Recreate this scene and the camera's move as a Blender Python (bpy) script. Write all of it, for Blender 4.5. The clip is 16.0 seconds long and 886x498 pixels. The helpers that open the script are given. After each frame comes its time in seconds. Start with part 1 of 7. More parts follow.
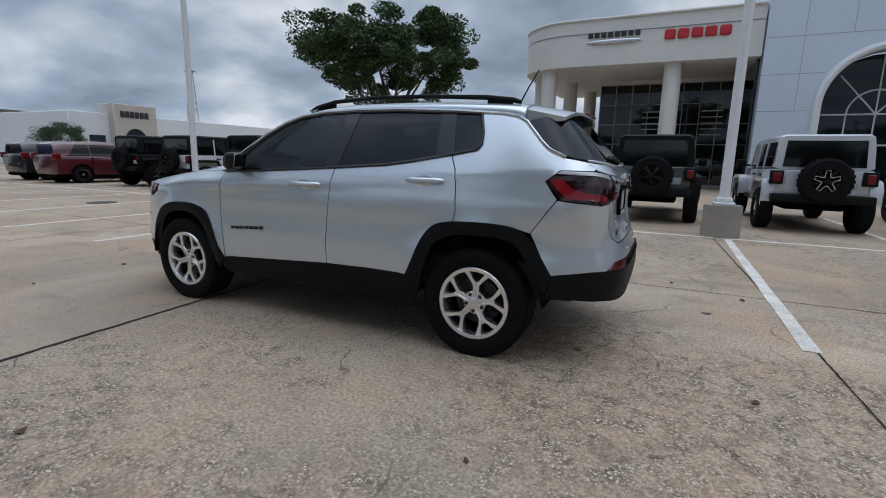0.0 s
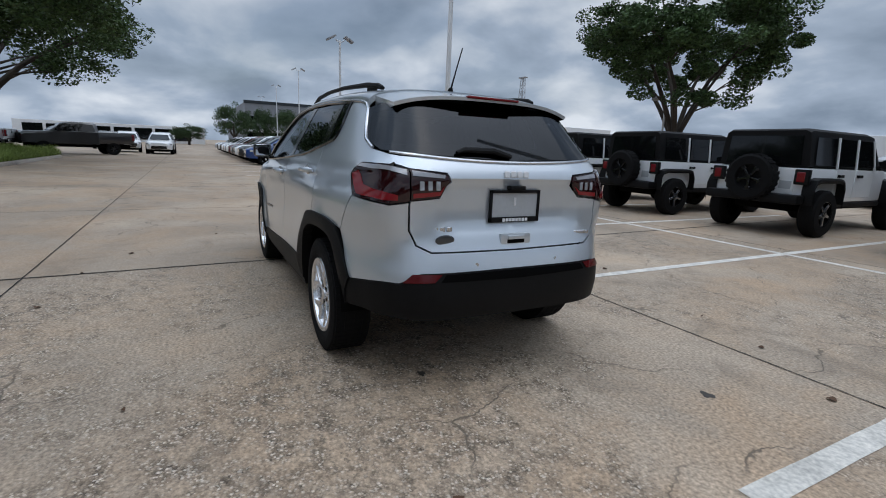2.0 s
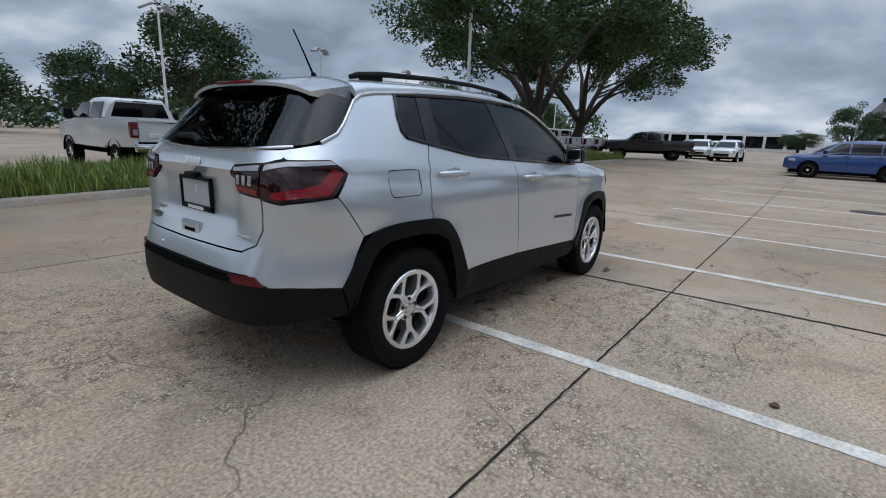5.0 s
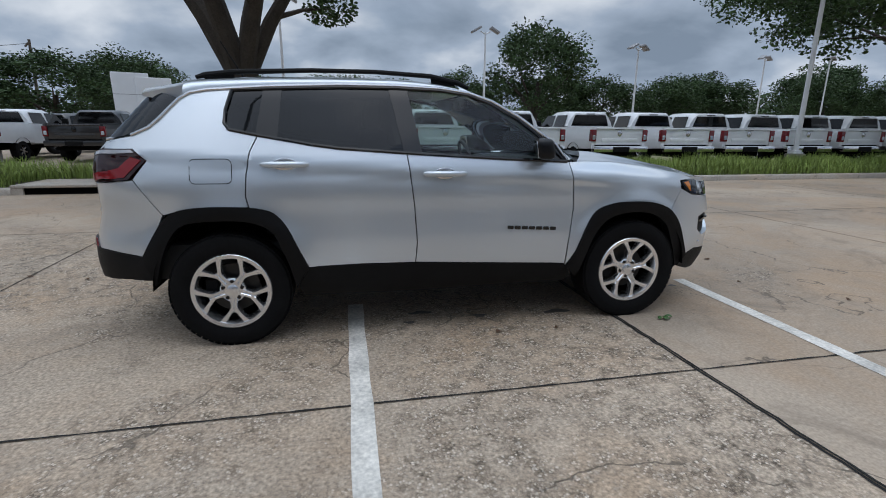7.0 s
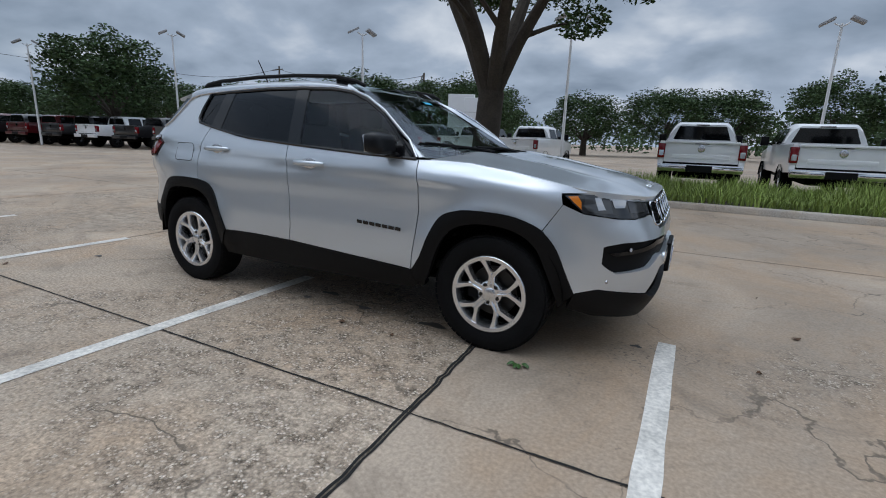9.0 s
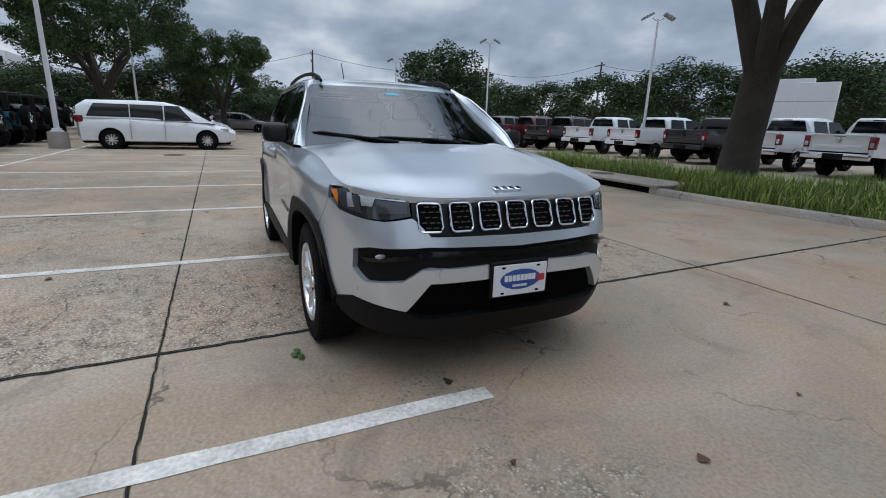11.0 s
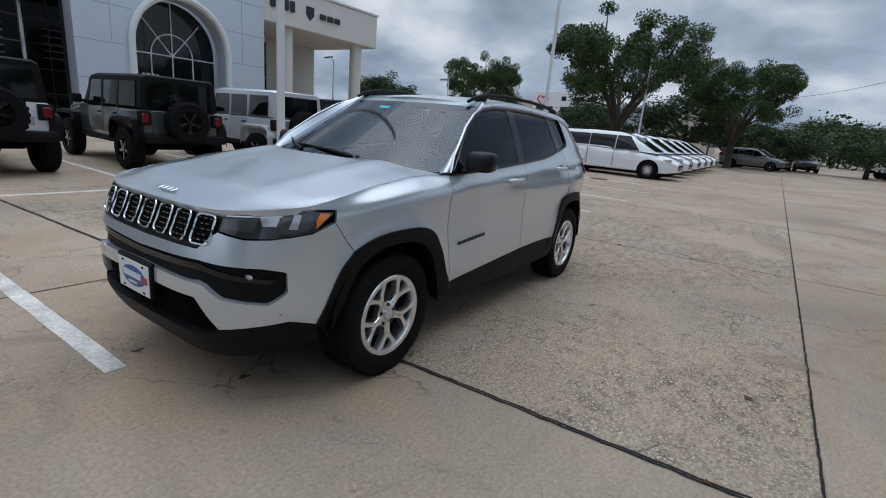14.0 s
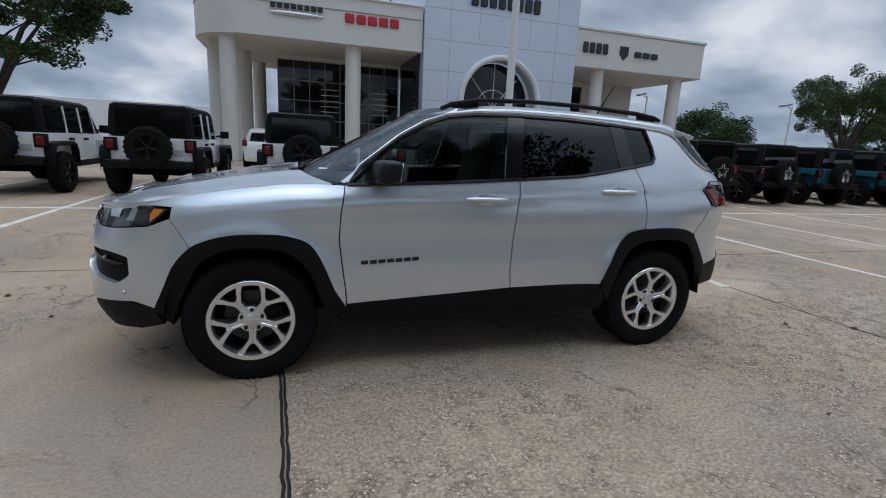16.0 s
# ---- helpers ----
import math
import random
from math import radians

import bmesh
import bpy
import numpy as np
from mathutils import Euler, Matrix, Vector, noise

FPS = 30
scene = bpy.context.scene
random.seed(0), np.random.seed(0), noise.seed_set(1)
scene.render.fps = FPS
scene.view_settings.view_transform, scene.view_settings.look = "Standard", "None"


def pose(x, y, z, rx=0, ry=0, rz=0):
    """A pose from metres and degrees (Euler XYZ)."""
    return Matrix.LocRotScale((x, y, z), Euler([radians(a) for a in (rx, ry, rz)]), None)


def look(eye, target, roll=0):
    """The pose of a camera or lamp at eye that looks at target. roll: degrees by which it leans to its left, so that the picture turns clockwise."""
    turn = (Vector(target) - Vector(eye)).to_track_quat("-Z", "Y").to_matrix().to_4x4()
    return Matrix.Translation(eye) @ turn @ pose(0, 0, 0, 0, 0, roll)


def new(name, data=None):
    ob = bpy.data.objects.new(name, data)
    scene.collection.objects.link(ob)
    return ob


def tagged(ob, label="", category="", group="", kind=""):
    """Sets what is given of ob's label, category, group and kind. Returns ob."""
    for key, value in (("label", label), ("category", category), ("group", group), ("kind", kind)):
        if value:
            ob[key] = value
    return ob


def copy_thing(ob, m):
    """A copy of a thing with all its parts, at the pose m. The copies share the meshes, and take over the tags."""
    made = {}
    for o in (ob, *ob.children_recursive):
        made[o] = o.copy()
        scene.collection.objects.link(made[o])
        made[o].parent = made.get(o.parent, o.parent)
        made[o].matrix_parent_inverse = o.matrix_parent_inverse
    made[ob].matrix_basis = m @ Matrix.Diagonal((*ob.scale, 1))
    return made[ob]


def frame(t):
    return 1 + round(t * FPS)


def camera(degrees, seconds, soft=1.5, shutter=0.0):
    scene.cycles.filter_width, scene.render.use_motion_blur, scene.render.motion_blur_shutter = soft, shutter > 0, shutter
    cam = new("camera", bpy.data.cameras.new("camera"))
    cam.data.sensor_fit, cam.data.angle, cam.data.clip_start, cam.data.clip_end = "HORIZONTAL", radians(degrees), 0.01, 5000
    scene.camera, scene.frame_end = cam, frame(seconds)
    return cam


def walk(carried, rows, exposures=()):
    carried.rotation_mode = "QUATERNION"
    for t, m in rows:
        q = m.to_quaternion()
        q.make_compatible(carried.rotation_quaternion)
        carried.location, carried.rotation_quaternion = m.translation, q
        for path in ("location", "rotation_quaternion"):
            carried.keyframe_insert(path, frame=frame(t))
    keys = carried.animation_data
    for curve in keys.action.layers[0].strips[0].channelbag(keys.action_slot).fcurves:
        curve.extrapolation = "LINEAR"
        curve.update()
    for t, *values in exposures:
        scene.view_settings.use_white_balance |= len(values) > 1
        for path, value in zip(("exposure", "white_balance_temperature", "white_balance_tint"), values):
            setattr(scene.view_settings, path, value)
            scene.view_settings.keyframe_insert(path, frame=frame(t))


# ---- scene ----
cam = camera(86.0, 16.0, 1.0)
PATH = [
    (0, (-2.356, 3.540, 1.225), (-1.522, 1.760, 0.857), 1.30),
    (0.5, (-2.952, 3.182, 1.232), (-1.890, 1.532, 0.844), 1.50),
    (1, (-3.457, 2.724, 1.232), (-2.161, 1.255, 0.828), 1.70),
    (1.5, (-3.898, 2.196, 1.249), (-2.379, 0.964, 0.831), 2.10),
    (2, (-4.173, 1.540, 1.262), (-2.446, 0.620, 0.851), 2.40),
    (2.5, (-4.299, 0.837, 1.270), (-2.425, 0.269, 0.865), 2.90),
    (3, (-4.311, 0.112, 1.303), (-2.365, -0.070, 0.878), 3.70),
    (3.5, (-4.217, -0.618, 1.304), (-2.275, -0.412, 0.869), 3.90),
    (4, (-4.064, -1.328, 1.316), (-2.146, -0.745, 0.864), 3.89),
    (4.5, (-3.717, -1.984, 1.321), (-1.924, -1.053, 0.850), 3.15),
    (5, (-3.221, -2.554, 1.320), (-1.633, -1.320, 0.832), 2.07),
    (5.5, (-2.622, -3.008, 1.316), (-1.299, -1.531, 0.817), 1.09),
    (6, (-1.964, -3.317, 1.310), (-0.944, -1.670, 0.811), 0.60),
    (6.5, (-1.315, -3.615, 1.303), (-0.603, -1.813, 0.811), 0.40),
    (7, (-0.620, -3.768, 1.299), (-0.231, -1.867, 0.811), 0.40),
    (7.5, (0.120, -3.814, 1.286), (0.158, -1.869, 0.819), 0.80),
    (8, (0.842, -3.718, 1.239), (0.543, -1.794, 0.784), 1.30),
    (8.5, (1.577, -3.610, 1.221), (0.950, -1.713, 0.770), 1.70),
    (9, (2.289, -3.352, 1.223), (1.365, -1.553, 0.757), 1.99),
    (9.5, (2.926, -2.965, 1.238), (1.745, -1.332, 0.749), 2.17),
    (10, (3.440, -2.473, 1.257), (2.041, -1.065, 0.748), 2.24),
    (10.5, (3.781, -1.896, 1.273), (2.210, -0.769, 0.760), 2.20),
    (11, (4.071, -1.302, 1.276), (2.323, -0.473, 0.768), 2.00),
    (11.5, (4.256, -0.674, 1.298), (2.389, -0.160, 0.797), 2.00),
    (12, (4.279, 0.019, 1.315), (2.349, 0.214, 0.829), 2.30),
    (12.5, (4.187, 0.685, 1.325), (2.248, 0.569, 0.849), 3.10),
    (13, (3.947, 1.317, 1.357), (2.056, 0.876, 0.878), 4.10),
    (13.5, (3.645, 1.905, 1.387), (1.860, 1.145, 0.899), 5.00),
    (14, (3.222, 2.442, 1.389), (1.609, 1.372, 0.886), 4.90),
    (14.5, (2.768, 2.946, 1.392), (1.376, 1.596, 0.899), 4.50),
    (15, (2.210, 3.266, 1.381), (1.074, 1.690, 0.906), 3.70),
    (15.5, (1.634, 3.477, 1.370), (0.777, 1.726, 0.921), 3.30),
    (16, (1.067, 3.521, 1.345), (0.484, 1.656, 0.917), 2.90),
]
walk(cam, [(t, look(eye, target, roll)) for t, eye, target, roll in PATH])

# ---- world, sun ----
SUN_DIR = Vector((-0.20, -0.12, 0.97)).normalized()
world = bpy.data.worlds.new("overcast_sky")
scene.world = world
world.use_nodes = True


def build_world():
    nt = world.node_tree
    nt.nodes.clear()
    N, L = nt.nodes.new, nt.links.new
    out, bg = N("ShaderNodeOutputWorld"), N("ShaderNodeBackground")
    sky = N("ShaderNodeTexSky")
    sky.sky_type = "NISHITA"
    sky.sun_disc = False
    sky.sun_elevation = math.asin(SUN_DIR.z)
    sky.sun_rotation = math.atan2(SUN_DIR.x, SUN_DIR.y)
    sky.dust_density = 3.0
    tc, sep = N("ShaderNodeTexCoord"), N("ShaderNodeSeparateXYZ")
    L(tc.outputs["Generated"], sep.inputs[0])
    # cloud deck: direction projected on a flat layer overhead
    zc = N("ShaderNodeMath"); zc.operation = "MAXIMUM"; zc.inputs[1].default_value = 0.0
    L(sep.outputs[2], zc.inputs[0])
    za = N("ShaderNodeMath"); za.operation = "ADD"; za.inputs[1].default_value = 0.34
    L(zc.outputs[0], za.inputs[0])
    dx, dy = N("ShaderNodeMath"), N("ShaderNodeMath")
    dx.operation = dy.operation = "DIVIDE"
    L(sep.outputs[0], dx.inputs[0]); L(za.outputs[0], dx.inputs[1])
    L(sep.outputs[1], dy.inputs[0]); L(za.outputs[0], dy.inputs[1])
    comb = N("ShaderNodeCombineXYZ")
    L(dx.outputs[0], comb.inputs[0]); L(dy.outputs[0], comb.inputs[1])
    n1, n2 = N("ShaderNodeTexNoise"), N("ShaderNodeTexNoise")
    n1.inputs["Scale"].default_value, n1.inputs["Detail"].default_value, n1.inputs["Roughness"].default_value = 2.1, 6, 0.48
    n1.inputs["Distortion"].default_value = 0.15
    n2.inputs["Scale"].default_value, n2.inputs["Detail"].default_value = 0.8, 3
    L(comb.outputs[0], n1.inputs["Vector"]); L(comb.outputs[0], n2.inputs["Vector"])
    ramp = N("ShaderNodeValToRGB")
    el = ramp.color_ramp.elements
    el[0].position, el[0].color = 0.34, (0.19, 0.245, 0.325, 1)
    el[1].position, el[1].color = 0.68, (0.64, 0.69, 0.76, 1)
    e = ramp.color_ramp.elements.new(0.50); e.color = (0.315, 0.385, 0.49, 1)
    L(n1.outputs[0], ramp.inputs[0])
    gap = N("ShaderNodeMapRange")
    gap.inputs[1].default_value, gap.inputs[2].default_value = 0.56, 0.70
    L(n2.outputs[0], gap.inputs[0])
    gm = N("ShaderNodeMath"); gm.operation = "MULTIPLY"; gm.inputs[1].default_value = 0.45
    L(gap.outputs[0], gm.inputs[0])
    mix = N("ShaderNodeMix"); mix.data_type = "RGBA"
    skys = N("ShaderNodeVectorMath"); skys.operation = "SCALE"; skys.inputs[3].default_value = 0.09
    L(sky.outputs[0], skys.inputs[0])
    L(gm.outputs[0], mix.inputs[0]); L(ramp.outputs[0], mix.inputs[6]); L(skys.outputs[0], mix.inputs[7])
    # brighter towards the zenith, where the sun stands behind the clouds
    up = N("ShaderNodeMapRange")
    up.inputs[1].default_value, up.inputs[2].default_value = 0.50, 1.0
    up.inputs[3].default_value, up.inputs[4].default_value = 1.0, 3.4
    L(sep.outputs[2], up.inputs[0])
    low = N("ShaderNodeMapRange")
    low.inputs[1].default_value, low.inputs[2].default_value = 0.0, 0.30
    low.inputs[3].default_value, low.inputs[4].default_value = 1.10, 1.0
    L(sep.outputs[2], low.inputs[0])
    upm = N("ShaderNodeMath"); upm.operation = "MULTIPLY"
    L(up.outputs[0], upm.inputs[0]); L(low.outputs[0], upm.inputs[1])
    fin = N("ShaderNodeVectorMath"); fin.operation = "SCALE"
    L(mix.outputs[2], fin.inputs[0]); L(upm.outputs[0], fin.inputs[3])
    L(fin.outputs[0], bg.inputs[0])
    bg.inputs[1].default_value = 1.03
    L(bg.outputs[0], out.inputs[0])


build_world()
sun = new("sun", bpy.data.lights.new("sun", "SUN"))
sun.data.energy, sun.data.angle, sun.data.color = 0.5, radians(75), (1.0, 0.965, 0.91)
sun.matrix_world = look((0, 0, 30), Vector((0, 0, 30)) - SUN_DIR)

# ---- materials ----


def mat(name, color, rough=0.5, metal=0.0, coat=0.0, var=0.0, scale=6.0, bump=0.0, bscale=60.0, spec=0.5, emit=None, island=0.0):
    """Principled material with two scales of noise in its colour and a fine relief."""
    m = bpy.data.materials.new(name)
    m.use_nodes = True
    nt = m.node_tree
    b = nt.nodes["Principled BSDF"]
    N, L = nt.nodes.new, nt.links.new
    b.inputs["Base Color"].default_value = (*color, 1)
    b.inputs["Roughness"].default_value = rough
    b.inputs["Metallic"].default_value = metal
    b.inputs["Coat Weight"].default_value = coat
    b.inputs["Coat Roughness"].default_value = 0.04
    b.inputs["Specular IOR Level"].default_value = spec
    if emit:
        b.inputs["Emission Color"].default_value = (*emit, 1)
        b.inputs["Emission Strength"].default_value = 1.0
    if var or bump or island:
        tc = N("ShaderNodeTexCoord")
    if var or island:
        a, c = N("ShaderNodeTexNoise"), N("ShaderNodeTexNoise")
        a.inputs["Scale"].default_value, a.inputs["Detail"].default_value = scale, 5
        c.inputs["Scale"].default_value, c.inputs["Detail"].default_value = scale * 9, 3
        L(tc.outputs["Object"], a.inputs["Vector"]); L(tc.outputs["Object"], c.inputs["Vector"])
        add = N("ShaderNodeMath"); add.operation = "ADD"
        L(a.outputs[0], add.inputs[0]); L(c.outputs[0], add.inputs[1])
        mr = N("ShaderNodeMapRange")
        mr.inputs[1].default_value, mr.inputs[2].default_value = 0.6, 1.4
        mr.inputs[3].default_value, mr.inputs[4].default_value = 1 - var, 1 + var
        L(add.outputs[0], mr.inputs[0])
        fac = mr.outputs[0]
        if island:
            g = N("ShaderNodeNewGeometry")
            r = N("ShaderNodeMapRange")
            r.inputs[3].default_value, r.inputs[4].default_value = 1 - island, 1 + island
            L(g.outputs["Random Per Island"], r.inputs[0])
            mu = N("ShaderNodeMath"); mu.operation = "MULTIPLY"
            L(fac, mu.inputs[0]); L(r.outputs[0], mu.inputs[1])
            fac = mu.outputs[0]
        vm = N("ShaderNodeVectorMath"); vm.operation = "SCALE"
        vm.inputs[0].default_value = color
        L(fac, vm.inputs[3]); L(vm.outputs[0], b.inputs["Base Color"])
    if bump:
        n = N("ShaderNodeTexNoise")
        n.inputs["Scale"].default_value, n.inputs["Detail"].default_value = bscale, 4
        L(tc.outputs["Object"], n.inputs["Vector"])
        bp = N("ShaderNodeBump"); bp.inputs["Strength"].default_value = bump; bp.inputs["Distance"].default_value = 0.01
        L(n.outputs[0], bp.inputs["Height"]); L(bp.outputs[0], b.inputs["Normal"])
    return m


def paint(name, color, flake=0.0):
    """Car paint: coloured base under clear coat, with fine flake."""
    m = mat(name, color, 0.28 if flake else 0.3, flake, 1.0)
    nt = m.node_tree
    b = nt.nodes["Principled BSDF"]
    N, L = nt.nodes.new, nt.links.new
    tc, n, mr = N("ShaderNodeTexCoord"), N("ShaderNodeTexNoise"), N("ShaderNodeMapRange")
    n.inputs["Scale"].default_value, n.inputs["Detail"].default_value = 900 if flake else 3, 3
    mr.inputs[3].default_value, mr.inputs[4].default_value = 0.93, 1.07
    L(tc.outputs["Object"], n.inputs["Vector"]); L(n.outputs[0], mr.inputs[0])
    vm = N("ShaderNodeVectorMath"); vm.operation = "SCALE"; vm.inputs[0].default_value = color
    L(mr.outputs[0], vm.inputs[3]); L(vm.outputs[0], b.inputs["Base Color"])
    # faint road dust in the gloss
    d = N("ShaderNodeTexNoise"); d.inputs["Scale"].default_value, d.inputs["Detail"].default_value = 2.5, 6
    r = N("ShaderNodeMapRange"); r.inputs[3].default_value, r.inputs[4].default_value = 0.02, 0.10
    L(tc.outputs["Object"], d.inputs["Vector"]); L(d.outputs[0], r.inputs[0]); L(r.outputs[0], b.inputs["Coat Roughness"])
    return m


def glass(name, tint, gloss=0.06, rough=0.015):
    """Thin tinted pane: see-through tint with a clear mirror film on top."""
    m = bpy.data.materials.new(name)
    m.use_nodes = True
    nt = m.node_tree
    nt.nodes.clear()
    N, L = nt.nodes.new, nt.links.new
    out, mix, tr, gl, fr = N("ShaderNodeOutputMaterial"), N("ShaderNodeMixShader"), N("ShaderNodeBsdfTransparent"), N("ShaderNodeBsdfGlossy"), N("ShaderNodeFresnel")
    tr.inputs[0].default_value = (*tint, 1)
    gl.inputs[0].default_value = (0.66, 0.69, 0.73, 1)
    gl.inputs["Roughness"].default_value = rough
    fr.inputs[0].default_value = 1.52
    add = N("ShaderNodeMath"); add.operation = "ADD"; add.inputs[1].default_value = gloss
    L(fr.outputs[0], add.inputs[0]); L(add.outputs[0], mix.inputs[0])
    L(tr.outputs[0], mix.inputs[1]); L(gl.outputs[0], mix.inputs[2]); L(mix.outputs[0], out.inputs[0])
    return m


def concrete(name, base, worn=0.5, dark=0.75):
    """Weathered paving: sandy film, exposed pebbles where worn, stains, hairline cracks."""
    m = bpy.data.materials.new(name)
    m.use_nodes = True
    nt = m.node_tree
    b = nt.nodes["Principled BSDF"]
    N, L = nt.nodes.new, nt.links.new
    geo = N("ShaderNodeNewGeometry")
    P = geo.outputs["Position"]

    def noise_tex(scale, detail=4, rough=0.55, dist=0.0):
        n = N("ShaderNodeTexNoise")
        n.inputs["Scale"].default_value, n.inputs["Detail"].default_value, n.inputs["Roughness"].default_value, n.inputs["Distortion"].default_value = scale, detail, rough, dist
        L(P, n.inputs["Vector"])
        return n.outputs[0]

    def rng(src, a, c, lo, hi):
        r = N("ShaderNodeMapRange")
        r.inputs[1].default_value, r.inputs[2].default_value, r.inputs[3].default_value, r.inputs[4].default_value = a, c, lo, hi
        L(src, r.inputs[0])
        return r.outputs[0]

    def math2(op, a, c):
        k = N("ShaderNodeMath"); k.operation = op
        for i, v in enumerate((a, c)):
            if isinstance(v, (int, float)):
                k.inputs[i].default_value = v
            else:
                L(v, k.inputs[i])
        return k.outputs[0]

    def mixc(f, a, c, blend="MIX"):
        k = N("ShaderNodeMix"); k.data_type = "RGBA"; k.blend_type = blend
        L(f, k.inputs[0])
        for i, v in ((6, a), (7, c)):
            if isinstance(v, tuple):
                k.inputs[i].default_value = (*v, 1)
            else:
                L(v, k.inputs[i])
        return k.outputs[2]

    grain = 0.16 + 0.32 * worn
    tone = mixc(rng(noise_tex(0.28, 6, 0.6, 0.8), 0.35, 0.65, 0, 1), tuple(c * 0.70 for c in base), tuple(c * 1.19 for c in base))
    warm = mixc(rng(noise_tex(0.75, 6, 0.65, 0.6), 0.42, 0.66, 0, 0.75), tone, (base[0] * 1.02, base[1] * 0.88, base[2] * 0.74))
    fine = mixc(rng(noise_tex(55, 3), 0.3, 0.7, 0, 1), (1 - grain,) * 3, (1 + .9 * grain,) * 3)
    one = N("ShaderNodeValue"); one.outputs[0].default_value = 1.0
    c = mixc(one.outputs[0], warm, fine, "MULTIPLY")
    # pebbles that show where the sandy film is gone
    vor = N("ShaderNodeTexVoronoi"); vor.inputs["Scale"].default_value = 84
    vor.inputs["Randomness"].default_value = 1.0
    L(P, vor.inputs["Vector"])
    sepc = N("ShaderNodeSeparateColor"); L(vor.outputs["Color"], sepc.inputs[0])
    peb = N("ShaderNodeValToRGB")
    pe = peb.color_ramp.elements
    pe[0].position, pe[0].color = 0.0, (base[0] * 0.30, base[1] * 0.28, base[2] * 0.26, 1)
    pe[1].position, pe[1].color = 1.0, (base[0] * 2.0, base[1] * 2.2, base[2] * 2.45, 1)
    e = pe.new(0.7); e.color = (base[0] * 1.0, base[1] * 0.98, base[2] * 0.95, 1)
    L(sepc.outputs[0], peb.inputs[0])
    edge = rng(vor.outputs["Distance"], 0.30, 0.55, 1.0, 0.45)
    pebc = mixc(one.outputs[0], peb.outputs[0], mixc(edge, (0.16, 0.15, 0.14), (1, 1, 1)), "MULTIPLY")
    worn_a = rng(noise_tex(0.5, 7, 0.65, 0.5), 0.60 - 0.22 * worn, 0.72 - 0.22 * worn, 0, 1)
    worn_b = rng(noise_tex(9, 4, 0.7), 0.38, 0.62, 0, 1)
    wmask = math2("MULTIPLY", worn_a, worn_b)
    c = mixc(math2("MULTIPLY", wmask, 0.97), c, pebc)
    # dark stains and tyre grime
    st = rng(noise_tex(1.1, 6, 0.7, 1.2), 0.55, 0.74, 0, 0.66)
    c = mixc(st, c, tuple(k * 0.42 for k in base))
    st2 = rng(noise_tex(6.5, 3, 0.5, 0.3), 0.70, 0.76, 0, 0.45)
    c = mixc(st2, c, tuple(k * 0.4 for k in base))
    # dark chipped pits in patches
    pit = math2("MULTIPLY", rng(noise_tex(34, 4, 0.65), 0.57, 0.62, 0, 0.85), rng(noise_tex(0.65, 4, 0.6), 0.62 - 0.10 * worn, 0.70 - 0.10 * worn, 0.06, 1))
    c = mixc(pit, c, tuple(k * 0.38 for k in base))
    # hairline cracks: edges of large warped cells, broken up
    warp = N("ShaderNodeVectorMath"); warp.operation = "ADD"
    wn = N("ShaderNodeTexNoise"); wn.inputs["Scale"].default_value, wn.inputs["Detail"].default_value = 2.2, 5
    L(P, wn.inputs["Vector"])
    ws = N("ShaderNodeVectorMath"); ws.operation = "SCALE"; ws.inputs[3].default_value = 0.7
    L(wn.outputs["Color"], ws.inputs[0]); L(P, warp.inputs[0]); L(ws.outputs[0], warp.inputs[1])
    cr = N("ShaderNodeTexVoronoi"); cr.feature = "DISTANCE_TO_EDGE"; cr.inputs["Scale"].default_value = 0.62
    L(warp.outputs[0], cr.inputs["Vector"])
    line = rng(cr.outputs["Distance"], 0.0018, 0.006, 1, 0)
    brk = rng(noise_tex(0.9, 3), 0.45, 0.54, 0, 0.85)
    crack = math2("MULTIPLY", line, brk)
    c = mixc(crack, c, tuple(k * 0.33 for k in base))
    L(c, b.inputs["Base Color"])
    L(rng(noise_tex(14, 3), 0.3, 0.7, 0.62, 0.9), b.inputs["Roughness"])
    b.inputs["Specular IOR Level"].default_value = 0.35
    h = math2("ADD", math2("MULTIPLY", noise_tex(90, 3), 0.25), math2("MULTIPLY", wmask, math2("SUBTRACT", 1.0, vor.outputs["Distance"])))
    h = math2("SUBTRACT", h, math2("MULTIPLY", crack, 1.2))
    bp = N("ShaderNodeBump"); bp.inputs["Strength"].default_value = 0.25 + 0.55 * worn; bp.inputs["Distance"].default_value = 0.008
    L(h, bp.inputs["Height"]); L(bp.outputs[0], b.inputs["Normal"])
    return m


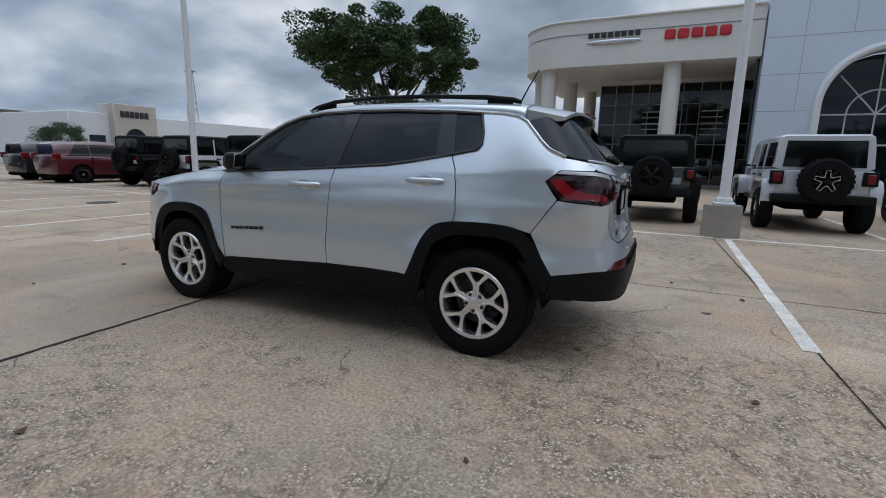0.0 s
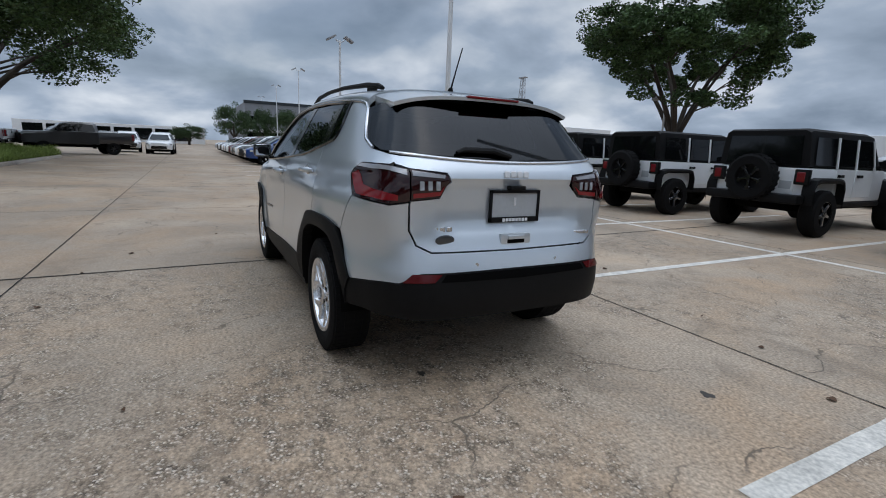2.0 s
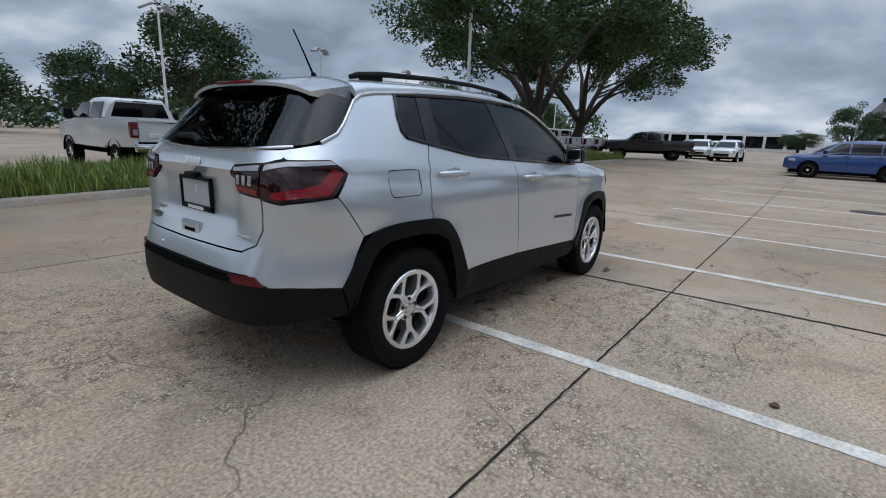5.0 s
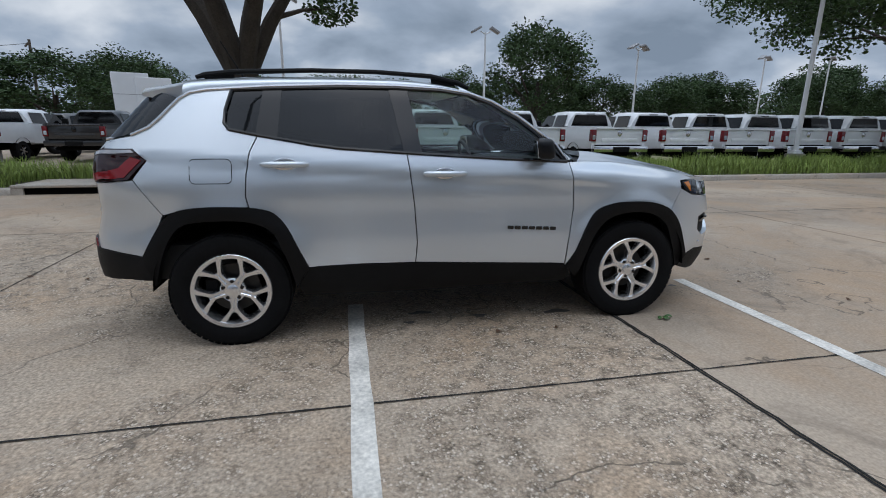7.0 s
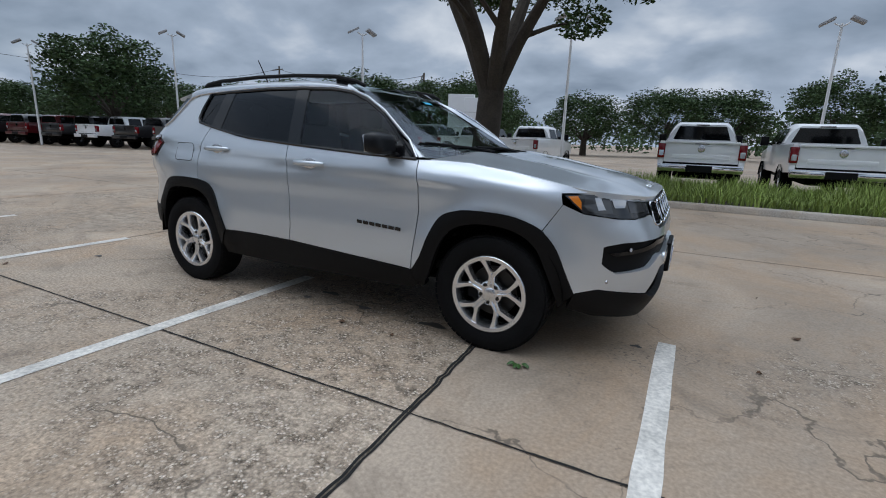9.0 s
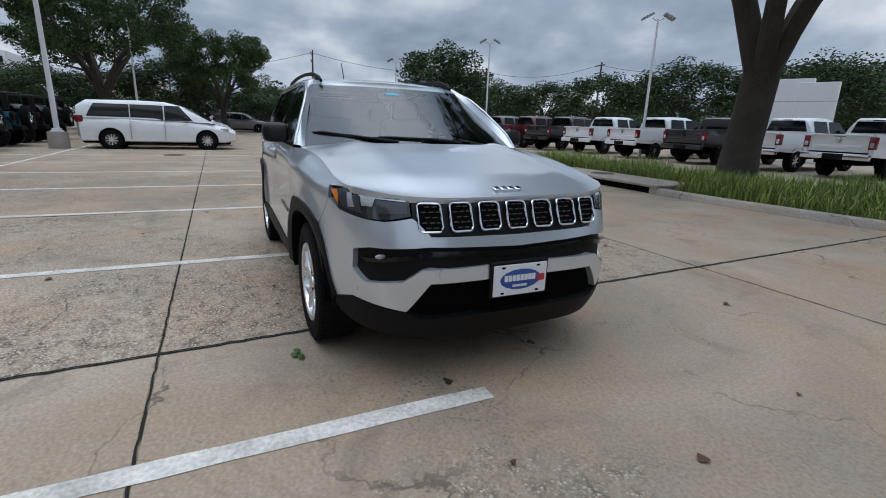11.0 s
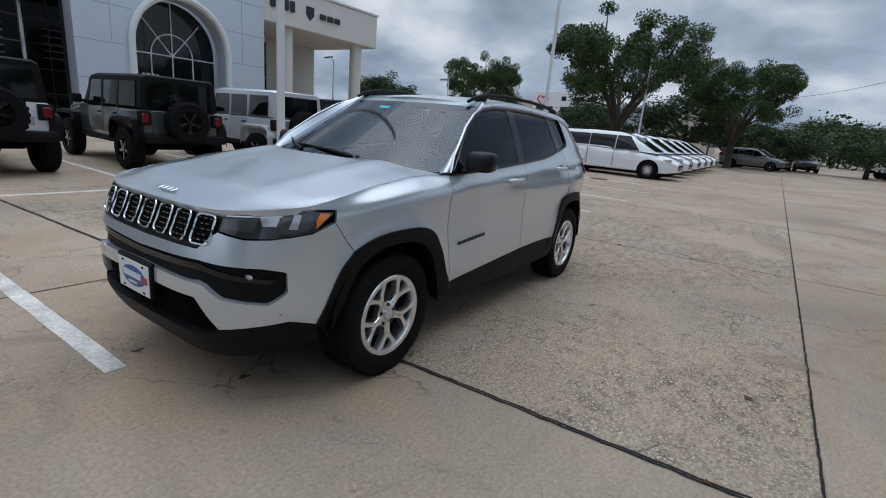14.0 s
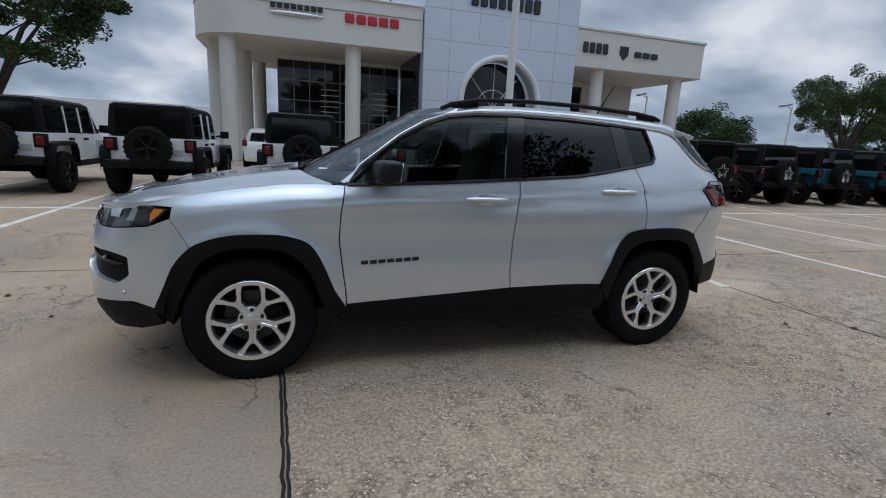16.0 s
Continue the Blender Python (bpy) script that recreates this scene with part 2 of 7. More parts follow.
M = dict(
    silver=paint("silver_paint", (0.60, 0.645, 0.69), 0.60),
    white=paint("white_paint", (0.80, 0.81, 0.82)),
    black=paint("black_paint", (0.012, 0.012, 0.014)),
    grey=paint("grey_green_paint", (0.055, 0.065, 0.062)),
    teal=paint("teal_paint", (0.01, 0.13, 0.19)),
    blue=paint("blue_paint", (0.004, 0.045, 0.20)),
    maroon=paint("maroon_paint", (0.085, 0.008, 0.012)),
    granite=paint("granite_paint", (0.12, 0.115, 0.11), 0.3),
    silverjeep=paint("bright_silver_paint", (0.62, 0.64, 0.67), 0.3),
    plastic=mat("black_plastic", (0.0045, 0.0045, 0.005), 0.55, spec=0.18, var=0.25, scale=4, bump=0.15, bscale=400),
    gloss=mat("gloss_black", (0.004, 0.004, 0.005), 0.10, spec=0.5),
    satinblack=mat("satin_black", (0.006, 0.0065, 0.008), 0.32, spec=0.3),
    # near-black that paints in the shade of cavities, gaps and undersides
    dark=mat("cavity_shade", (0.003, 0.003, 0.003), 0.9, spec=0.05),
    rubber=mat("tyre_rubber", (0.006, 0.006, 0.0065), 0.8, spec=0.14, var=0.3, scale=8, bump=0.25, bscale=150),
    alloy=mat("machined_alloy", (0.80, 0.81, 0.83), 0.26, 0.95, var=0.05, scale=20),
    chrome=mat("chrome", (0.82, 0.83, 0.85), 0.08, 1.0),
    satin=mat("satin_chrome", (0.62, 0.63, 0.65), 0.25, 1.0),
    red=mat("red_lens", (0.16, 0.006, 0.009), 0.12, spec=0.6),
    guide=mat("red_light_guide", (0.22, 0.008, 0.012), 0.12, spec=0.6),
    darkred=mat("smoked_red_lens", (0.022, 0.003, 0.004), 0.08, spec=0.6),
    reflector=mat("red_reflector", (0.09, 0.004, 0.006), 0.2, spec=0.5),
    clear=mat("clear_lens", (0.55, 0.57, 0.60), 0.08, 0.5, coat=1.0),
    lampgrey=mat("lamp_reflector_grey", (0.075, 0.078, 0.085), 0.15, 0.3, coat=1.0),
    band=mat("clear_tail_band", (0.36, 0.36, 0.38), 0.12, 0.3, coat=1.0),
    amber=mat("amber_lens", (0.75, 0.22, 0.02), 0.15, coat=1.0),
    smoke=mat("smoked_lens", (0.03, 0.032, 0.036), 0.08, coat=1.0),
    glass_front=glass("front_glass", (0.72, 0.82, 0.79), 0.0),
    glass_screen=glass("windscreen_glass", (0.80, 0.90, 0.88), 0.08),
    glass_tint=glass("privacy_glass", (0.03, 0.033, 0.036), 0.0, 0.015),
    glass_dark=mat("dark_window", (0.004, 0.0045, 0.005), 0.04, spec=0.45),
    glass_build=mat("dark_facade_glass", (0.006, 0.007, 0.009), 0.03, spec=0.5),
    fabric=mat("dark_seat_cloth", (0.03, 0.03, 0.032), 0.9, var=0.2, scale=20),
    interior=mat("dark_interior", (0.02, 0.02, 0.021), 0.7),
    headliner=mat("grey_headliner", (0.22, 0.22, 0.215), 0.9),
    platewhite=mat("plate_white", (0.75, 0.76, 0.78), 0.35, var=0.04),
    plateblue=mat("plate_blue", (0.02, 0.08, 0.32), 0.35),
    platered=mat("plate_red", (0.45, 0.03, 0.04), 0.35),
    grey_panel=mat("blank_plate_grey", (0.42, 0.44, 0.46), 0.45, var=0.06),
    cyan=mat("cyan_sticker", (0.05, 0.45, 0.62), 0.5),
    steel=mat("painted_pole", (0.70, 0.71, 0.72), 0.45, var=0.06, scale=1.5),
    lamp_grey=mat("lamp_head_grey", (0.30, 0.30, 0.31), 0.5),
    basec=concrete("pole_base_concrete", (0.33, 0.31, 0.29), 0.3),
    slab=concrete("slab_concrete", (0.440, 0.352, 0.266), 0.85),
    slab_smooth=concrete("smooth_slab_concrete", (0.400, 0.320, 0.243), 0.12),
    kerbc=concrete("kerb_concrete", (0.42, 0.38, 0.33), 0.35),
    farlot=concrete("far_lot_concrete", (0.385, 0.315, 0.246), 0.3),
    sealant=mat("joint_sealant", (0.011, 0.010, 0.009), 0.9, var=0.4, scale=3),
    linepaint=mat("worn_white_line", (0.65, 0.615, 0.555), 0.8, var=0.42, scale=5, bump=0.3, bscale=80),
    oil=mat("oil_film", (0.045, 0.036, 0.028), 0.45, var=0.4, scale=30),
    stucco=mat("cream_stucco", (0.70, 0.68, 0.64), 0.85, var=0.05, scale=0.6, bump=0.2, bscale=60),
    panel=mat("pale_blue_metal_panel", (0.62, 0.68, 0.77), 0.35, 0.25, var=0.03, scale=0.5),
    whitewall=mat("white_wall", (0.74, 0.75, 0.76), 0.7, var=0.04, scale=0.3),
    greywall=mat("grey_tilt_wall", (0.22, 0.23, 0.25), 0.8, var=0.06, scale=0.2),
    beige=mat("beige_wall", (0.52, 0.47, 0.41), 0.85, var=0.05, scale=0.2),
    redsign=mat("red_sign", (0.50, 0.02, 0.03), 0.35),
    darksign=mat("dark_sign", (0.02, 0.025, 0.03), 0.35),
    bark=mat("oak_bark", (0.055, 0.045, 0.036), 0.95, var=0.4, scale=3, bump=0.9, bscale=24),
    soil=mat("soil", (0.06, 0.05, 0.035), 0.95, var=0.3, scale=3),
    wood=mat("utility_wood", (0.11, 0.085, 0.065), 0.9, var=0.25, scale=2),
)


def leafy(name, color, spread):
    m = mat(name, color, 0.65, var=0.35, scale=0.7, island=spread, spec=0.25)
    return m


M["leaf"] = leafy("oak_leaf", (0.052, 0.090, 0.030), 0.5)
M["leaf_far"] = leafy("far_leaf", (0.046, 0.080, 0.030), 0.45)
M["grass"] = leafy("long_grass", (0.23, 0.30, 0.075), 0.5)
M["freshleaf"] = mat("fresh_leaf", (0.04, 0.11, 0.02), 0.5)
M["dryleaf"] = mat("dry_leaf", (0.10, 0.05, 0.025), 0.8)

# ---- mesh helpers ----


def finish(name, bm, material, smooth=True, sharp=38):
    me = bpy.data.meshes.new(name)
    bm.normal_update()
    bm.to_mesh(me)
    bm.free()
    me.materials.append(material)
    if smooth:
        me.shade_smooth()
        me.set_sharp_from_angle(angle=radians(sharp))
    return me


def part(name, bm, material, parent=None, label="", smooth=True, sharp=38):
    ob = new(name, finish(name, bm, material, smooth, sharp))
    if parent is not None:
        ob.parent = parent
    if label:
        ob["label"] = label
    return ob


def thing(name, label, category, group="", kind=""):
    return tagged(new(name), label, category, group, kind)


def B():
    return bmesh.new()


def box(bm, x0, x1, y0, y1, z0, z1, bev=0.0, seg=2, m=None):
    r = bmesh.ops.create_cube(bm, size=1)
    vs = r["verts"]
    for v in vs:
        v.co = Vector(((x0 + x1) / 2 + v.co.x * (x1 - x0), (y0 + y1) / 2 + v.co.y * (y1 - y0), (z0 + z1) / 2 + v.co.z * (z1 - z0)))
    if m is not None:
        bmesh.ops.transform(bm, matrix=m, verts=vs)
    if bev:
        es = list({e for v in vs for e in v.link_edges})
        bmesh.ops.bevel(bm, geom=es, offset=bev, segments=seg, affect="EDGES", profile=0.6)
    return bm


def cyl(bm, p0, p1, r0, r1=None, n=16, caps=True):
    p0, p1 = Vector(p0), Vector(p1)
    d = p1 - p0
    m = Matrix.Translation((p0 + p1) / 2) @ d.to_track_quat("Z", "Y").to_matrix().to_4x4()
    bmesh.ops.create_cone(bm, cap_ends=caps, segments=n, radius1=r0, radius2=r0 if r1 is None else r1, depth=d.length, matrix=m)
    return bm


def tube(bm, pts, r, n=8, closed=False, flat=1.0, up=None):
    """A swept bar along pts; flat squeezes it along up."""
    pts = [Vector(p) for p in pts]
    rings = []
    k = len(pts)
    for i, p in enumerate(pts):
        a = pts[(i - 1) % k] if closed or i else p
        c = pts[(i + 1) % k] if closed or i < k - 1 else p
        t = (c - a).normalized()
        u = Vector(up) if up is not None else (Vector((0, 0, 1)) if abs(t.z) < 0.9 else Vector((1, 0, 0)))
        s = t.cross(u).normalized()
        u = s.cross(t).normalized()
        rr = r[i] if isinstance(r, (list, tuple)) else r
        rings.append([bm.verts.new(p + s * math.cos(q) * rr + u * math.sin(q) * rr * flat) for q in (2 * math.pi * j / n for j in range(n))])
    for i in range(k if closed else k - 1):
        A, C = rings[i], rings[(i + 1) % k]
        for j in range(n):
            bm.faces.new((A[j], A[(j + 1) % n], C[(j + 1) % n], C[j]))
    if not closed:
        bm.faces.new(rings[0][::-1]); bm.faces.new(rings[-1])
    return bm


def lathe(bm, prof, n=40, axis="y", centre=(0, 0, 0)):
    """Spins (radius, along) pairs about an axis."""
    rings = []
    for r, a in prof:
        ring = []
        for j in range(n):
            q = 2 * math.pi * j / n
            c, s = r * math.cos(q), r * math.sin(q)
            co = (c, a, s) if axis == "y" else (c, s, a)
            ring.append(bm.verts.new(Vector(co) + Vector(centre)))
        rings.append(ring)
    for A, C in zip(rings, rings[1:]):
        for j in range(n):
            bm.faces.new((A[j], A[(j + 1) % n], C[(j + 1) % n], C[j]))
    return bm


def sheet(bm, rows, closed=False):
    """Faces over a grid of points, row by row."""
    vs = [[bm.verts.new(p) for p in row] for row in rows]
    for a, c in zip(vs, vs[1:]):
        for j in range(len(a) - 1):
            bm.faces.new((a[j], a[j + 1], c[j + 1], c[j]))
    return vs


def bars(parent, name, material, origin, right, up, width, height, n, depth=0.006, gap=0.28, label="", split=False):
    """A row of plain upright bars in place of lettering."""
    o, r, u = Vector(origin), Vector(right).normalized(), Vector(up).normalized()
    d = r.cross(u)
    bm = B()
    step = width / n
    mtx = Matrix((r, u, d)).transposed().to_4x4()
    for i in range(n):
        x0 = i * step - width / 2 + step * gap / 2
        box(bm, x0, x0 + step * (1 - gap), -height / 2, height / 2, 0, depth, min(height, step) * 0.12, 1)
        if split:
            bmesh.ops.transform(bm, matrix=Matrix.Translation(o) @ mtx, verts=bm.verts)
            ob = part(name, bm, material, parent, label)
            bm = B()
    if split:
        bm.free()
        return ob
    bmesh.ops.transform(bm, matrix=Matrix.Translation(o) @ mtx, verts=bm.verts)
    return part(name, bm, material, parent, label)

# ---- the silver compact SUV ----
# Body surface: plan outlines by height. Half width, front reach and rear reach.


def smooth_table(tab):
    zs = np.arange(0.1, 1.75, 0.005)
    v = np.interp(zs, [a for a, _ in tab], [b for _, b in tab])
    k = np.exp(-0.5 * (np.arange(-12, 13) / 4.5) ** 2)
    return zs, np.convolve(np.pad(v, 12, "edge"), k / k.sum(), "valid")


T_HALF = smooth_table([(.18, .80), (.25, .85), (.35, .885), (.5, .90), (.7, .898), (.9, .905), (.98, .90), (1.05, .882), (1.12, .852), (1.3, .765), (1.5, .665), (1.57, .62), (1.62, .56)])
T_FRONT = smooth_table([(.18, 2.06), (.28, 2.145), (.38, 2.195), (.48, 2.21), (.6, 2.215), (.72, 2.20), (.8, 2.175), (.88, 2.14), (.94, 2.12), (1.0, 2.06), (1.06, 2.0), (1.2, 1.9), (1.7, 1.8)])
T_REAR = smooth_table([(.22, 2.08), (.35, 2.15), (.5, 2.175), (.62, 2.17), (.72, 2.14), (.82, 2.09), (.95, 2.07), (1.08, 2.08), (1.15, 2.07), (1.21, 2.02), (1.35, 1.9), (1.5, 1.77), (1.6, 1.68)])
SHOULDER = [(.8, 1.105), (1.13, 1.095), (1.4, 1.06), (1.7, 1.007), (1.9, .975), (2.0, .958), (2.12, .94)]
AXLE_F, AXLE_R = 1.318, -1.318


def tab(t, z):
    return float(np.interp(z, t[0], t[1]))


def shoulder(x):
    return float(np.interp(x, [a for a, _ in SHOULDER], [b for _, b in SHOULDER]))


def taper(x):
    return 1 - 0.05 * (max(0.0, abs(x) - 0.9) / 1.2) ** 2


def sstep(a, b, v):
    t = min(1.0, max(0.0, (v - a) / (b - a)))
    return t * t * (3 - 2 * t)


def round_rear(z):
    return 5.6 + 2.4 * sstep(0.68, 1.02, z)


def half_width(x, z):
    a, n = (tab(T_FRONT, z), 5) if x > 0 else (tab(T_REAR, z), round_rear(z))
    w = tab(T_HALF, z) * taper(x) * max(0.0, 1 - min(1.0, abs(x) / a) ** n) ** (1 / n)
    # shoulder crease, with the panel under it set in a little
    zc = 1.034 - 0.064 * x
    w -= 0.016 * sstep(zc + 0.008, zc - 0.03, z) * sstep(0.62, 0.85, z) * sstep(1.25, 0.75, x)
    # flares over the wheels
    for ax in (AXLE_F, AXLE_R):
        r = math.hypot(x - ax, z - 0.36)
        if z > 0.36:
            w += 0.016 * math.exp(-((r - 0.47) / 0.06) ** 2)
    if x > 0.7:
        s = shoulder(x)
        w -= 0.05 * sstep(s - 0.09, s, z) ** 1.5 * sstep(0.7, 1.0, x) * sstep(1.80, 1.35, x)
    return w


def reach(y, z, front):
    a, n = (tab(T_FRONT, z), 5) if front else (tab(T_REAR, z), round_rear(z))
    x = a
    for _ in range(8):
        r = min(0.999, abs(y) / (tab(T_HALF, z) * taper(x)))
        x = a * (1 - r ** n) ** (1 / n)
    if not front:   # hollow round the plate
        x -= 0.022 * sstep(0.46, 0.40, abs(y)) * sstep(0.83, 0.86, z) * sstep(1.10, 1.085, z)
        return -x
    return x


def corner(z, front):
    x0 = 0.88 * tab(T_FRONT, z) if front else 0.93 * tab(T_REAR, z)
    return x0, half_width(x0 if front else -x0, z)


def to_uz(p):
    k, a, z = p
    if k == "s":
        fr = a > 0
        x0, y0 = corner(z, fr)
        if abs(a) <= x0:
            return a, z
        u = x0 + y0 - half_width(a, z)
        return (u if fr else -u), z
    x0, y0 = corner(z, k == "f")
    u = x0 + y0 - a
    return (u if k == "f" else -u), z


def on_body(u, z):
    fr = u > 0
    x0, y0 = corner(z, fr)
    if abs(u) <= x0:
        return Vector((u, half_width(u, z), z))
    y = y0 - (abs(u) - x0)
    # blend the two descriptions at the corner, so that the skin stays smooth
    return Vector((reach(y, z, fr), y, z))


def clip_grid(pts, du, dz):
    """A polygon of the (u, z) plane, cut into a grid."""
    bm = B()
    bm.faces.new([bm.verts.new((u, z, 0)) for u, z in pts])
    bm.normal_update()
    us, zs = [p[0] for p in pts], [p[1] for p in pts]
    for lo, hi, st, no in ((min(us), max(us), du, (1, 0, 0)), (min(zs), max(zs), dz, (0, 1, 0))):
        k = math.floor(lo / st) + 1
        while k * st < hi - 1e-4:
            c = k * st
            bmesh.ops.bisect_plane(bm, geom=bm.verts[:] + bm.edges[:] + bm.faces[:], dist=1e-5, plane_co=(c * no[0], c * no[1], 0), plane_no=no)
            k += 1
    return bm


def densify(pts, st=0.04):
    """Outline in (u, z); edges are straight in the view in which they were drawn."""
    out = []
    for a, b in zip(pts, pts[1:] + pts[:1]):
        ua, ub = to_uz(a), to_uz(b)
        n = max(1, int(math.hypot(ub[0] - ua[0], ub[1] - ua[1]) / st))
        for i in range(n):
            f = i / n
            if a[0] == b[0]:
                out.append(to_uz((a[0], a[1] + (b[1] - a[1]) * f, a[2] + (b[2] - a[2]) * f)))
            else:
                out.append((ua[0] + (ub[0] - ua[0]) * f, ua[1] + (ub[1] - ua[1]) * f))
    return out


def skin(outline, lift=0.0, depth=0.02, du=0.045, dz=0.035, mirror="none"):
    """A body panel over an outline; mirror: none (left side), right, or both halves joined at the middle."""
    pts = densify(outline)
    bm = clip_grid(pts, du, dz)
    for v in bm.verts:
        v.co = on_body(v.co.x, v.co.y)
    bm.normal_update()
    if mirror == "both":
        r = bmesh.ops.duplicate(bm, geom=bm.verts[:] + bm.edges[:] + bm.faces[:])
        for g in r["geom"]:
            if isinstance(g, bmesh.types.BMVert):
                g.co.y = -g.co.y
        bmesh.ops.reverse_faces(bm, faces=[g for g in r["geom"] if isinstance(g, bmesh.types.BMFace)])
        mid = [v for v in bm.verts if abs(v.co.y) < 2e-3]
        for v in mid:
            v.co.y = 0
        bmesh.ops.remove_doubles(bm, verts=mid, dist=2e-3)
    elif mirror == "right":
        for v in bm.verts:
            v.co.y = -v.co.y
        bmesh.ops.reverse_faces(bm, faces=bm.faces[:])
    bm.normal_update()
    out = sum((f.normal.dot(Vector((f.calc_center_median().x * 0.5, f.calc_center_median().y, 0))) * f.calc_area() for f in bm.faces))
    if out < 0:
        bmesh.ops.reverse_faces(bm, faces=bm.faces[:])
        bm.normal_update()
    if lift:
        for v, n in [(v, v.normal.copy()) for v in bm.verts]:
            v.co += n * lift
    if depth:
        rim(bm, depth)
    return bm


def rim(bm, depth):
    """Turns the outer edge of a panel inwards, so that it has thickness."""
    nor = {v: v.normal.copy() for v in bm.verts}
    es = [e for e in bm.edges if e.is_boundary]
    src = {}
    for e in es:
        for v in e.verts:
            src[v.co.to_tuple(6)] = nor[v]
    r = bmesh.ops.extrude_edge_only(bm, edges=es)
    for v in [g for g in r["geom"] if isinstance(g, bmesh.types.BMVert)]:
        v.co -= src.get(v.co.to_tuple(6), Vector((0, 0, 1))) * depth


def S_(*pts):
    return [("s", x, z) for x, z in pts]


def surf_line(pts, side, lift=0.0, st=0.04):
    """Points on the body's flank along a side-view line."""
    out = []
    for a, b in zip(pts, pts[1:]):
        n = max(1, int(math.hypot(b[0] - a[0], b[1] - a[1]) / st))
        out += [(a[0] + (b[0] - a[0]) * i / n, a[1] + (b[1] - a[1]) * i / n) for i in range(n)]
    out.append(pts[-1])
    return [Vector((x, side * (half_width(x, z) + lift), z)) for x, z in out]


R_ARCH_O = [(-.857, .489), (-.909, .604), (-.965, .727), (-1.022, .803), (-1.082, .838), (-1.204, .858), (-1.416, .861), (-1.569, .837), (-1.653, .776), (-1.729, .662), (-1.782, .573)]
R_ARCH_I = [(-.935, .36), (-.977, .53), (-1.031, .675), (-1.089, .738), (-1.211, .778), (-1.424, .780), (-1.547, .755), (-1.618, .684), (-1.68, .562), (-1.736, .39)]
F_ARCH_O = [(.81, .415), (.875, .52), (.932, .66), (1.005, .777), (1.113, .825), (1.238, .838), (1.422, .828), (1.55, .79), (1.62, .745), (1.69, .66), (1.745, .54), (1.796, .425)]
F_ARCH_I = [(.894, .33), (.945, .46), (1.005, .62), (1.098, .725), (1.247, .765), (1.432, .750), (1.564, .675), (1.635, .544), (1.70, .386), (1.71, .33)]
BELT = [(.80, 1.104), (.396, 1.122), (.031, 1.143), (-.25, 1.160), (-.652, 1.188), (-.814, 1.210), (-.972, 1.238), (-1.113, 1.262), (-1.270, 1.293)]
CHROME = [(.80, 1.112), (.73, 1.21), (.609, 1.30), (.49, 1.388), (.326, 1.478), (.182, 1.527), (0, 1.552), (-.289, 1.563), (-.637, 1.562), (-1.066, 1.541), (-1.40, 1.515), (-1.49, 1.497), (-1.545, 1.465), (-1.596, 1.41), (-1.65, 1.35), (-1.705, 1.30), (-1.80, 1.257)]
WHEELS = [(AXLE_F, 1), (AXLE_F, -1), (AXLE_R, 1), (AXLE_R, -1)]


def rounded(pts, n=4):
    """A smooth curve through side-view points."""
    out = []
    for i in range(len(pts) - 1):
        p = [Vector(pts[max(0, min(len(pts) - 1, i + k))]) for k in (-1, 0, 1, 2)]
        for j in range(n):
            t = j / n
            q = 0.5 * (2 * p[1] + (p[2] - p[0]) * t + (2 * p[0] - 5 * p[1] + 4 * p[2] - p[3]) * t * t + (3 * p[1] - p[0] - 3 * p[2] + p[3]) * t ** 3)
            out.append((q.x, q.y))
    return out + [pts[-1]]


def roof_edge(x):
    k = CHROME[:13][::-1]
    return float(np.interp(x, [a for a, _ in k], [b for _, b in k]))


def screen_x(y, z):
    """Windscreen: swept back with height and towards the sides."""
    return 1.13 - (z - 1.10) * 1.86 - 0.22 * (abs(y) / 0.7) ** 2.2


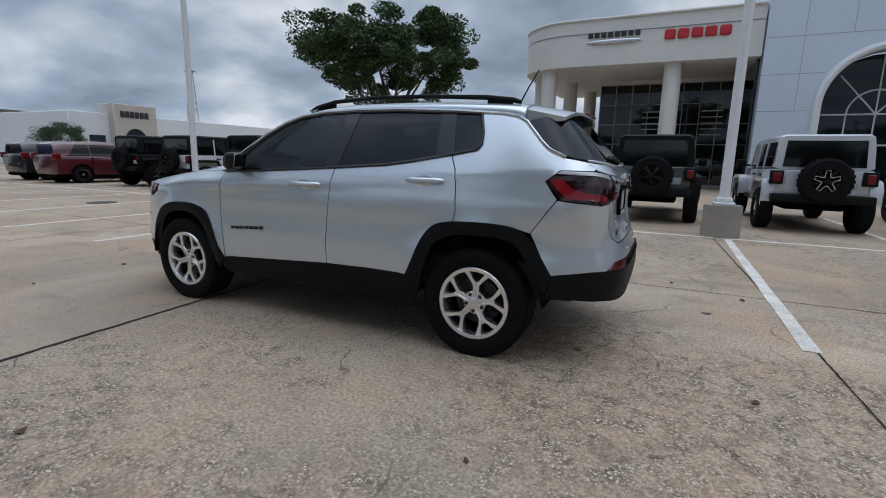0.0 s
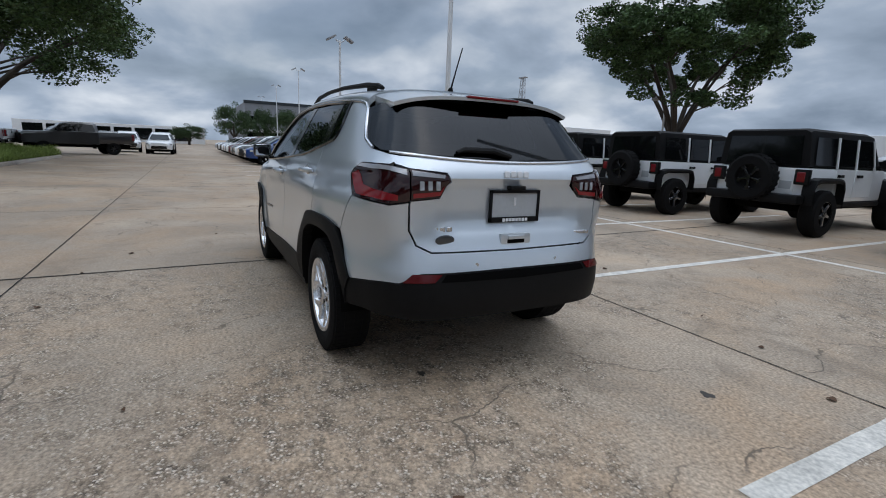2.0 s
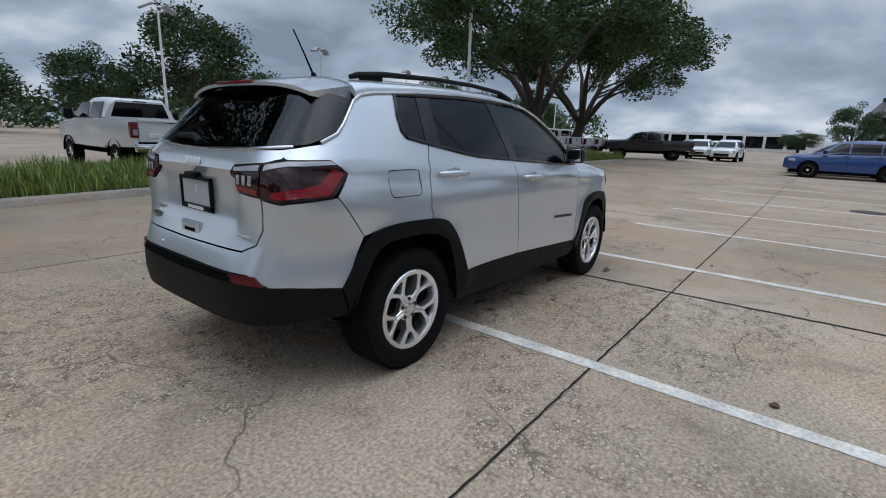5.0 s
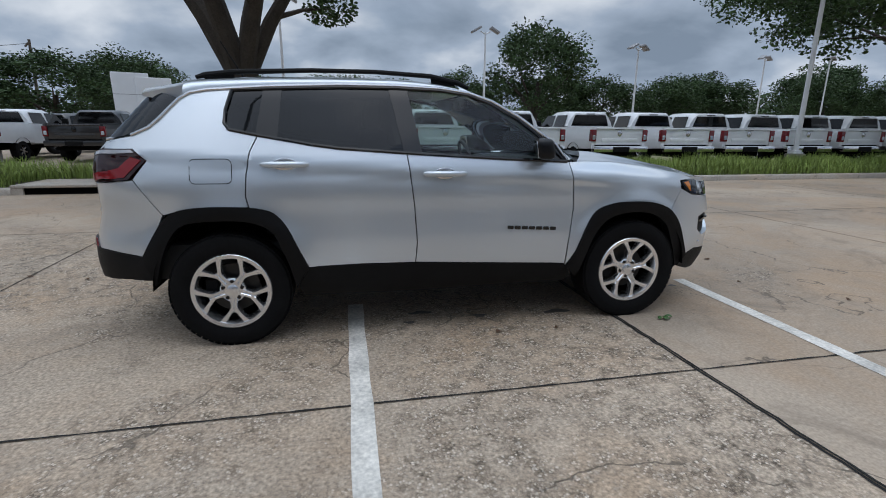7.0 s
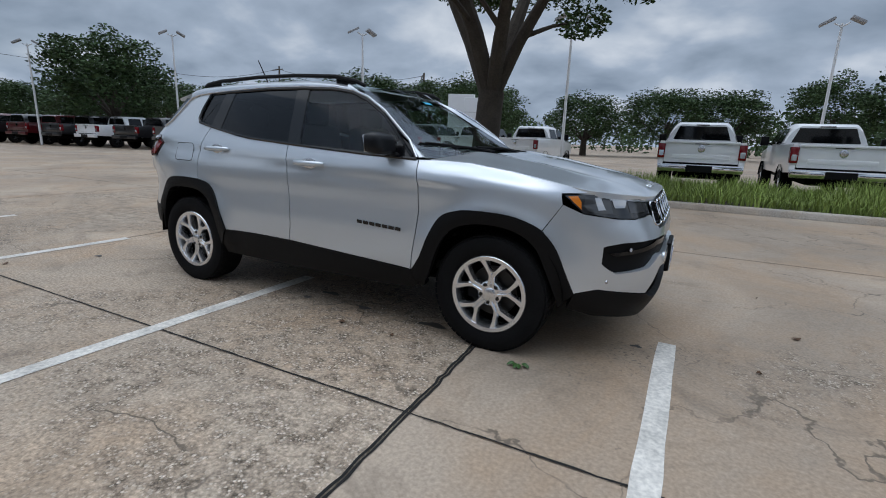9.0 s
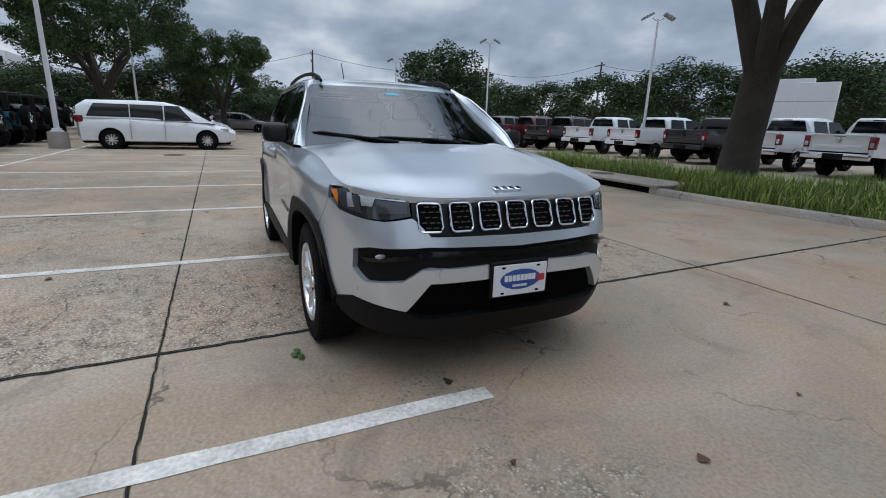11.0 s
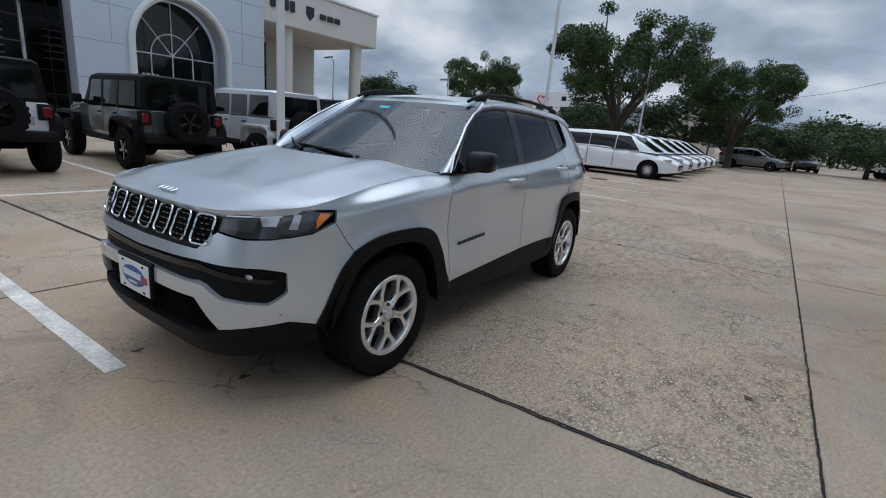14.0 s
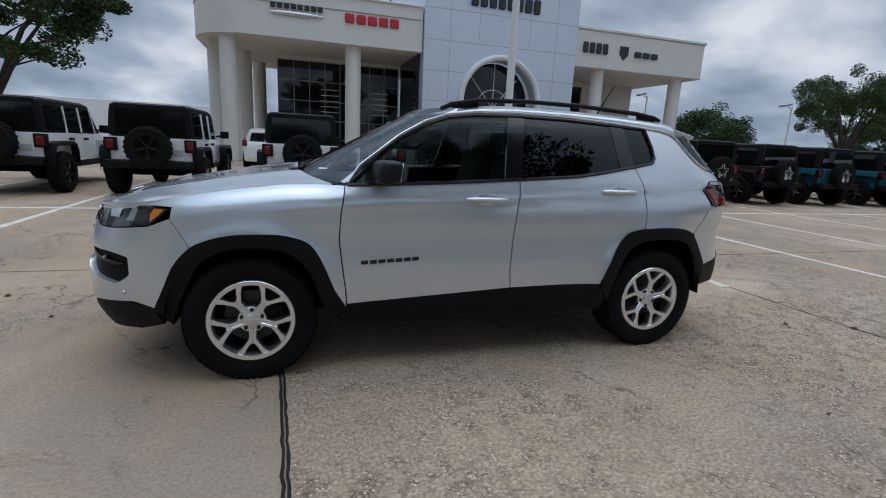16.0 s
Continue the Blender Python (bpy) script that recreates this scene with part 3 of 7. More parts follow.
def build_wheel(name, parent, x, side, seed):
    y0 = side * 0.765
    w = tagged(part(name, lathe(B(), [(.232, -.10), (.245, -.112), (.30, -.118), (.335, -.108), (.347, -.085), (.349, 0), (.347, .085), (.335, .108), (.30, .118), (.245, .112), (.232, .10)], 56), M["rubber"], parent))
    # side-wall lettering ridges and tread blocks
    bm = B()
    for i in range(56):
        q = 2 * math.pi * i / 56
        for yy in (-.078, -.027, .027, .078):
            m = Matrix.Rotation(-q, 4, "Y") @ Matrix.Translation((0.3475, yy, 0))
            box(bm, -.004, .0028, -.022, .022, -.0165, .0165, 0, 1, m)
    part("tread", bm, M["rubber"], w, smooth=False)
    s = side
    rim_ = part("rim", lathe(B(), [(.20, .06 * s), (.212, -.09 * s), (.222, -.098 * s), (.228, .098 * s), (.234, .104 * s), (.228, .110 * s), (.206, .106 * s), (.200, .090 * s), (.198, .06 * s)], 56), M["alloy"], w, "bright machined alloy rim")
    part("brake_disc", lathe(B(), [(.0, -.01 * s), (.15, -.01 * s), (.152, 0), (.15, .012 * s), (.0, .012 * s)], 40), mat("brake_steel", (.05, .048, .046), .45, .9) if "brake_steel" not in bpy.data.materials else bpy.data.materials["brake_steel"], w)
    bm = B()
    box(bm, -.165, -.09, -.03, .03, -.06, .06, .012)
    part("brake_caliper", bm, M["plastic"], w)
    # backing disc, coloured near-black as the shade behind the spokes
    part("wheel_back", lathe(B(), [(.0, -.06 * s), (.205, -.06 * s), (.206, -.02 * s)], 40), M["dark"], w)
    # five split spokes
    bm = B()
    for i in range(5):
        q = 2 * math.pi * i / 5 + seed
        m = Matrix.Rotation(-q, 4, "Y")

        def pt(r, t, yy):
            return m @ Vector((r * math.cos(t), yy, r * math.sin(t)))
        def arm(line, wid, groove):
            rows = []
            for (r, t), h in zip(line, wid):
                f = .100 * s - .022 * s * (1 - min(1, r / .2))
                c = pt(r, t, f)
                e = (pt(r, t + .05, f) - pt(r, t - .05, f)).normalized()
                inn = Vector((0, -s, 0))
                rows.append([c - e * h + inn * .045, c - e * h * .97 + inn * .006, c - e * h * .80, c - e * h * .30, c + inn * groove, c + e * h * .30, c + e * h * .80, c + e * h * .97 + inn * .006, c + e * h + inn * .045])
            sheet(bm, rows)
        # a broad grooved stem, then a fork whose arms run out to the rim
        arm([(.050, 0), (.085, 0), (.128, 0), (.140, 0)], [.027, .021, .022, .021], .007)
        for sg in (-1, 1):
            arm([(.112, sg * .08), (.135, sg * .15), (.170, sg * .255), (.204, sg * .335)], [.012, .0135, .0145, .0195], .0)
    bmesh.ops.recalc_face_normals(bm, faces=bm.faces[:])
    part("spokes", bm, M["alloy"], rim_, "five split machined spokes", sharp=30)
    part("hub", lathe(B(), [(.076, .040 * s), (.074, .074 * s), (.066, .080 * s), (.036, .080 * s), (.034, .090 * s), (.026, .094 * s), (0.001, .095 * s)], 32), M["alloy"], rim_)
    for i in range(5):
        q = 2 * math.pi * (i + .5) / 5 + seed
        bm = B()
        c = Vector((.057 * math.cos(q), 0, .057 * math.sin(q)))
        cyl(bm, c + Vector((0, .062 * s, 0)), c + Vector((0, .086 * s, 0)), .0125, .011, 8)
        part("wheel_nut", bm, M["gloss"], rim_)
    w.matrix_basis = Matrix.Translation((x, y0, .347))
    return w


def build_suv():
    car = thing("compact_suv", "silver metallic compact SUV with black cladding across the stall lines", "car")
    sides = (("none", 1), ("right", -1))
    for mir, sd in sides:
        fd = part("front_door", skin(S_((.812, 1.098), (.835, .95), (.845, .80), (.832, .68), (.812, .53), (.803, .43), (-.205, .487), (-.193, .61), (-.205, .82), (-.225, 1.0), (-.245, 1.155), (.03, 1.138), (.4, 1.117)), mirror=mir), M["silver"], car)
        rd = part("rear_door", skin(S_((-.252, 1.155), (-.232, 1.0), (-.212, .82), (-.200, .61), (-.212, .487), (-.546, .493), *R_ARCH_O[:5], (-1.17, .853), (-1.184, .915), (-1.174, 1.04), (-1.152, 1.165), (-1.108, 1.256), (-.97, 1.232), (-.81, 1.204), (-.65, 1.183)), mirror=mir), M["silver"], car)
        part("quarter_panel", skin(S_((-1.115, 1.258), (-1.159, 1.165), (-1.181, 1.04), (-1.191, .915), (-1.178, .858), *R_ARCH_O[6:8], (-1.648, .815), (-1.785, 1.016), (-1.707, 1.118), (-1.785, 1.183), (-1.96, 1.182), (-1.97, 1.218), (-1.86, 1.240), (-1.79, 1.252), *CHROME[::-1][1:7], (-1.252, 1.522), (-1.284, 1.416), (-1.295, 1.336), (-1.277, 1.295)), mirror=mir), M["silver"], car)
        part("front_fender", skin(S_((.818, 1.098), (.842, .95), (.852, .80), (.839, .68), (.819, .53), *F_ARCH_O[:8], (1.605, .762), (1.695, .905), (1.682, .966), (1.84, .974), (1.84, shoulder(1.84)), (1.7, shoulder(1.7)), (1.55, shoulder(1.55)), (1.4, shoulder(1.4)), (1.25, shoulder(1.25)), (1.13, shoulder(1.13)), (.95, shoulder(.95))), dz=.014, mirror=mir), M["silver"], car)
        part("sill_cladding", skin(S_((-.857, .484), (-.546, .488), (-.21, .482), (.803, .424), (.86, .34), (.80, .30), (-.21, .285), (-.90, .30), (-.925, .37)), .006, .03, mirror=mir), M["plastic"], car)
        for nm, o, i in (("rear_arch_cladding", R_ARCH_O, R_ARCH_I), ("front_arch_cladding", F_ARCH_O, F_ARCH_I)):
            part(nm, skin(S_(*rounded(o), *rounded(i)[::-1]), .014, .07, .03, .025, mirror=mir), M["plastic"], car)
        # inner side wall, near-black for the shade in the shut lines, seen only there
        part("inner_side", skin(S_((.85, 1.08), (.87, .80), (.80, .35), (-.9, .36), (-1.0, .75), (-1.1, .86), (-1.65, .86), (-1.7, 1.1), (-1.1, 1.24), (-.6, 1.17)), -.03, 0, .08, .06, mir), M["dark"], car)
        # side glass
        part("front_side_glass", skin(S_((.755, 1.118), (.69, 1.19), (.586, 1.283), (.462, 1.376), (.321, 1.455), (.177, 1.508), (-.005, 1.535), (-.225, 1.546), (-.155, 1.156), (.031, 1.146), (.396, 1.126)), -.006, .004, mirror=mir), M["glass_front"], car).visible_shadow = False
        part("rear_side_glass", skin(S_((-.335, 1.546), (-.637, 1.545), (-.975, 1.530), (-1.005, 1.246), (-.97, 1.242), (-.814, 1.216), (-.652, 1.194), (-.262, 1.166)), -.006, .004, mirror=mir), M["glass_tint"], car).visible_shadow = False
        part("quarter_glass", skin(S_((-1.075, 1.526), (-1.245, 1.510), (-1.278, 1.416), (-1.287, 1.34), (-1.272, 1.305), (-1.118, 1.275)), -.006, .004, mirror=mir), M["glass_tint"], car).visible_shadow = False
        part("centre_pillar", skin(S_((-.222, 1.552), (-.338, 1.552), (-.262, 1.155), (-.150, 1.150)), -.003, .02, mirror=mir), M["gloss"], car)
        part("rear_pillar_trim", skin(S_((-.972, 1.535), (-1.078, 1.532), (-1.122, 1.268), (-1.002, 1.242)), -.003, .02, mirror=mir), M["gloss"], car)
        part("mirror_triangle", skin(S_((.80, 1.108), (.73, 1.19), (.655, 1.235), (.62, 1.12)), -.002, .01, mirror=mir), M["gloss"], car)
        part("belt_moulding", tube(B(), surf_line(BELT, sd, .003), .011, 6), M["gloss"], car)
        part("quarter_glass_surround", tube(B(), surf_line([(-1.27, 1.293), (-1.293, 1.325), (-1.288, 1.40), (-1.255, 1.515)], sd, .003), .010, 6), M["gloss"], car)
        part("window_top_seal", tube(B(), surf_line([(.77, 1.118), (.60, 1.277), (.485, 1.368), (.322, 1.460), (.18, 1.512), (0, 1.538), (-.289, 1.549), (-.637, 1.548), (-1.25, 1.520)], sd, .0), .010, 6), M["gloss"], car)
        part("chrome_strip", tube(B(), surf_line(CHROME, sd, .004), .0095, 8), M["satin"], car, "bright satin strip over the windows")
        # door handles and badge
        for nm, x, z, dr in (("front_handle", -.02, 1.037, fd), ("rear_handle", -.962, 1.098, rd)):
            bm = B()
            pts = [Vector((x + dx, sd * (half_width(x + dx, z) + h), z - .02 * dx * 0)) for dx, h in ((-.13, .004), (-.11, .020), (-.05, .034), (.05, .034), (.11, .020), (.13, .004))]
            tube(bm, pts, [.010, .016, .018, .018, .016, .010], 10, up=(0, sd, 0))
            part(nm, bm, M["silver"], dr)
            bm = B()
            yy = sd * (half_width(x, z) + .001)
            bmesh.ops.create_uvsphere(bm, u_segments=20, v_segments=8, radius=1)
            for v in bm.verts:
                v.co = Vector((x + v.co.x * .07, yy + v.co.y * .004, z + v.co.z * .036))
            part("handle_cup", bm, M["satin"], dr)
        bars(fd, "door_badge", M["gloss"], (.56, sd * (half_width(.56, .68) + .002), .68), (-sd * 1, 0, -.055 * -sd), (0, 0, 1), .345, .022, 7, .004, .18, "black model badge letter shape", True)
        # door mirror
        bm = B()
        box(bm, .56, .68, .86, 1.02, 1.122, 1.25, .045, 3)
        for v in bm.verts:
            v.co.x += (v.co.y - .86) * -.25 + (v.co.z - 1.2) * -.15
            v.co.y *= sd
        if sd < 0:
            bmesh.ops.reverse_faces(bm, faces=bm.faces[:])
        mo = part("door_mirror", bm, M["satinblack"], car, "black door mirror")
        bm = B()
        tube(bm, [(.66, sd * .82, 1.12), (.65, sd * .86, 1.12), (.63, sd * .92, 1.15)], [.03, .026, .024], 10, flat=.6)
        part("mirror_arm", bm, M["plastic"], mo)
        bm = B()
        box(bm, -.002, .002, -.07, .07, -.05, .05, .0015, 1, Matrix.Translation((.546, sd * .94, 1.186)) @ Matrix.Rotation(.25 * sd, 4, "Z") @ Matrix.Rotation(-.15, 4, "Y"))
        part("mirror_glass", bm, M["chrome"], mo)
        # screen pillar between windscreen and side windows
        rows = []
        for i in range(15):
            f = i / 14
            xs = .815 + (.12 - .815) * f
            zz = float(np.interp(xs, [a for a, _ in CHROME[:7][::-1]], [b for _, b in CHROME[:7][::-1]]))
            p0 = Vector((xs, half_width(xs, zz), zz))
            z1 = 1.095 + (1.578 - 1.095) * f
            y1 = .790 - .205 * f ** 1.1
            p1 = Vector((screen_x(y1, z1) + .005, y1, z1))
            rows.append([Vector(p0.lerp(p1, g)) + Vector((.3, .5, .6)).normalized() * .016 * math.sin(math.pi * g) for g in (0, .2, .4, .6, .8, 1)])
        bm = B()
        sheet(bm, [[Vector((p.x, p.y * sd, p.z)) for p in r] for r in rows])
        bmesh.ops.recalc_face_normals(bm, faces=bm.faces[:])
        bm.normal_update()
        if sum(f.normal.y * sd for f in bm.faces) < 0:
            bmesh.ops.reverse_faces(bm, faces=bm.faces[:])
        part("screen_pillar", bm, M["silver"], car)
        # lamps
        hl = part("headlamp", skin([("f", .535, .932), ("f", .535, .868), ("f", .64, .845), ("s", 1.97, .846), ("s", 1.80, .868), ("s", 1.70, .955), ("s", 1.85, .966), ("s", 1.99, .957)], .002, .03, .03, .02, mir), M["smoke"], car, "smoked headlamp with clear projectors")
        part("indicator", skin([("s", 1.79, .885), ("s", 1.717, .950), ("s", 1.765, .954), ("s", 1.785, .925)], .005, .003, .03, .02, mir), M["amber"], hl, "amber indicator lens")
        part("lamp_bowl", skin([("f", .72, .938), ("f", .72, .868), ("s", 1.985, .862), ("s", 1.83, .876), ("s", 1.80, .905), ("s", 1.80, .952)], .004, .003, .03, .02, mir), M["lampgrey"], hl)
        part("lamp_bowl", skin([("f", .548, .922), ("f", .548, .880), ("f", .66, .872), ("f", .66, .930)], .004, .003, .03, .02, mir), M["lampgrey"], hl)
        part("projector", skin([("s", 1.845, .948), ("s", 1.875, .950), ("s", 1.905, .888), ("s", 1.87, .884)], .007, .003, .03, .02, mir), M["clear"], hl, "bright projector facet")
        part("projector", skin([("s", 1.925, .942), ("s", 1.99, .936), ("s", 1.99, .900), ("s", 1.945, .898)], .007, .003, .03, .02, mir), M["clear"], hl, "bright projector facet")
        part("light_guide", skin([("f", .548, .934), ("f", .72, .944), ("f", .72, .938), ("f", .548, .928)], .007, .003, .03, .02, mir), M["clear"], hl)
        tl = part("tail_lamp", skin([("s", -1.712, 1.118), ("s", -1.787, 1.178), ("s", -1.96, 1.174), ("r", .607, 1.158), ("r", .607, 1.008), ("r", .70, .992), ("s", -1.98, .997), ("s", -1.81, 1.014)], .006, .03, .03, .02, mir), M["darkred"], car, "smoked tail lamp with red light guides")
        part("light_guide", skin([("s", -1.735, 1.118), ("s", -1.79, 1.140), ("s", -1.86, 1.075), ("r", .66, 1.035), ("r", .66, 1.010), ("s", -1.98, 1.008), ("s", -1.83, 1.024)], .010, .004, .03, .02, mir), M["guide"], tl, "bright red light guide")
        part("clear_band", skin([("s", -1.79, 1.174), ("s", -1.96, 1.170), ("r", .615, 1.154), ("r", .615, 1.128), ("s", -1.96, 1.150), ("s", -1.77, 1.158)], .010, .003, .03, .02, mir), M["band"], tl)
        gl = part("gate_lamp", skin([("r", .600, 1.158), ("r", .41, 1.137), ("r", .397, 1.107), ("r", .45, 1.028), ("r", .600, 1.012)], .006, .03, .03, .02, mir), M["darkred"], car)
        part("light_guide", skin([("r", .592, 1.045), ("r", .592, 1.022), ("r", .455, 1.036), ("r", .425, 1.085), ("r", .455, 1.055)], .010, .004, .03, .02, mir), M["guide"], gl)
        part("clear_band", skin([("r", .592, 1.152), ("r", .425, 1.134), ("r", .43, 1.118), ("r", .592, 1.128)], .010, .003, .03, .02, mir), M["band"], gl)
        for k in range(3):
            y = .56 - k * .042
            part("lamp_cell", skin([("r", y, 1.105), ("r", y, 1.060), ("r", y - .022, 1.062), ("r", y - .022, 1.103)], .010, .003, .03, .02, mir), M["clear"], gl)
        part("rear_reflector", skin([("r", .46, .648), ("r", .60, .650), ("r", .645, .606), ("r", .50, .610)], .012, .01, .04, .03, mir), M["reflector"], car)
        # fog lamp in the front slot, parking sensors
        bm = B()
        p = Vector((reach(.66, .672, True) - .022, sd * .66, .676))
        bmesh.ops.create_uvsphere(bm, u_segments=16, v_segments=8, radius=1)
        for v in bm.verts:
            v.co = p + Vector((v.co.x * .010, v.co.y * .026, v.co.z * .012))
        part("fog_lamp", bm, M["band"], car)
        for x, y, z in ((reach(.74, .50, True), .74, .50), (reach(.26, .685, False), .26, .685), (1.72, half_width(1.75, .47), .47)):
            bm = B()
            nrm = Vector((1 if x > 0 else -1, .3, 0)).normalized() if abs(y) < .8 else Vector((.25, 1, 0)).normalized()
            c = Vector((x, y, z))
            cyl(bm, c - nrm * .006, c + nrm * .0015, .011, .010, 14)
            for v in bm.verts:
                v.co.y *= sd
            part("parking_sensor", bm, M["satin"], car)
        # roof rail
        rp = [(-1.47, .535, 1.592), (-1.42, .54, 1.606), (-1.25, .555, 1.626), (-.8, .565, 1.646), (-.4, .565, 1.648), (-.05, .56, 1.632), (.13, .55, 1.596), (.20, .545, 1.566)]
        bm = B()
        tube(bm, [(x, sd * y, z) for x, y, z in rp], [.012, .017, .016, .014, .014, .015, .016, .012], 8, flat=1.0)
        for a, b_ in ((-1.42, -1.25), (-.05, .13)):
            zz = [q[2] for q in rp if q[0] in (a, b_)]
            sheet(bm, [[(a, sd * .55, zz[0] - .012), (b_, sd * .555, zz[1] - .012)], [(a, sd * .55, 1.575), (b_, sd * .555, 1.575)]])
        part("roof_rail", bm, M["plastic"], car, "black raised roof rail")
    # painted and black panels that run across the car
    part("front_bumper", skin([("f", 0, .772), ("f", .455, .780), ("f", .515, .848), ("f", .53, .860), ("f", .64, .838), ("s", 1.97, .840), ("s", 1.805, .860), ("s", 1.699, .905), ("s", 1.609, .760), *S_(*F_ARCH_O[9:]), ("f", .77, .455), ("f", .565, .425), ("f", .50, .52), ("f", .465, .566), ("f", 0, .568), ("f", 0, .640), ("f", .505, .630), ("f", .585, .572), ("f", .72, .545), ("f", .775, .60), ("f", .765, .69), ("f", .70, .716), ("f", .47, .736), ("f", 0, .718)], 0, .035, mirror="both"), M["silver"], car)
    part("front_slot", skin([("f", 0, .724), ("f", .47, .742), ("f", .70, .722), ("f", .775, .695), ("f", .785, .60), ("f", .72, .540), ("f", .58, .566), ("f", .50, .626), ("f", 0, .635)], -.03, 0, mirror="both"), M["plastic"], car)
    part("slot_bar", skin([("f", 0, .700), ("f", .47, .716), ("f", .74, .655), ("f", .72, .640), ("f", .47, .690), ("f", 0, .672)], -.018, .01, mirror="both"), M["gloss"], car)
    # intake and slats share one near-black, the opening's shade put into colour
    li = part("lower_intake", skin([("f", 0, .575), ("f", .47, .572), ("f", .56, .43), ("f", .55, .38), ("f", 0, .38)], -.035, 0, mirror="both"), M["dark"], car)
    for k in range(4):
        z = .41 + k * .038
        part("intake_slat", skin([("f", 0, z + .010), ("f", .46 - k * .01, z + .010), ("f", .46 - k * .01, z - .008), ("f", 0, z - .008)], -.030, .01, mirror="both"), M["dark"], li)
    part("chin", skin([("f", 0, .388), ("f", .5, .388), ("f", .56, .42), ("f", .77, .450), ("s", 1.796, .422), ("s", 1.76, .33), ("f", .72, .29), ("f", .45, .262), ("f", 0, .255)], .004, .04, mirror="both"), M["plastic"], car)
    gr = part("grille_panel", skin([("f", 0, .944), ("f", .525, .944), ("f", .530, .862), ("f", .475, .786), ("f", 0, .776)], -.012, .02, mirror="both"), M["satinblack"], car)
    for k in range(7):
        yc = -.441 + k * .147
        lean = (k - 3) * .004
        pts = []
        w_, h_, r_ = .054, .062, .020
        for cx, cz, a0 in ((w_ - r_, h_ - r_, 0), (-w_ + r_, h_ - r_, 90), (-w_ + r_, -h_ + r_, 180), (w_ - r_, -h_ + r_, 270)):
            for j in range(4):
                a = radians(a0 + j * 30)
                py, pz = yc + lean + cx + r_ * math.cos(a), .864 + cz + r_ * math.sin(a)
                pts.append(Vector((reach(py, pz, True) + .003, py, pz)))
        ring = part("grille_ring", tube(B(), pts, .0055, 6, True), M["chrome"], gr, "bright chrome grille ring")
        # flat near-black face painted as a shaded opening; the panel is closed
        bm = B()
        bm.faces.new([bm.verts.new(p + Vector((-.008, 0, 0))) for p in pts])
        part("grille_void_shade", bm, M["dark"], ring)
        bm = B()
        for i in range(5):
            for j in range(3):
                py, pz = yc + lean + (j - 1) * .034 + (.017 if i % 2 else 0) - .008, .818 + i * .023
                if abs(py - yc) < .045:
                    px = reach(py, pz, True) - .008
                    box(bm, px - .004, px + .006, py - .012, py + .012, pz - .003, pz + .003)
        part("grille_mesh", bm, M["smoke"], ring, smooth=False)
    tg = part("tailgate", skin([("r", 0, .750), ("r", .50, .757), ("r", .572, .792), ("r", .602, .86), ("r", .602, 1.005), ("r", .452, 1.018), ("r", .388, 1.1), ("r", .408, 1.148), ("r", .60, 1.166), ("r", .655, 1.185), ("r", .66, 1.222), ("r", 0, 1.200)], 0, .03, mirror="both"), M["silver"], car)
    part("rear_bumper", skin([("r", 0, .742), ("r", .505, .749), ("r", .58, .786), ("r", .612, .86), ("r", .612, .998), ("r", .70, .982), ("s", -1.98, .988), ("s", -1.789, 1.010), ("s", -1.652, .813), *S_(*R_ARCH_O[9:]), ("s", -2.0, .600), ("r", .66, .602), ("r", .56, .655), ("r", 0, .655)], 0, .03, mirror="both"), M["silver"], car)
    part("rear_lower_bumper", skin([("r", 0, .652), ("r", .56, .652), ("r", .66, .598), ("s", -2.0, .596), ("s", -1.786, .568), ("s", -1.75, .43), ("s", -1.88, .43), ("r", .55, .41), ("r", 0, .405)], .006, .05, mirror="both"), M["plastic"], car)
    # near-black patch on the bumper, painting the shade of a recess
    part("bumper_shade_patch", skin([("r", 0, .645), ("r", .44, .645), ("r", .47, .610), ("r", 0, .600)], .010, .0, mirror="both"), M["dark"], car)
    part("tailgate_glass", skin([("r", 0, 1.214), ("r", .62, 1.236), ("s", -1.86, 1.248), *S_(*CHROME[::-1][1:5]), ("r", .50, 1.515), ("r", 0, 1.515)], .002, .006, mirror="both"), M["glass_tint"], car, "dark privacy tailgate glass").visible_shadow = False
    part("glass_base_strip", tube(B(), [Vector((reach(y, 1.205 + .03 * (abs(y) / .62) ** 2, False) - .006, y, 1.205 + .03 * (abs(y) / .62) ** 2)) for y in np.linspace(-.66, .66, 30)], .008, 6), M["satin"], tg)
    # hood
    w_end = half_width(1.84, shoulder(1.84)) - .004
    rows = []
    for i in range(29):
        f = i / 28
        row = []
        for j in range(33):
            g = -1 + 2 * j / 32
            xf = reach(g * w_end, .95, True) + .010       # leading edge over grille and lamps
            xb = 1.135 - .25 * abs(g) ** 2.2
            x = xb + (xf - xb) * f
            s = shoulder(x)
            xo = .885 + (1.84 - .885) * f
            y = g * (half_width(xo, shoulder(xo)) - .004)
            cr = .050 * (1 - abs(g) ** 3.2) * (1 - .25 * f)
            ridge = .016 * math.exp(-((abs(g) - .62) / .10) ** 2) * (1 - f) ** .6
            nose = max(0.0, (f - .70) / .30) ** 2.3
            row.append(Vector((x, y, (s + cr + ridge + .003) * (1 - nose) + (.947 + .033 * abs(g) ** 4) * nose)))
        rows.append(row)
    bm = B()
    sheet(bm, rows)
    bmesh.ops.recalc_face_normals(bm, faces=bm.faces[:])
    bm.normal_update()
    if sum(f.normal.z for f in bm.faces) < 0:
        bmesh.ops.reverse_faces(bm, faces=bm.faces[:])
        bm.normal_update()
    rim(bm, .03)
    hood = part("hood", bm, M["silver"], car)
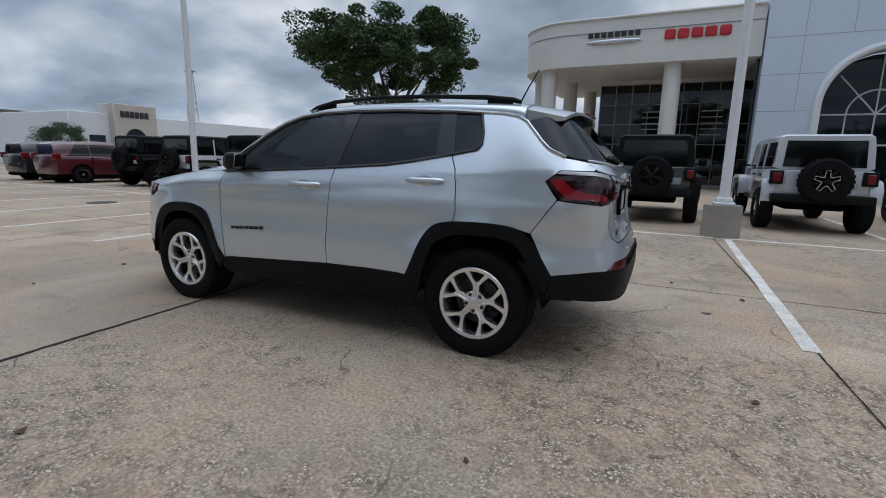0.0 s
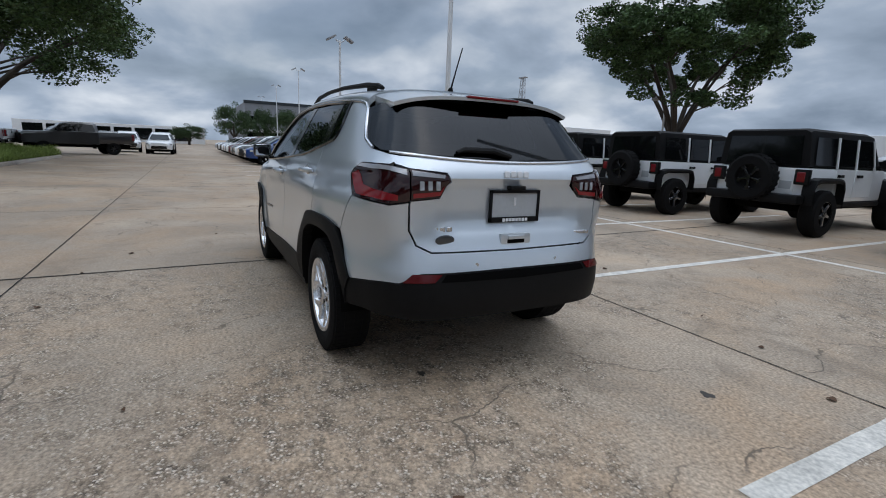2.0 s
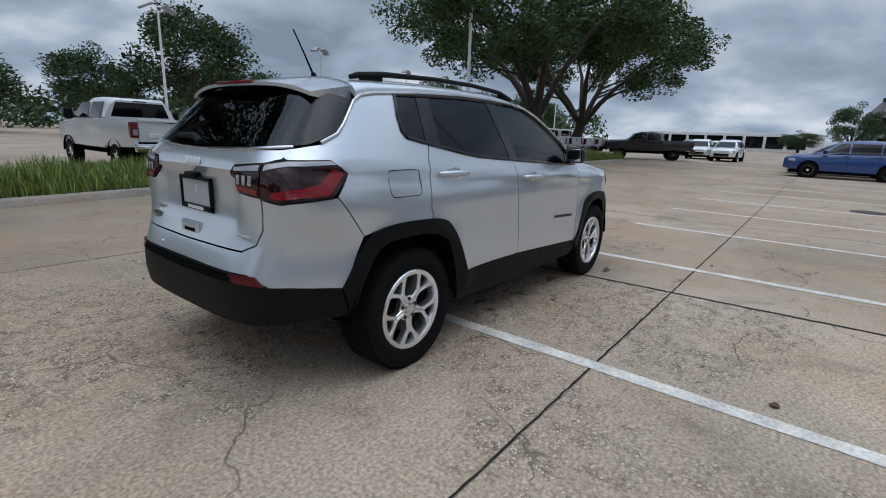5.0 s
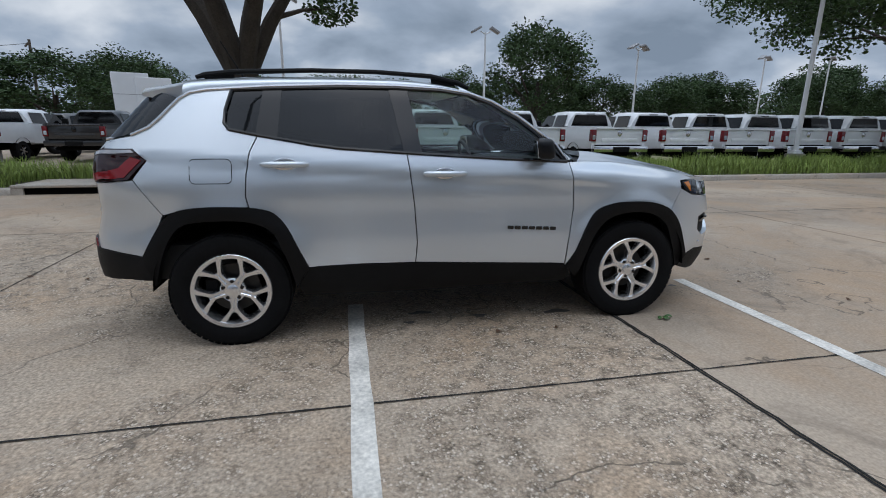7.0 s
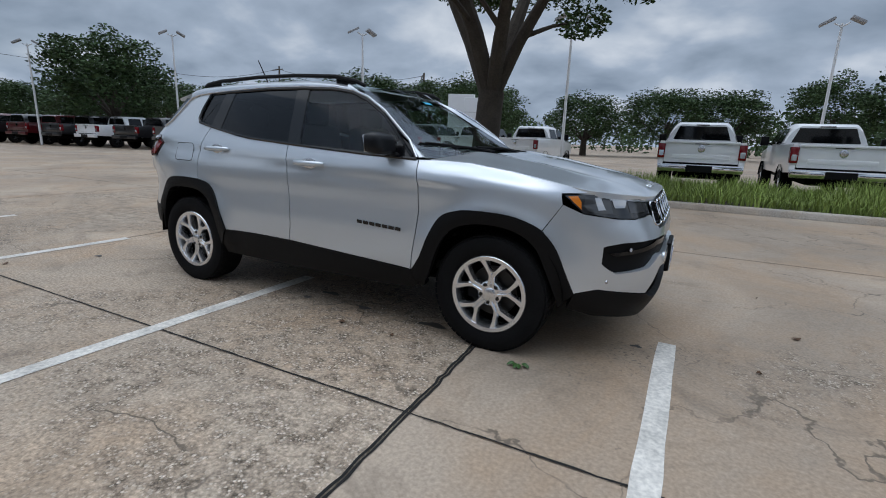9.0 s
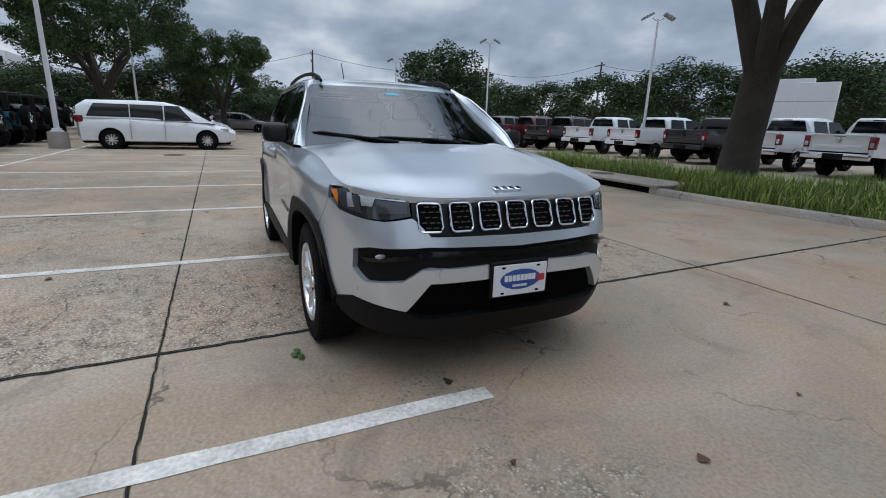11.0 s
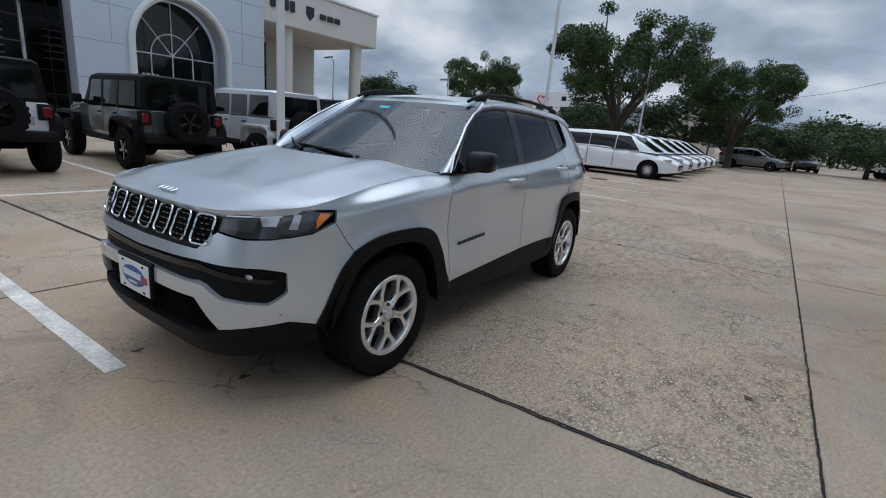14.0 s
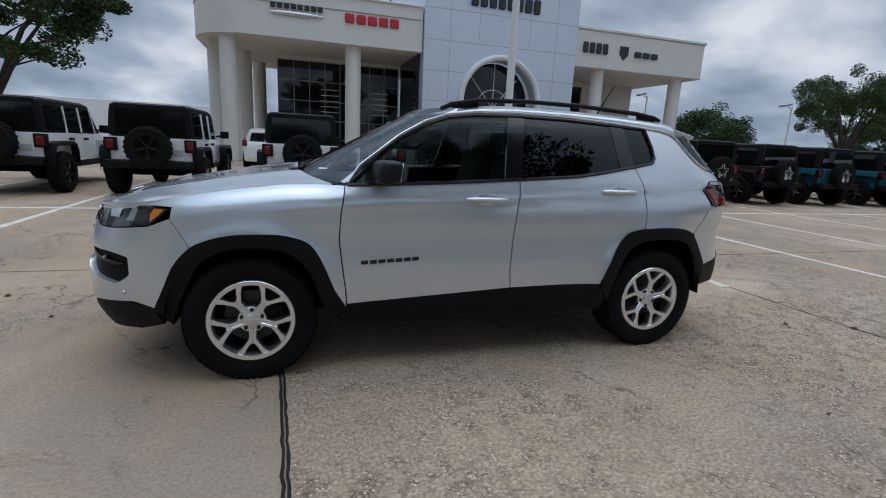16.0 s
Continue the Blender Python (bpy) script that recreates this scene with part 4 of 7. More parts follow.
    bars(hood, "hood_badge", M["chrome"], (2.050, 0, .974), (0, 1, 0), (-.95, 0, .30), .165, .040, 4, .008, .14, "bright maker badge shape")
    for y in (-.30, .30):
        bm = B()
        box(bm, 1.03, 1.06, y - .012, y + .012, 1.150, 1.163, .004, 1)
        part("washer_jet", bm, M["plastic"], hood)
    # windscreen, cowl and wipers
    rows = []
    for i in range(17):
        z = 1.105 + (1.580 - 1.105) * i / 16
        ym = .790 - .205 * ((z - 1.095) / .483) ** 1.1
        rows.append([Vector((screen_x(y, z) + .006, y, z)) for y in np.linspace(-ym, ym, 25)])
    bm = B()
    sheet(bm, rows)
    bm.normal_update()
    if sum(f.normal.z for f in bm.faces) < 0:
        bmesh.ops.reverse_faces(bm, faces=bm.faces[:])
    ws = part("windscreen", bm, M["glass_screen"], car, "clear windscreen with small cyan sticker")
    ws.visible_shadow = False
    bm = B()
    sheet(bm, [[Vector((screen_x(y, z) + .009, y, z)) for y in (-.10, .0)] for z in (1.478, 1.495)])
    part("screen_sticker", bm, M["cyan"], ws)
    bm = B()
    box(bm, screen_x(0, 1.53) - .09, screen_x(0, 1.53) - .03, -.06, .06, 1.47, 1.535, .015)
    part("sensor_housing", bm, M["interior"], ws)
    bm = B()
    sheet(bm, [[Vector((1.16 - .25 * (abs(g)) ** 2.2 + dx, g * .80, zz)) for g in np.linspace(-1, 1, 21)] for dx, zz in ((-.16, 1.118), (-.06, 1.108), (.02, 1.098))])
    part("cowl", bm, M["plastic"], car)
    for y0, y1, z1 in ((.25, -.33, 1.145), (-.22, -.68, 1.165)):
        bm = B()
        tube(bm, [(screen_x(y, z) + .03, y, z) for y, z in ((y0, 1.150), (y0 * .6 + y1 * .4, 1.172), (y1, z1 + .035))], [.014, .010, .007], 8)
        tube(bm, [(screen_x(y, z) + .016, y, z) for y, z in ((y0 * .9 + y1 * .1, 1.163), (y0 * .4 + y1 * .6, 1.174), (y1 * 1.05, z1 + .031))], .006, 6)
        part("wiper", bm, M["plastic"], car)
    # roof and spoiler
    rows = []
    for i in range(41):
        x = .215 - 1.74 * i / 40
        ze = roof_edge(min(x, .17)) - (.02 if x > .17 else 0)
        ye = half_width(x, ze)
        zt = 1.632 - .10 * max(0, (x + .35)) ** 2 / .32 * .9 - .030 * max(0, (-x - .7) / .85) ** 2
        row = []
        for j in range(31):
            a = math.pi * j / 30
            c, s = math.cos(a), math.sin(a)
            y = ye * math.copysign(abs(c) ** .75, c)
            row.append(Vector((x - (.05 * (y / .6) ** 2 if i == 0 else 0), y, ze + (zt - ze) * s ** .62)))
        rows.append(row)
    rows.append([Vector((p.x, p.y * .995, p.z - .035)) for p in rows[-1]])
    bm = B()
    sheet(bm, rows)
    bmesh.ops.recalc_face_normals(bm, faces=bm.faces[:])
    bm.normal_update()
    if sum(f.normal.z for f in bm.faces) < 0:
        bmesh.ops.reverse_faces(bm, faces=bm.faces[:])
        bm.normal_update()
    part("roof", bm, M["silver"], car)
    rows_t, rows_b = [], []
    for i in range(9):
        f = i / 8
        rt, rb = [], []
        for y in np.linspace(-1, 1, 25):
            hw = .60 - .015 * f
            x = -1.515 - f * (.30 - .055 * y * y)
            zt = 1.598 - .050 * f - .055 * abs(y) ** 3.6
            rt.append(Vector((x, y * hw, zt)))
            rb.append(Vector((x + .002, y * hw * .985, zt - .012 - .085 * (1 - f) - .006 * f)))
        rows_t.append(rt); rows_b.append(rb)
    bm = B()
    sheet(bm, rows_t)
    sheet(bm, [rows_t[-1], rows_b[-1]])
    sheet(bm, [[r[0] for r in rows_t], [r[0] for r in rows_b]])
    sheet(bm, [[r[-1] for r in rows_t], [r[-1] for r in rows_b]])
    bmesh.ops.remove_doubles(bm, verts=bm.verts[:], dist=1e-4)
    bmesh.ops.recalc_face_normals(bm, faces=bm.faces[:])
    sp = part("spoiler", bm, M["silver"], car)
    bm = B()
    sheet(bm, rows_b)
    part("spoiler_underside", bm, M["gloss"], sp)
    bm = B()
    box(bm, -1.826, -1.79, -.17, .17, 1.541, 1.556, .004, 1)
    part("high_stop_lamp", bm, M["red"], sp)
    bm = B()
    cyl(bm, (-1.28, 0, 1.605), (-1.30, 0, 1.655), .03, .012, 14)
    tube(bm, [(-1.30, 0, 1.65), (-1.36, 0, 1.76), (-1.43, 0, 1.88)], [.007, .005, .004], 6)
    part("aerial", bm, M["plastic"], car)
    bm = B()
    tube(bm, [(reach(y, z, False) - .02, y, z) for y, z in ((0, 1.235), (.10, 1.262), (.28, 1.262), (.33, 1.248))], [.018, .022, .018, .010], 8, flat=.8)
    part("rear_wiper", bm, M["plastic"], tg)
    # plates and tailgate fittings
    xp = reach(0, .98, False)
    bm = B()
    for a, b_, c, d in ((-.178, .15, 1.045, 1.062), (-.178, .15, .888, .916), (-.178, -.163, .888, 1.062), (.135, .15, .888, 1.062)):
        box(bm, xp - .026, xp - .008, a, b_, c, d, .003, 1)
    pf = part("rear_plate_frame", bm, M["plastic"], tg, "black dealer plate frame")
    bm = B()
    box(bm, xp - .016, xp - .008, -.165, .137, .914, 1.047)
    part("blank_plate", bm, M["grey_panel"], pf, smooth=False)
    bars(pf, "plate_lettering", M["platewhite"], (xp - .0265, -.014, .9015), (0, -1, 0), (0, 0, 1), .17, .017, 8, .001, .2)
    bm = B()
    box(bm, xp - .018, xp - .014, -.022, -.006, .975, 1.02, .003, 1)
    part("plate_slot", bm, M["platewhite"], pf)
    bm = B()
    box(bm, xp - .05, xp - .005, -.06, .04, 1.062, 1.085, .008, 2)
    part("camera_housing", bm, M["plastic"], tg)
    # chrome badge in plain white, its bright reflection put into the colour
    bars(tg, "maker_badge", M["platewhite"], (reach(0, 1.145, False) - .001, -.01, 1.143), (0, -1, 0), (.12, 0, 1), .165, .036, 4, .008, .12, "bright maker badge shape")
    xh = reach(0, .80, False)
    bm = B()
    box(bm, xh - .012, xh + .02, -.105, .095, .762, .832, .012, 2)
    th = part("tailgate_handle", bm, M["silver"], tg)
    # dark plate on the handle, coloured as the shade of a finger recess
    bm = B()
    box(bm, xh - .0145, xh, -.065, .055, .775, .808, .006, 1)
    part("handle_shade_patch", bm, M["dark"], th)
    bm = B()
    box(bm, xh - .020, xh, -.060, .050, .800, .822, .006, 2)
    part("handle_grip", bm, M["silver"], th)
    bars(tg, "drive_badge", M["satin"], (reach(.43, .86, False) - .001, .43, .862), (0, -1, 0), (0, 0, 1), .12, .026, 3, .005, .2)
    bm = B()
    bmesh.ops.create_uvsphere(bm, u_segments=20, v_segments=8, radius=1)
    for v in bm.verts:
        v.co = Vector((reach(.425, .80, False) + v.co.x * .004, .425 + v.co.y * .055, .812 + v.co.z * .027))
    part("dealer_sticker", bm, M["smoke"], tg)
    bars(tg, "trim_badge", M["satin"], (reach(-.50, .815, False) - .001, -.495, .815), (0, -1, 0), (0, 0, 1), .115, .020, 8, .004, .1)
    xf = reach(0, .56, True)
    bm = B()
    box(bm, xf - .01, xf + .016, -.172, .160, .470, .650, .006, 1)
    fp = part("front_plate_holder", bm, M["plastic"], car)
    bm = B()
    box(bm, xf + .016, xf + .020, -.158, .148, .478, .634, .002, 1)
    pl = part("front_plate", bm, M["platewhite"], fp, "white dealer plate with blue oval")
    bm = B()
    bmesh.ops.create_uvsphere(bm, u_segments=32, v_segments=8, radius=1)
    for v in bm.verts:
        v.co = Vector((xf + .0205 + v.co.x * .002, -.004 + v.co.y * .118, .557 + v.co.z * .052))
    part("blue_oval", bm, M["plateblue"], pl)
    bars(pl, "plate_lettering", M["platewhite"], (xf + .0228, -.01, .566), (0, 1, 0), (0, 0, 1), .18, .030, 8, .001, .15)
    bars(pl, "plate_lettering", M["platewhite"], (xf + .0228, -.01, .527), (0, 1, 0), (0, 0, 1), .085, .012, 9, .001, .2)
    for yy in (-.105, .095):
        for zz in (.492, .620):
            bm = B()
            box(bm, xf + .0195, xf + .0215, yy - .010, yy + .010, zz - .005, zz + .005, .0008, 1)
            part("bolt_slot", bm, M["dark"], pl)
    bm = B()
    box(bm, xf + .022, xf + .024, .092, .135, .54, .575, .001, 1)
    part("red_mark", bm, M["platered"], pl)
    xt = reach(.40, .608, True)
    bm = B()
    cyl(bm, (xt - .01, -.40, .608), (xt + .004, -.40, .608), .030, .029, 24)
    part("tow_cover", bm, M["silver"], car)
    # fuel flap outline on the right flank
    pts = []
    for cx, cz, a0 in ((.085, .04, 0), (-.085, .04, 90), (-.085, -.04, 180), (.085, -.04, 270)):
        for j in range(4):
            a = radians(a0 + j * 30)
            pts.append((-1.368 + cx + .028 * math.cos(a), 1.060 + cz + .028 * math.sin(a)))
    part("fuel_flap_gap", tube(B(), [Vector((x, -half_width(x, z) - .0002, z)) for x, z in pts], .0022, 5, True), M["dark"], car)
    # under the body, wheel houses: near-black colour carries the shade there
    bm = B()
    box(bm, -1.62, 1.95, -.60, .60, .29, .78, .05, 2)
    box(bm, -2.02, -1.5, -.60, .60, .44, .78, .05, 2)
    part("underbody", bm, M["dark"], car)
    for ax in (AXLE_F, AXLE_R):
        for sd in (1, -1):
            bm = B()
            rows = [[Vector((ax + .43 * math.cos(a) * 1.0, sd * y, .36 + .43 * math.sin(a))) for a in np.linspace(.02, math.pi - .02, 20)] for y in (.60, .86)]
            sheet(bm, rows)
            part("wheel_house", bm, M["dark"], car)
            build_wheel("wheel", car, ax, sd, .31 + ax * .2 + sd * .37)
    # filler blocks, their near-black standing in for shade under the hood
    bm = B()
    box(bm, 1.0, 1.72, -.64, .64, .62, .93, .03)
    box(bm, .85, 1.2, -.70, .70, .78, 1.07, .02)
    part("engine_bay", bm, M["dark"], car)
    # cabin
    bm = B()
    box(bm, -1.9, .9, -.74, .74, .40, .62, .03)
    box(bm, .55, 1.02, -.72, .72, .62, 1.085, .06, 3)
    part("dashboard", bm, M["interior"], car)
    bm = B()
    sheet(bm, [[Vector((x, y, 1.585 - .03 * (y / .5) ** 2)) for y in np.linspace(-.52, .52, 7)] for x in np.linspace(.12, -1.5, 6)])
    part("headliner", bm, M["headliner"], car)
    for sd in (1, -1):
        bm = B()
        box(bm, -.30, .28, -.25, .25, .62, .80, .06, 3, Matrix.Translation((0, sd * .37, 0)))
        box(bm, -.09, .09, -.24, .24, .70, 1.30, .07, 3, Matrix.Translation((-.30, sd * .37, 0)) @ Matrix.Rotation(-.22, 4, "Y") @ Matrix.Translation((.14, 0, 0)))
        box(bm, -.05, .05, -.13, .13, 1.30, 1.47, .04, 3, Matrix.Translation((-.42, sd * .37, 0)))
        part("front_seat", bm, M["fabric"], car)
    bm = B()
    box(bm, -1.15, -.70, -.62, .62, .62, .82, .06, 3)
    box(bm, -1.30, -1.13, -.62, .62, .75, 1.28, .06, 3)
    for y in (-.38, .38):
        box(bm, -1.32, -1.22, y - .12, y + .12, 1.28, 1.42, .04, 3)
    part("rear_bench", bm, M["fabric"], car)
    bm = B()
    pts = [Vector((.44 - .06 * math.sin(a), .37 + .185 * math.cos(a), 1.03 + .17 * math.sin(a))) for a in np.linspace(0, 2 * math.pi, 25)[:-1]]
    tube(bm, pts, .016, 8, True)
    cyl(bm, (.44, .37, 1.03), (.60, .37, .98), .06, .045, 14)
    box(bm, .43, .45, .20, .54, 1.01, 1.05, .01, 1)
    part("steering_wheel", bm, M["interior"], car)
    bm = B()
    box(bm, .24, .26, -.12, .12, 1.44, 1.50, .012, 2)
    part("inner_mirror", bm, M["interior"], car)
    return car


suv = build_suv()

# ---- ground, kerb, markings ----
KERB_Y = 7.55


def kerb_bend(x):
    """The kerb swings towards the lot past the oak."""
    return -.62 * sstep(3.0, -2.6, x)


BASE_Z = -0.006
STALLS = [-16.6, -13.9, -11.25, -8.65, -5.95, -3.345, -0.59, 2.285, 4.82, 7.3, 9.8, 12.4, 15.0, 17.6, 20.2, 22.8]
rng_ = random.Random(7)


def build_ground():
    bm = B()
    bmesh.ops.create_grid(bm, x_segments=2, y_segments=2, size=1500)
    for v in bm.verts:
        v.co.z = BASE_Z
    g = part("ground", bm, M["farlot"], smooth=False)
    tagged(g, "wide tan concrete car lot", "ground", kind="structure")
    # worn white stall lines
    for x in STALLS:
        for y0, y1 in ((-5.80, {2.285: -.175, -3.345: -.285}.get(x, -.30)), (-11.3, -5.92)):
            bm = B()
            k = 24
            rows = []
            for i in range(k + 1):
                y = y0 + (y1 - y0) * i / k
                rows.append([(x - .055 + rng_.uniform(-.004, .004), y, .0035), (x + .055 + rng_.uniform(-.004, .004), y, .0035)])
            sheet(bm, rows)
            bm.normal_update()
            if bm.faces[:][0].normal.z < 0:
                bmesh.ops.reverse_faces(bm, faces=bm.faces[:])
            tagged(part("stall_line", bm, M["linepaint"], smooth=False), "worn white painted stall line", "road marking", "stall lines", "structure")
    bm = B()
    sheet(bm, [[(x, -5.915, .0035), (x, -5.805, .0035)] for x in np.linspace(26, -20, 60)])
    tagged(part("row_line", bm, M["linepaint"], smooth=False), "worn white line between parking rows", "road marking", "stall lines", "structure")
    # kerb with a rounded end
    path = [(29.3, KERB_Y + 2.9), (29.3, KERB_Y + 1.2), (29.0, KERB_Y + .5), (28.3, KERB_Y + .15)] + [(x, KERB_Y + .07) for x in np.arange(27, -2.9, -1.0)]
    k1 = path + [(-3.0, KERB_Y + .07)]
    k2 = [(-7.0, KERB_Y + .07), (-7.6, KERB_Y + .10), (-8.15, KERB_Y + .35), (-8.5, KERB_Y + .85), (-8.6, KERB_Y + 1.5), (-8.6, KERB_Y + 2.9)]
    for line in (k1, k2):
        bm = B()
        rows = []
        for i, (x, y) in enumerate(line):
            a = Vector(line[max(0, i - 1)]); c = Vector(line[min(len(line) - 1, i + 1)])
            t = (c - a).normalized()
            s = Vector((t.y, -t.x))
            if s.dot(Vector((0, -1))) < 0 and abs(s.y) > .3:
                s = -s
            if abs(s.y) <= .3 and s.x > 0:
                s = -s
            rows.append([(x + s.x * d, y + s.y * d + kerb_bend(x), z) for d, z in ((.09, -.02), (.075, .10), (.055, .125), (.02, .135), (-.07, .135), (-.08, .0))])
        sheet(bm, rows)
        bmesh.ops.recalc_face_normals(bm, faces=bm.faces[:])
        bm.normal_update()
        if sum(f.normal.z for f in bm.faces) < 0:
            bmesh.ops.reverse_faces(bm, faces=bm.faces[:])
        tagged(part("kerb", bm, M["kerbc"]), "pale concrete kerb round the grass bed", "kerb", kind="structure")
    # storm inlet: slab on side walls; a near-black block paints the mouth's shade
    inlet = thing("storm_inlet", "concrete storm drain inlet with a dark mouth in the kerb", "drain")
    bm = B()
    box(bm, -7.0, -3.0, KERB_Y - .02, KERB_Y + 1.25, .135, .190, .012, 1)
    part("top_slab", bm, M["kerbc"], inlet)
    for x0, x1 in ((-7.0, -6.8), (-3.2, -3.0)):
        bm = B()
        box(bm, x0, x1, KERB_Y, KERB_Y + 1.2, -.02, .133)
        part("side_wall", bm, M["kerbc"], inlet, smooth=False)
    bm = B()
    box(bm, -6.8, -3.2, KERB_Y + .05, KERB_Y + 1.2, -.02, .132)
    part("mouth", bm, M["dark"], inlet, smooth=False)
    bm = B()
    cyl(bm, (-5.4, KERB_Y + .75, .185), (-5.4, KERB_Y + .75, .198), .30, .29, 28)
    part("iron_lid", bm, mat("rusty_iron", (.07, .045, .035), .8, var=.3), inlet)
    inlet.location.y = -.62
    # soil bed and grass
    bm = B()
    sheet(bm, [[(x, y + kerb_bend(x), .115 + .05 * math.sin(x * .7) * (y > 8)) for y in (KERB_Y + .14, 8.4, 9.4, 10.4)] for x in np.linspace(-8.55, 29.2, 60)])
    bm.normal_update()
    if bm.faces[:][0].normal.z < 0:
        bmesh.ops.reverse_faces(bm, faces=bm.faces[:])
    tagged(part("planting_bed", bm, M["soil"]), "brown soil bed behind the kerb", "ground", kind="structure")
    vs, fs = [], []
    r = random.Random(11)

    def blade(x, y, z, h, a, w, bend):
        c, s = math.cos(a), math.sin(a)
        k = len(vs)
        bx, by = math.cos(a + 1.4) * bend, math.sin(a + 1.4) * bend
        for f, ww in ((0, 1), (.5, .8), (1, .12)):
            ox, oy = bx * f * f, by * f * f
            zz = z + h * f * (1 - .25 * f * bend / h)
            vs.append((x + ox - c * w * ww, y + oy - s * w * ww, zz))
            vs.append((x + ox + c * w * ww, y + oy + s * w * ww, zz))
        fs.append((k, k + 1, k + 3, k + 2)); fs.append((k + 2, k + 3, k + 5, k + 4))
    for i in range(42000):
        x = -8.4 + 37 * r.random() ** 1.1 if i < 33000 else r.uniform(16, 28.9)
        y = KERB_Y + .20 + 2.6 * r.random() ** 1.15
        if -7.2 < x < -2.8 and y < KERB_Y + 1.3:
            continue
        hh = (.36 + .24 * noise.noise((x * .8, y * .8, 0)) + r.uniform(0, .16)) * (1 if y > KERB_Y + .35 else .7)
        blade(x, y + kerb_bend(x), .10, max(.12, hh), r.uniform(0, 6.28), r.uniform(.006, .013), r.uniform(.08, .30))
    me = bpy.data.meshes.new("long_grass")
    me.from_pydata(vs, [], fs)
    me.materials.append(M["grass"])
    tagged(new("long_grass", me), "long uncut green grass along the kerb", "grass", kind="stuff")


def lid(x, y, r=.33):
    bm = B()
    cyl(bm, (x, y, BASE_Z), (x, y, .008), r, r * .97, 28)
    tagged(part("manhole_cover", bm, mat("dark_iron", (.045, .038, .033), .75, var=.3)), "dark iron manhole cover set in concrete", "manhole", "manhole covers")


def light_pole(x, y, h, heads, base=True, lean=0.0, turn=0.0, r=.085):
    p = thing("light_pole", "tall white steel light pole" + (" on a concrete base" if base else " beyond the cars"), "street lamp", "light poles")
    z0 = 0.0
    if base:
        bm = B()
        cyl(bm, (0, 0, -.02), (0, 0, .56), .315, .305, 28)
        bmesh.ops.bevel(bm, geom=[e for e in bm.edges if abs(e.verts[0].co.z - .56) < .01 and abs(e.verts[1].co.z - .56) < .01], offset=.015, segments=2, affect="EDGES")
        part("concrete_base", bm, M["basec"], p, "weathered concrete pole base")
        z0 = .56
        bm = B()
        box(bm, -.17, .17, -.17, .17, z0, z0 + .05, .012, 1)
        part("base_plate", bm, M["steel"], p)
        bm = B()
        box(bm, -.13, .13, -.13, .13, z0 + .05, z0 + .13, .03, 2)
        part("base_cover", bm, M["steel"], p)
    bm = B()
    cyl(bm, (0, 0, z0), (0, 0, h), r, r * .62, 14)
    part("pole", bm, M["steel"], p)
    for s in ((-1, 1) if heads == 2 else (1,) if heads == 1 else ()):
        bm = B()
        tube(bm, [(0, 0, h - .12), (s * .25, 0, h + .02)], .03, 8)
        part("bracket", bm, M["steel"], p)
        bm = B()
        box(bm, -.26, .26, -.20, .20, -.05, .05, .02, 2, Matrix.Translation((s * .48, 0, h + .08)) @ Matrix.Rotation(s * (.25 if heads == 1 else .5), 4, "Y"))
        part("lamp_head", bm, M["lamp_grey"], p)
    p.matrix_basis = pose(x, y, 0 if base else BASE_Z, 0, lean, turn)
    return p


# ---- parked vehicles; local x forward, origin on the ground ----


def shell(bm, st, n=7):
    """A closed loft; station: x, bottom, shoulder, top heights and half widths there."""
    rows = []
    for x, z0, z1, z2, w0, w1, w2 in st:
        half = [(w0 * .90, z0), (w0, z0 + .04), (w0 + (w1 - w0) * .6, z0 + (z1 - z0) * .5), (w1, z1), (w1 + (w2 - w1) * .5, z1 + (z2 - z1) * .55), (w2, z2 - (z2 - z1) * .12), (w2 * .9, z2)]
        rows.append([Vector((x, y, z)) for y, z in half] + [Vector((x, -y, z)) for y, z in half[::-1]])
    vs = [[bm.verts.new(p) for p in r] for r in rows]
    k = len(vs[0])
    for a, c in zip(vs, vs[1:]):
        for j in range(k):
            bm.faces.new((a[j], a[(j + 1) % k], c[(j + 1) % k], c[j]))
    bm.faces.new(vs[0]); bm.faces.new(vs[-1][::-1])
    bmesh.ops.recalc_face_normals(bm, faces=bm.faces[:])
    return bm


def prism(bm, quad, depth):
    """A thin plate over a planar outline, thickened along its normal."""
    pts = [Vector(p) for p in quad]
    nrm = (pts[1] - pts[0]).cross(pts[2] - pts[0]).normalized() * depth
    a = [bm.verts.new(p) for p in pts]
    c = [bm.verts.new(p + nrm) for p in pts]
    bm.faces.new(a[::-1]); bm.faces.new(c)
    for i in range(len(a)):
        j = (i + 1) % len(a)
        bm.faces.new((a[i], a[j], c[j], c[i]))
    bmesh.ops.recalc_face_normals(bm, faces=bm.faces[:])
    return bm


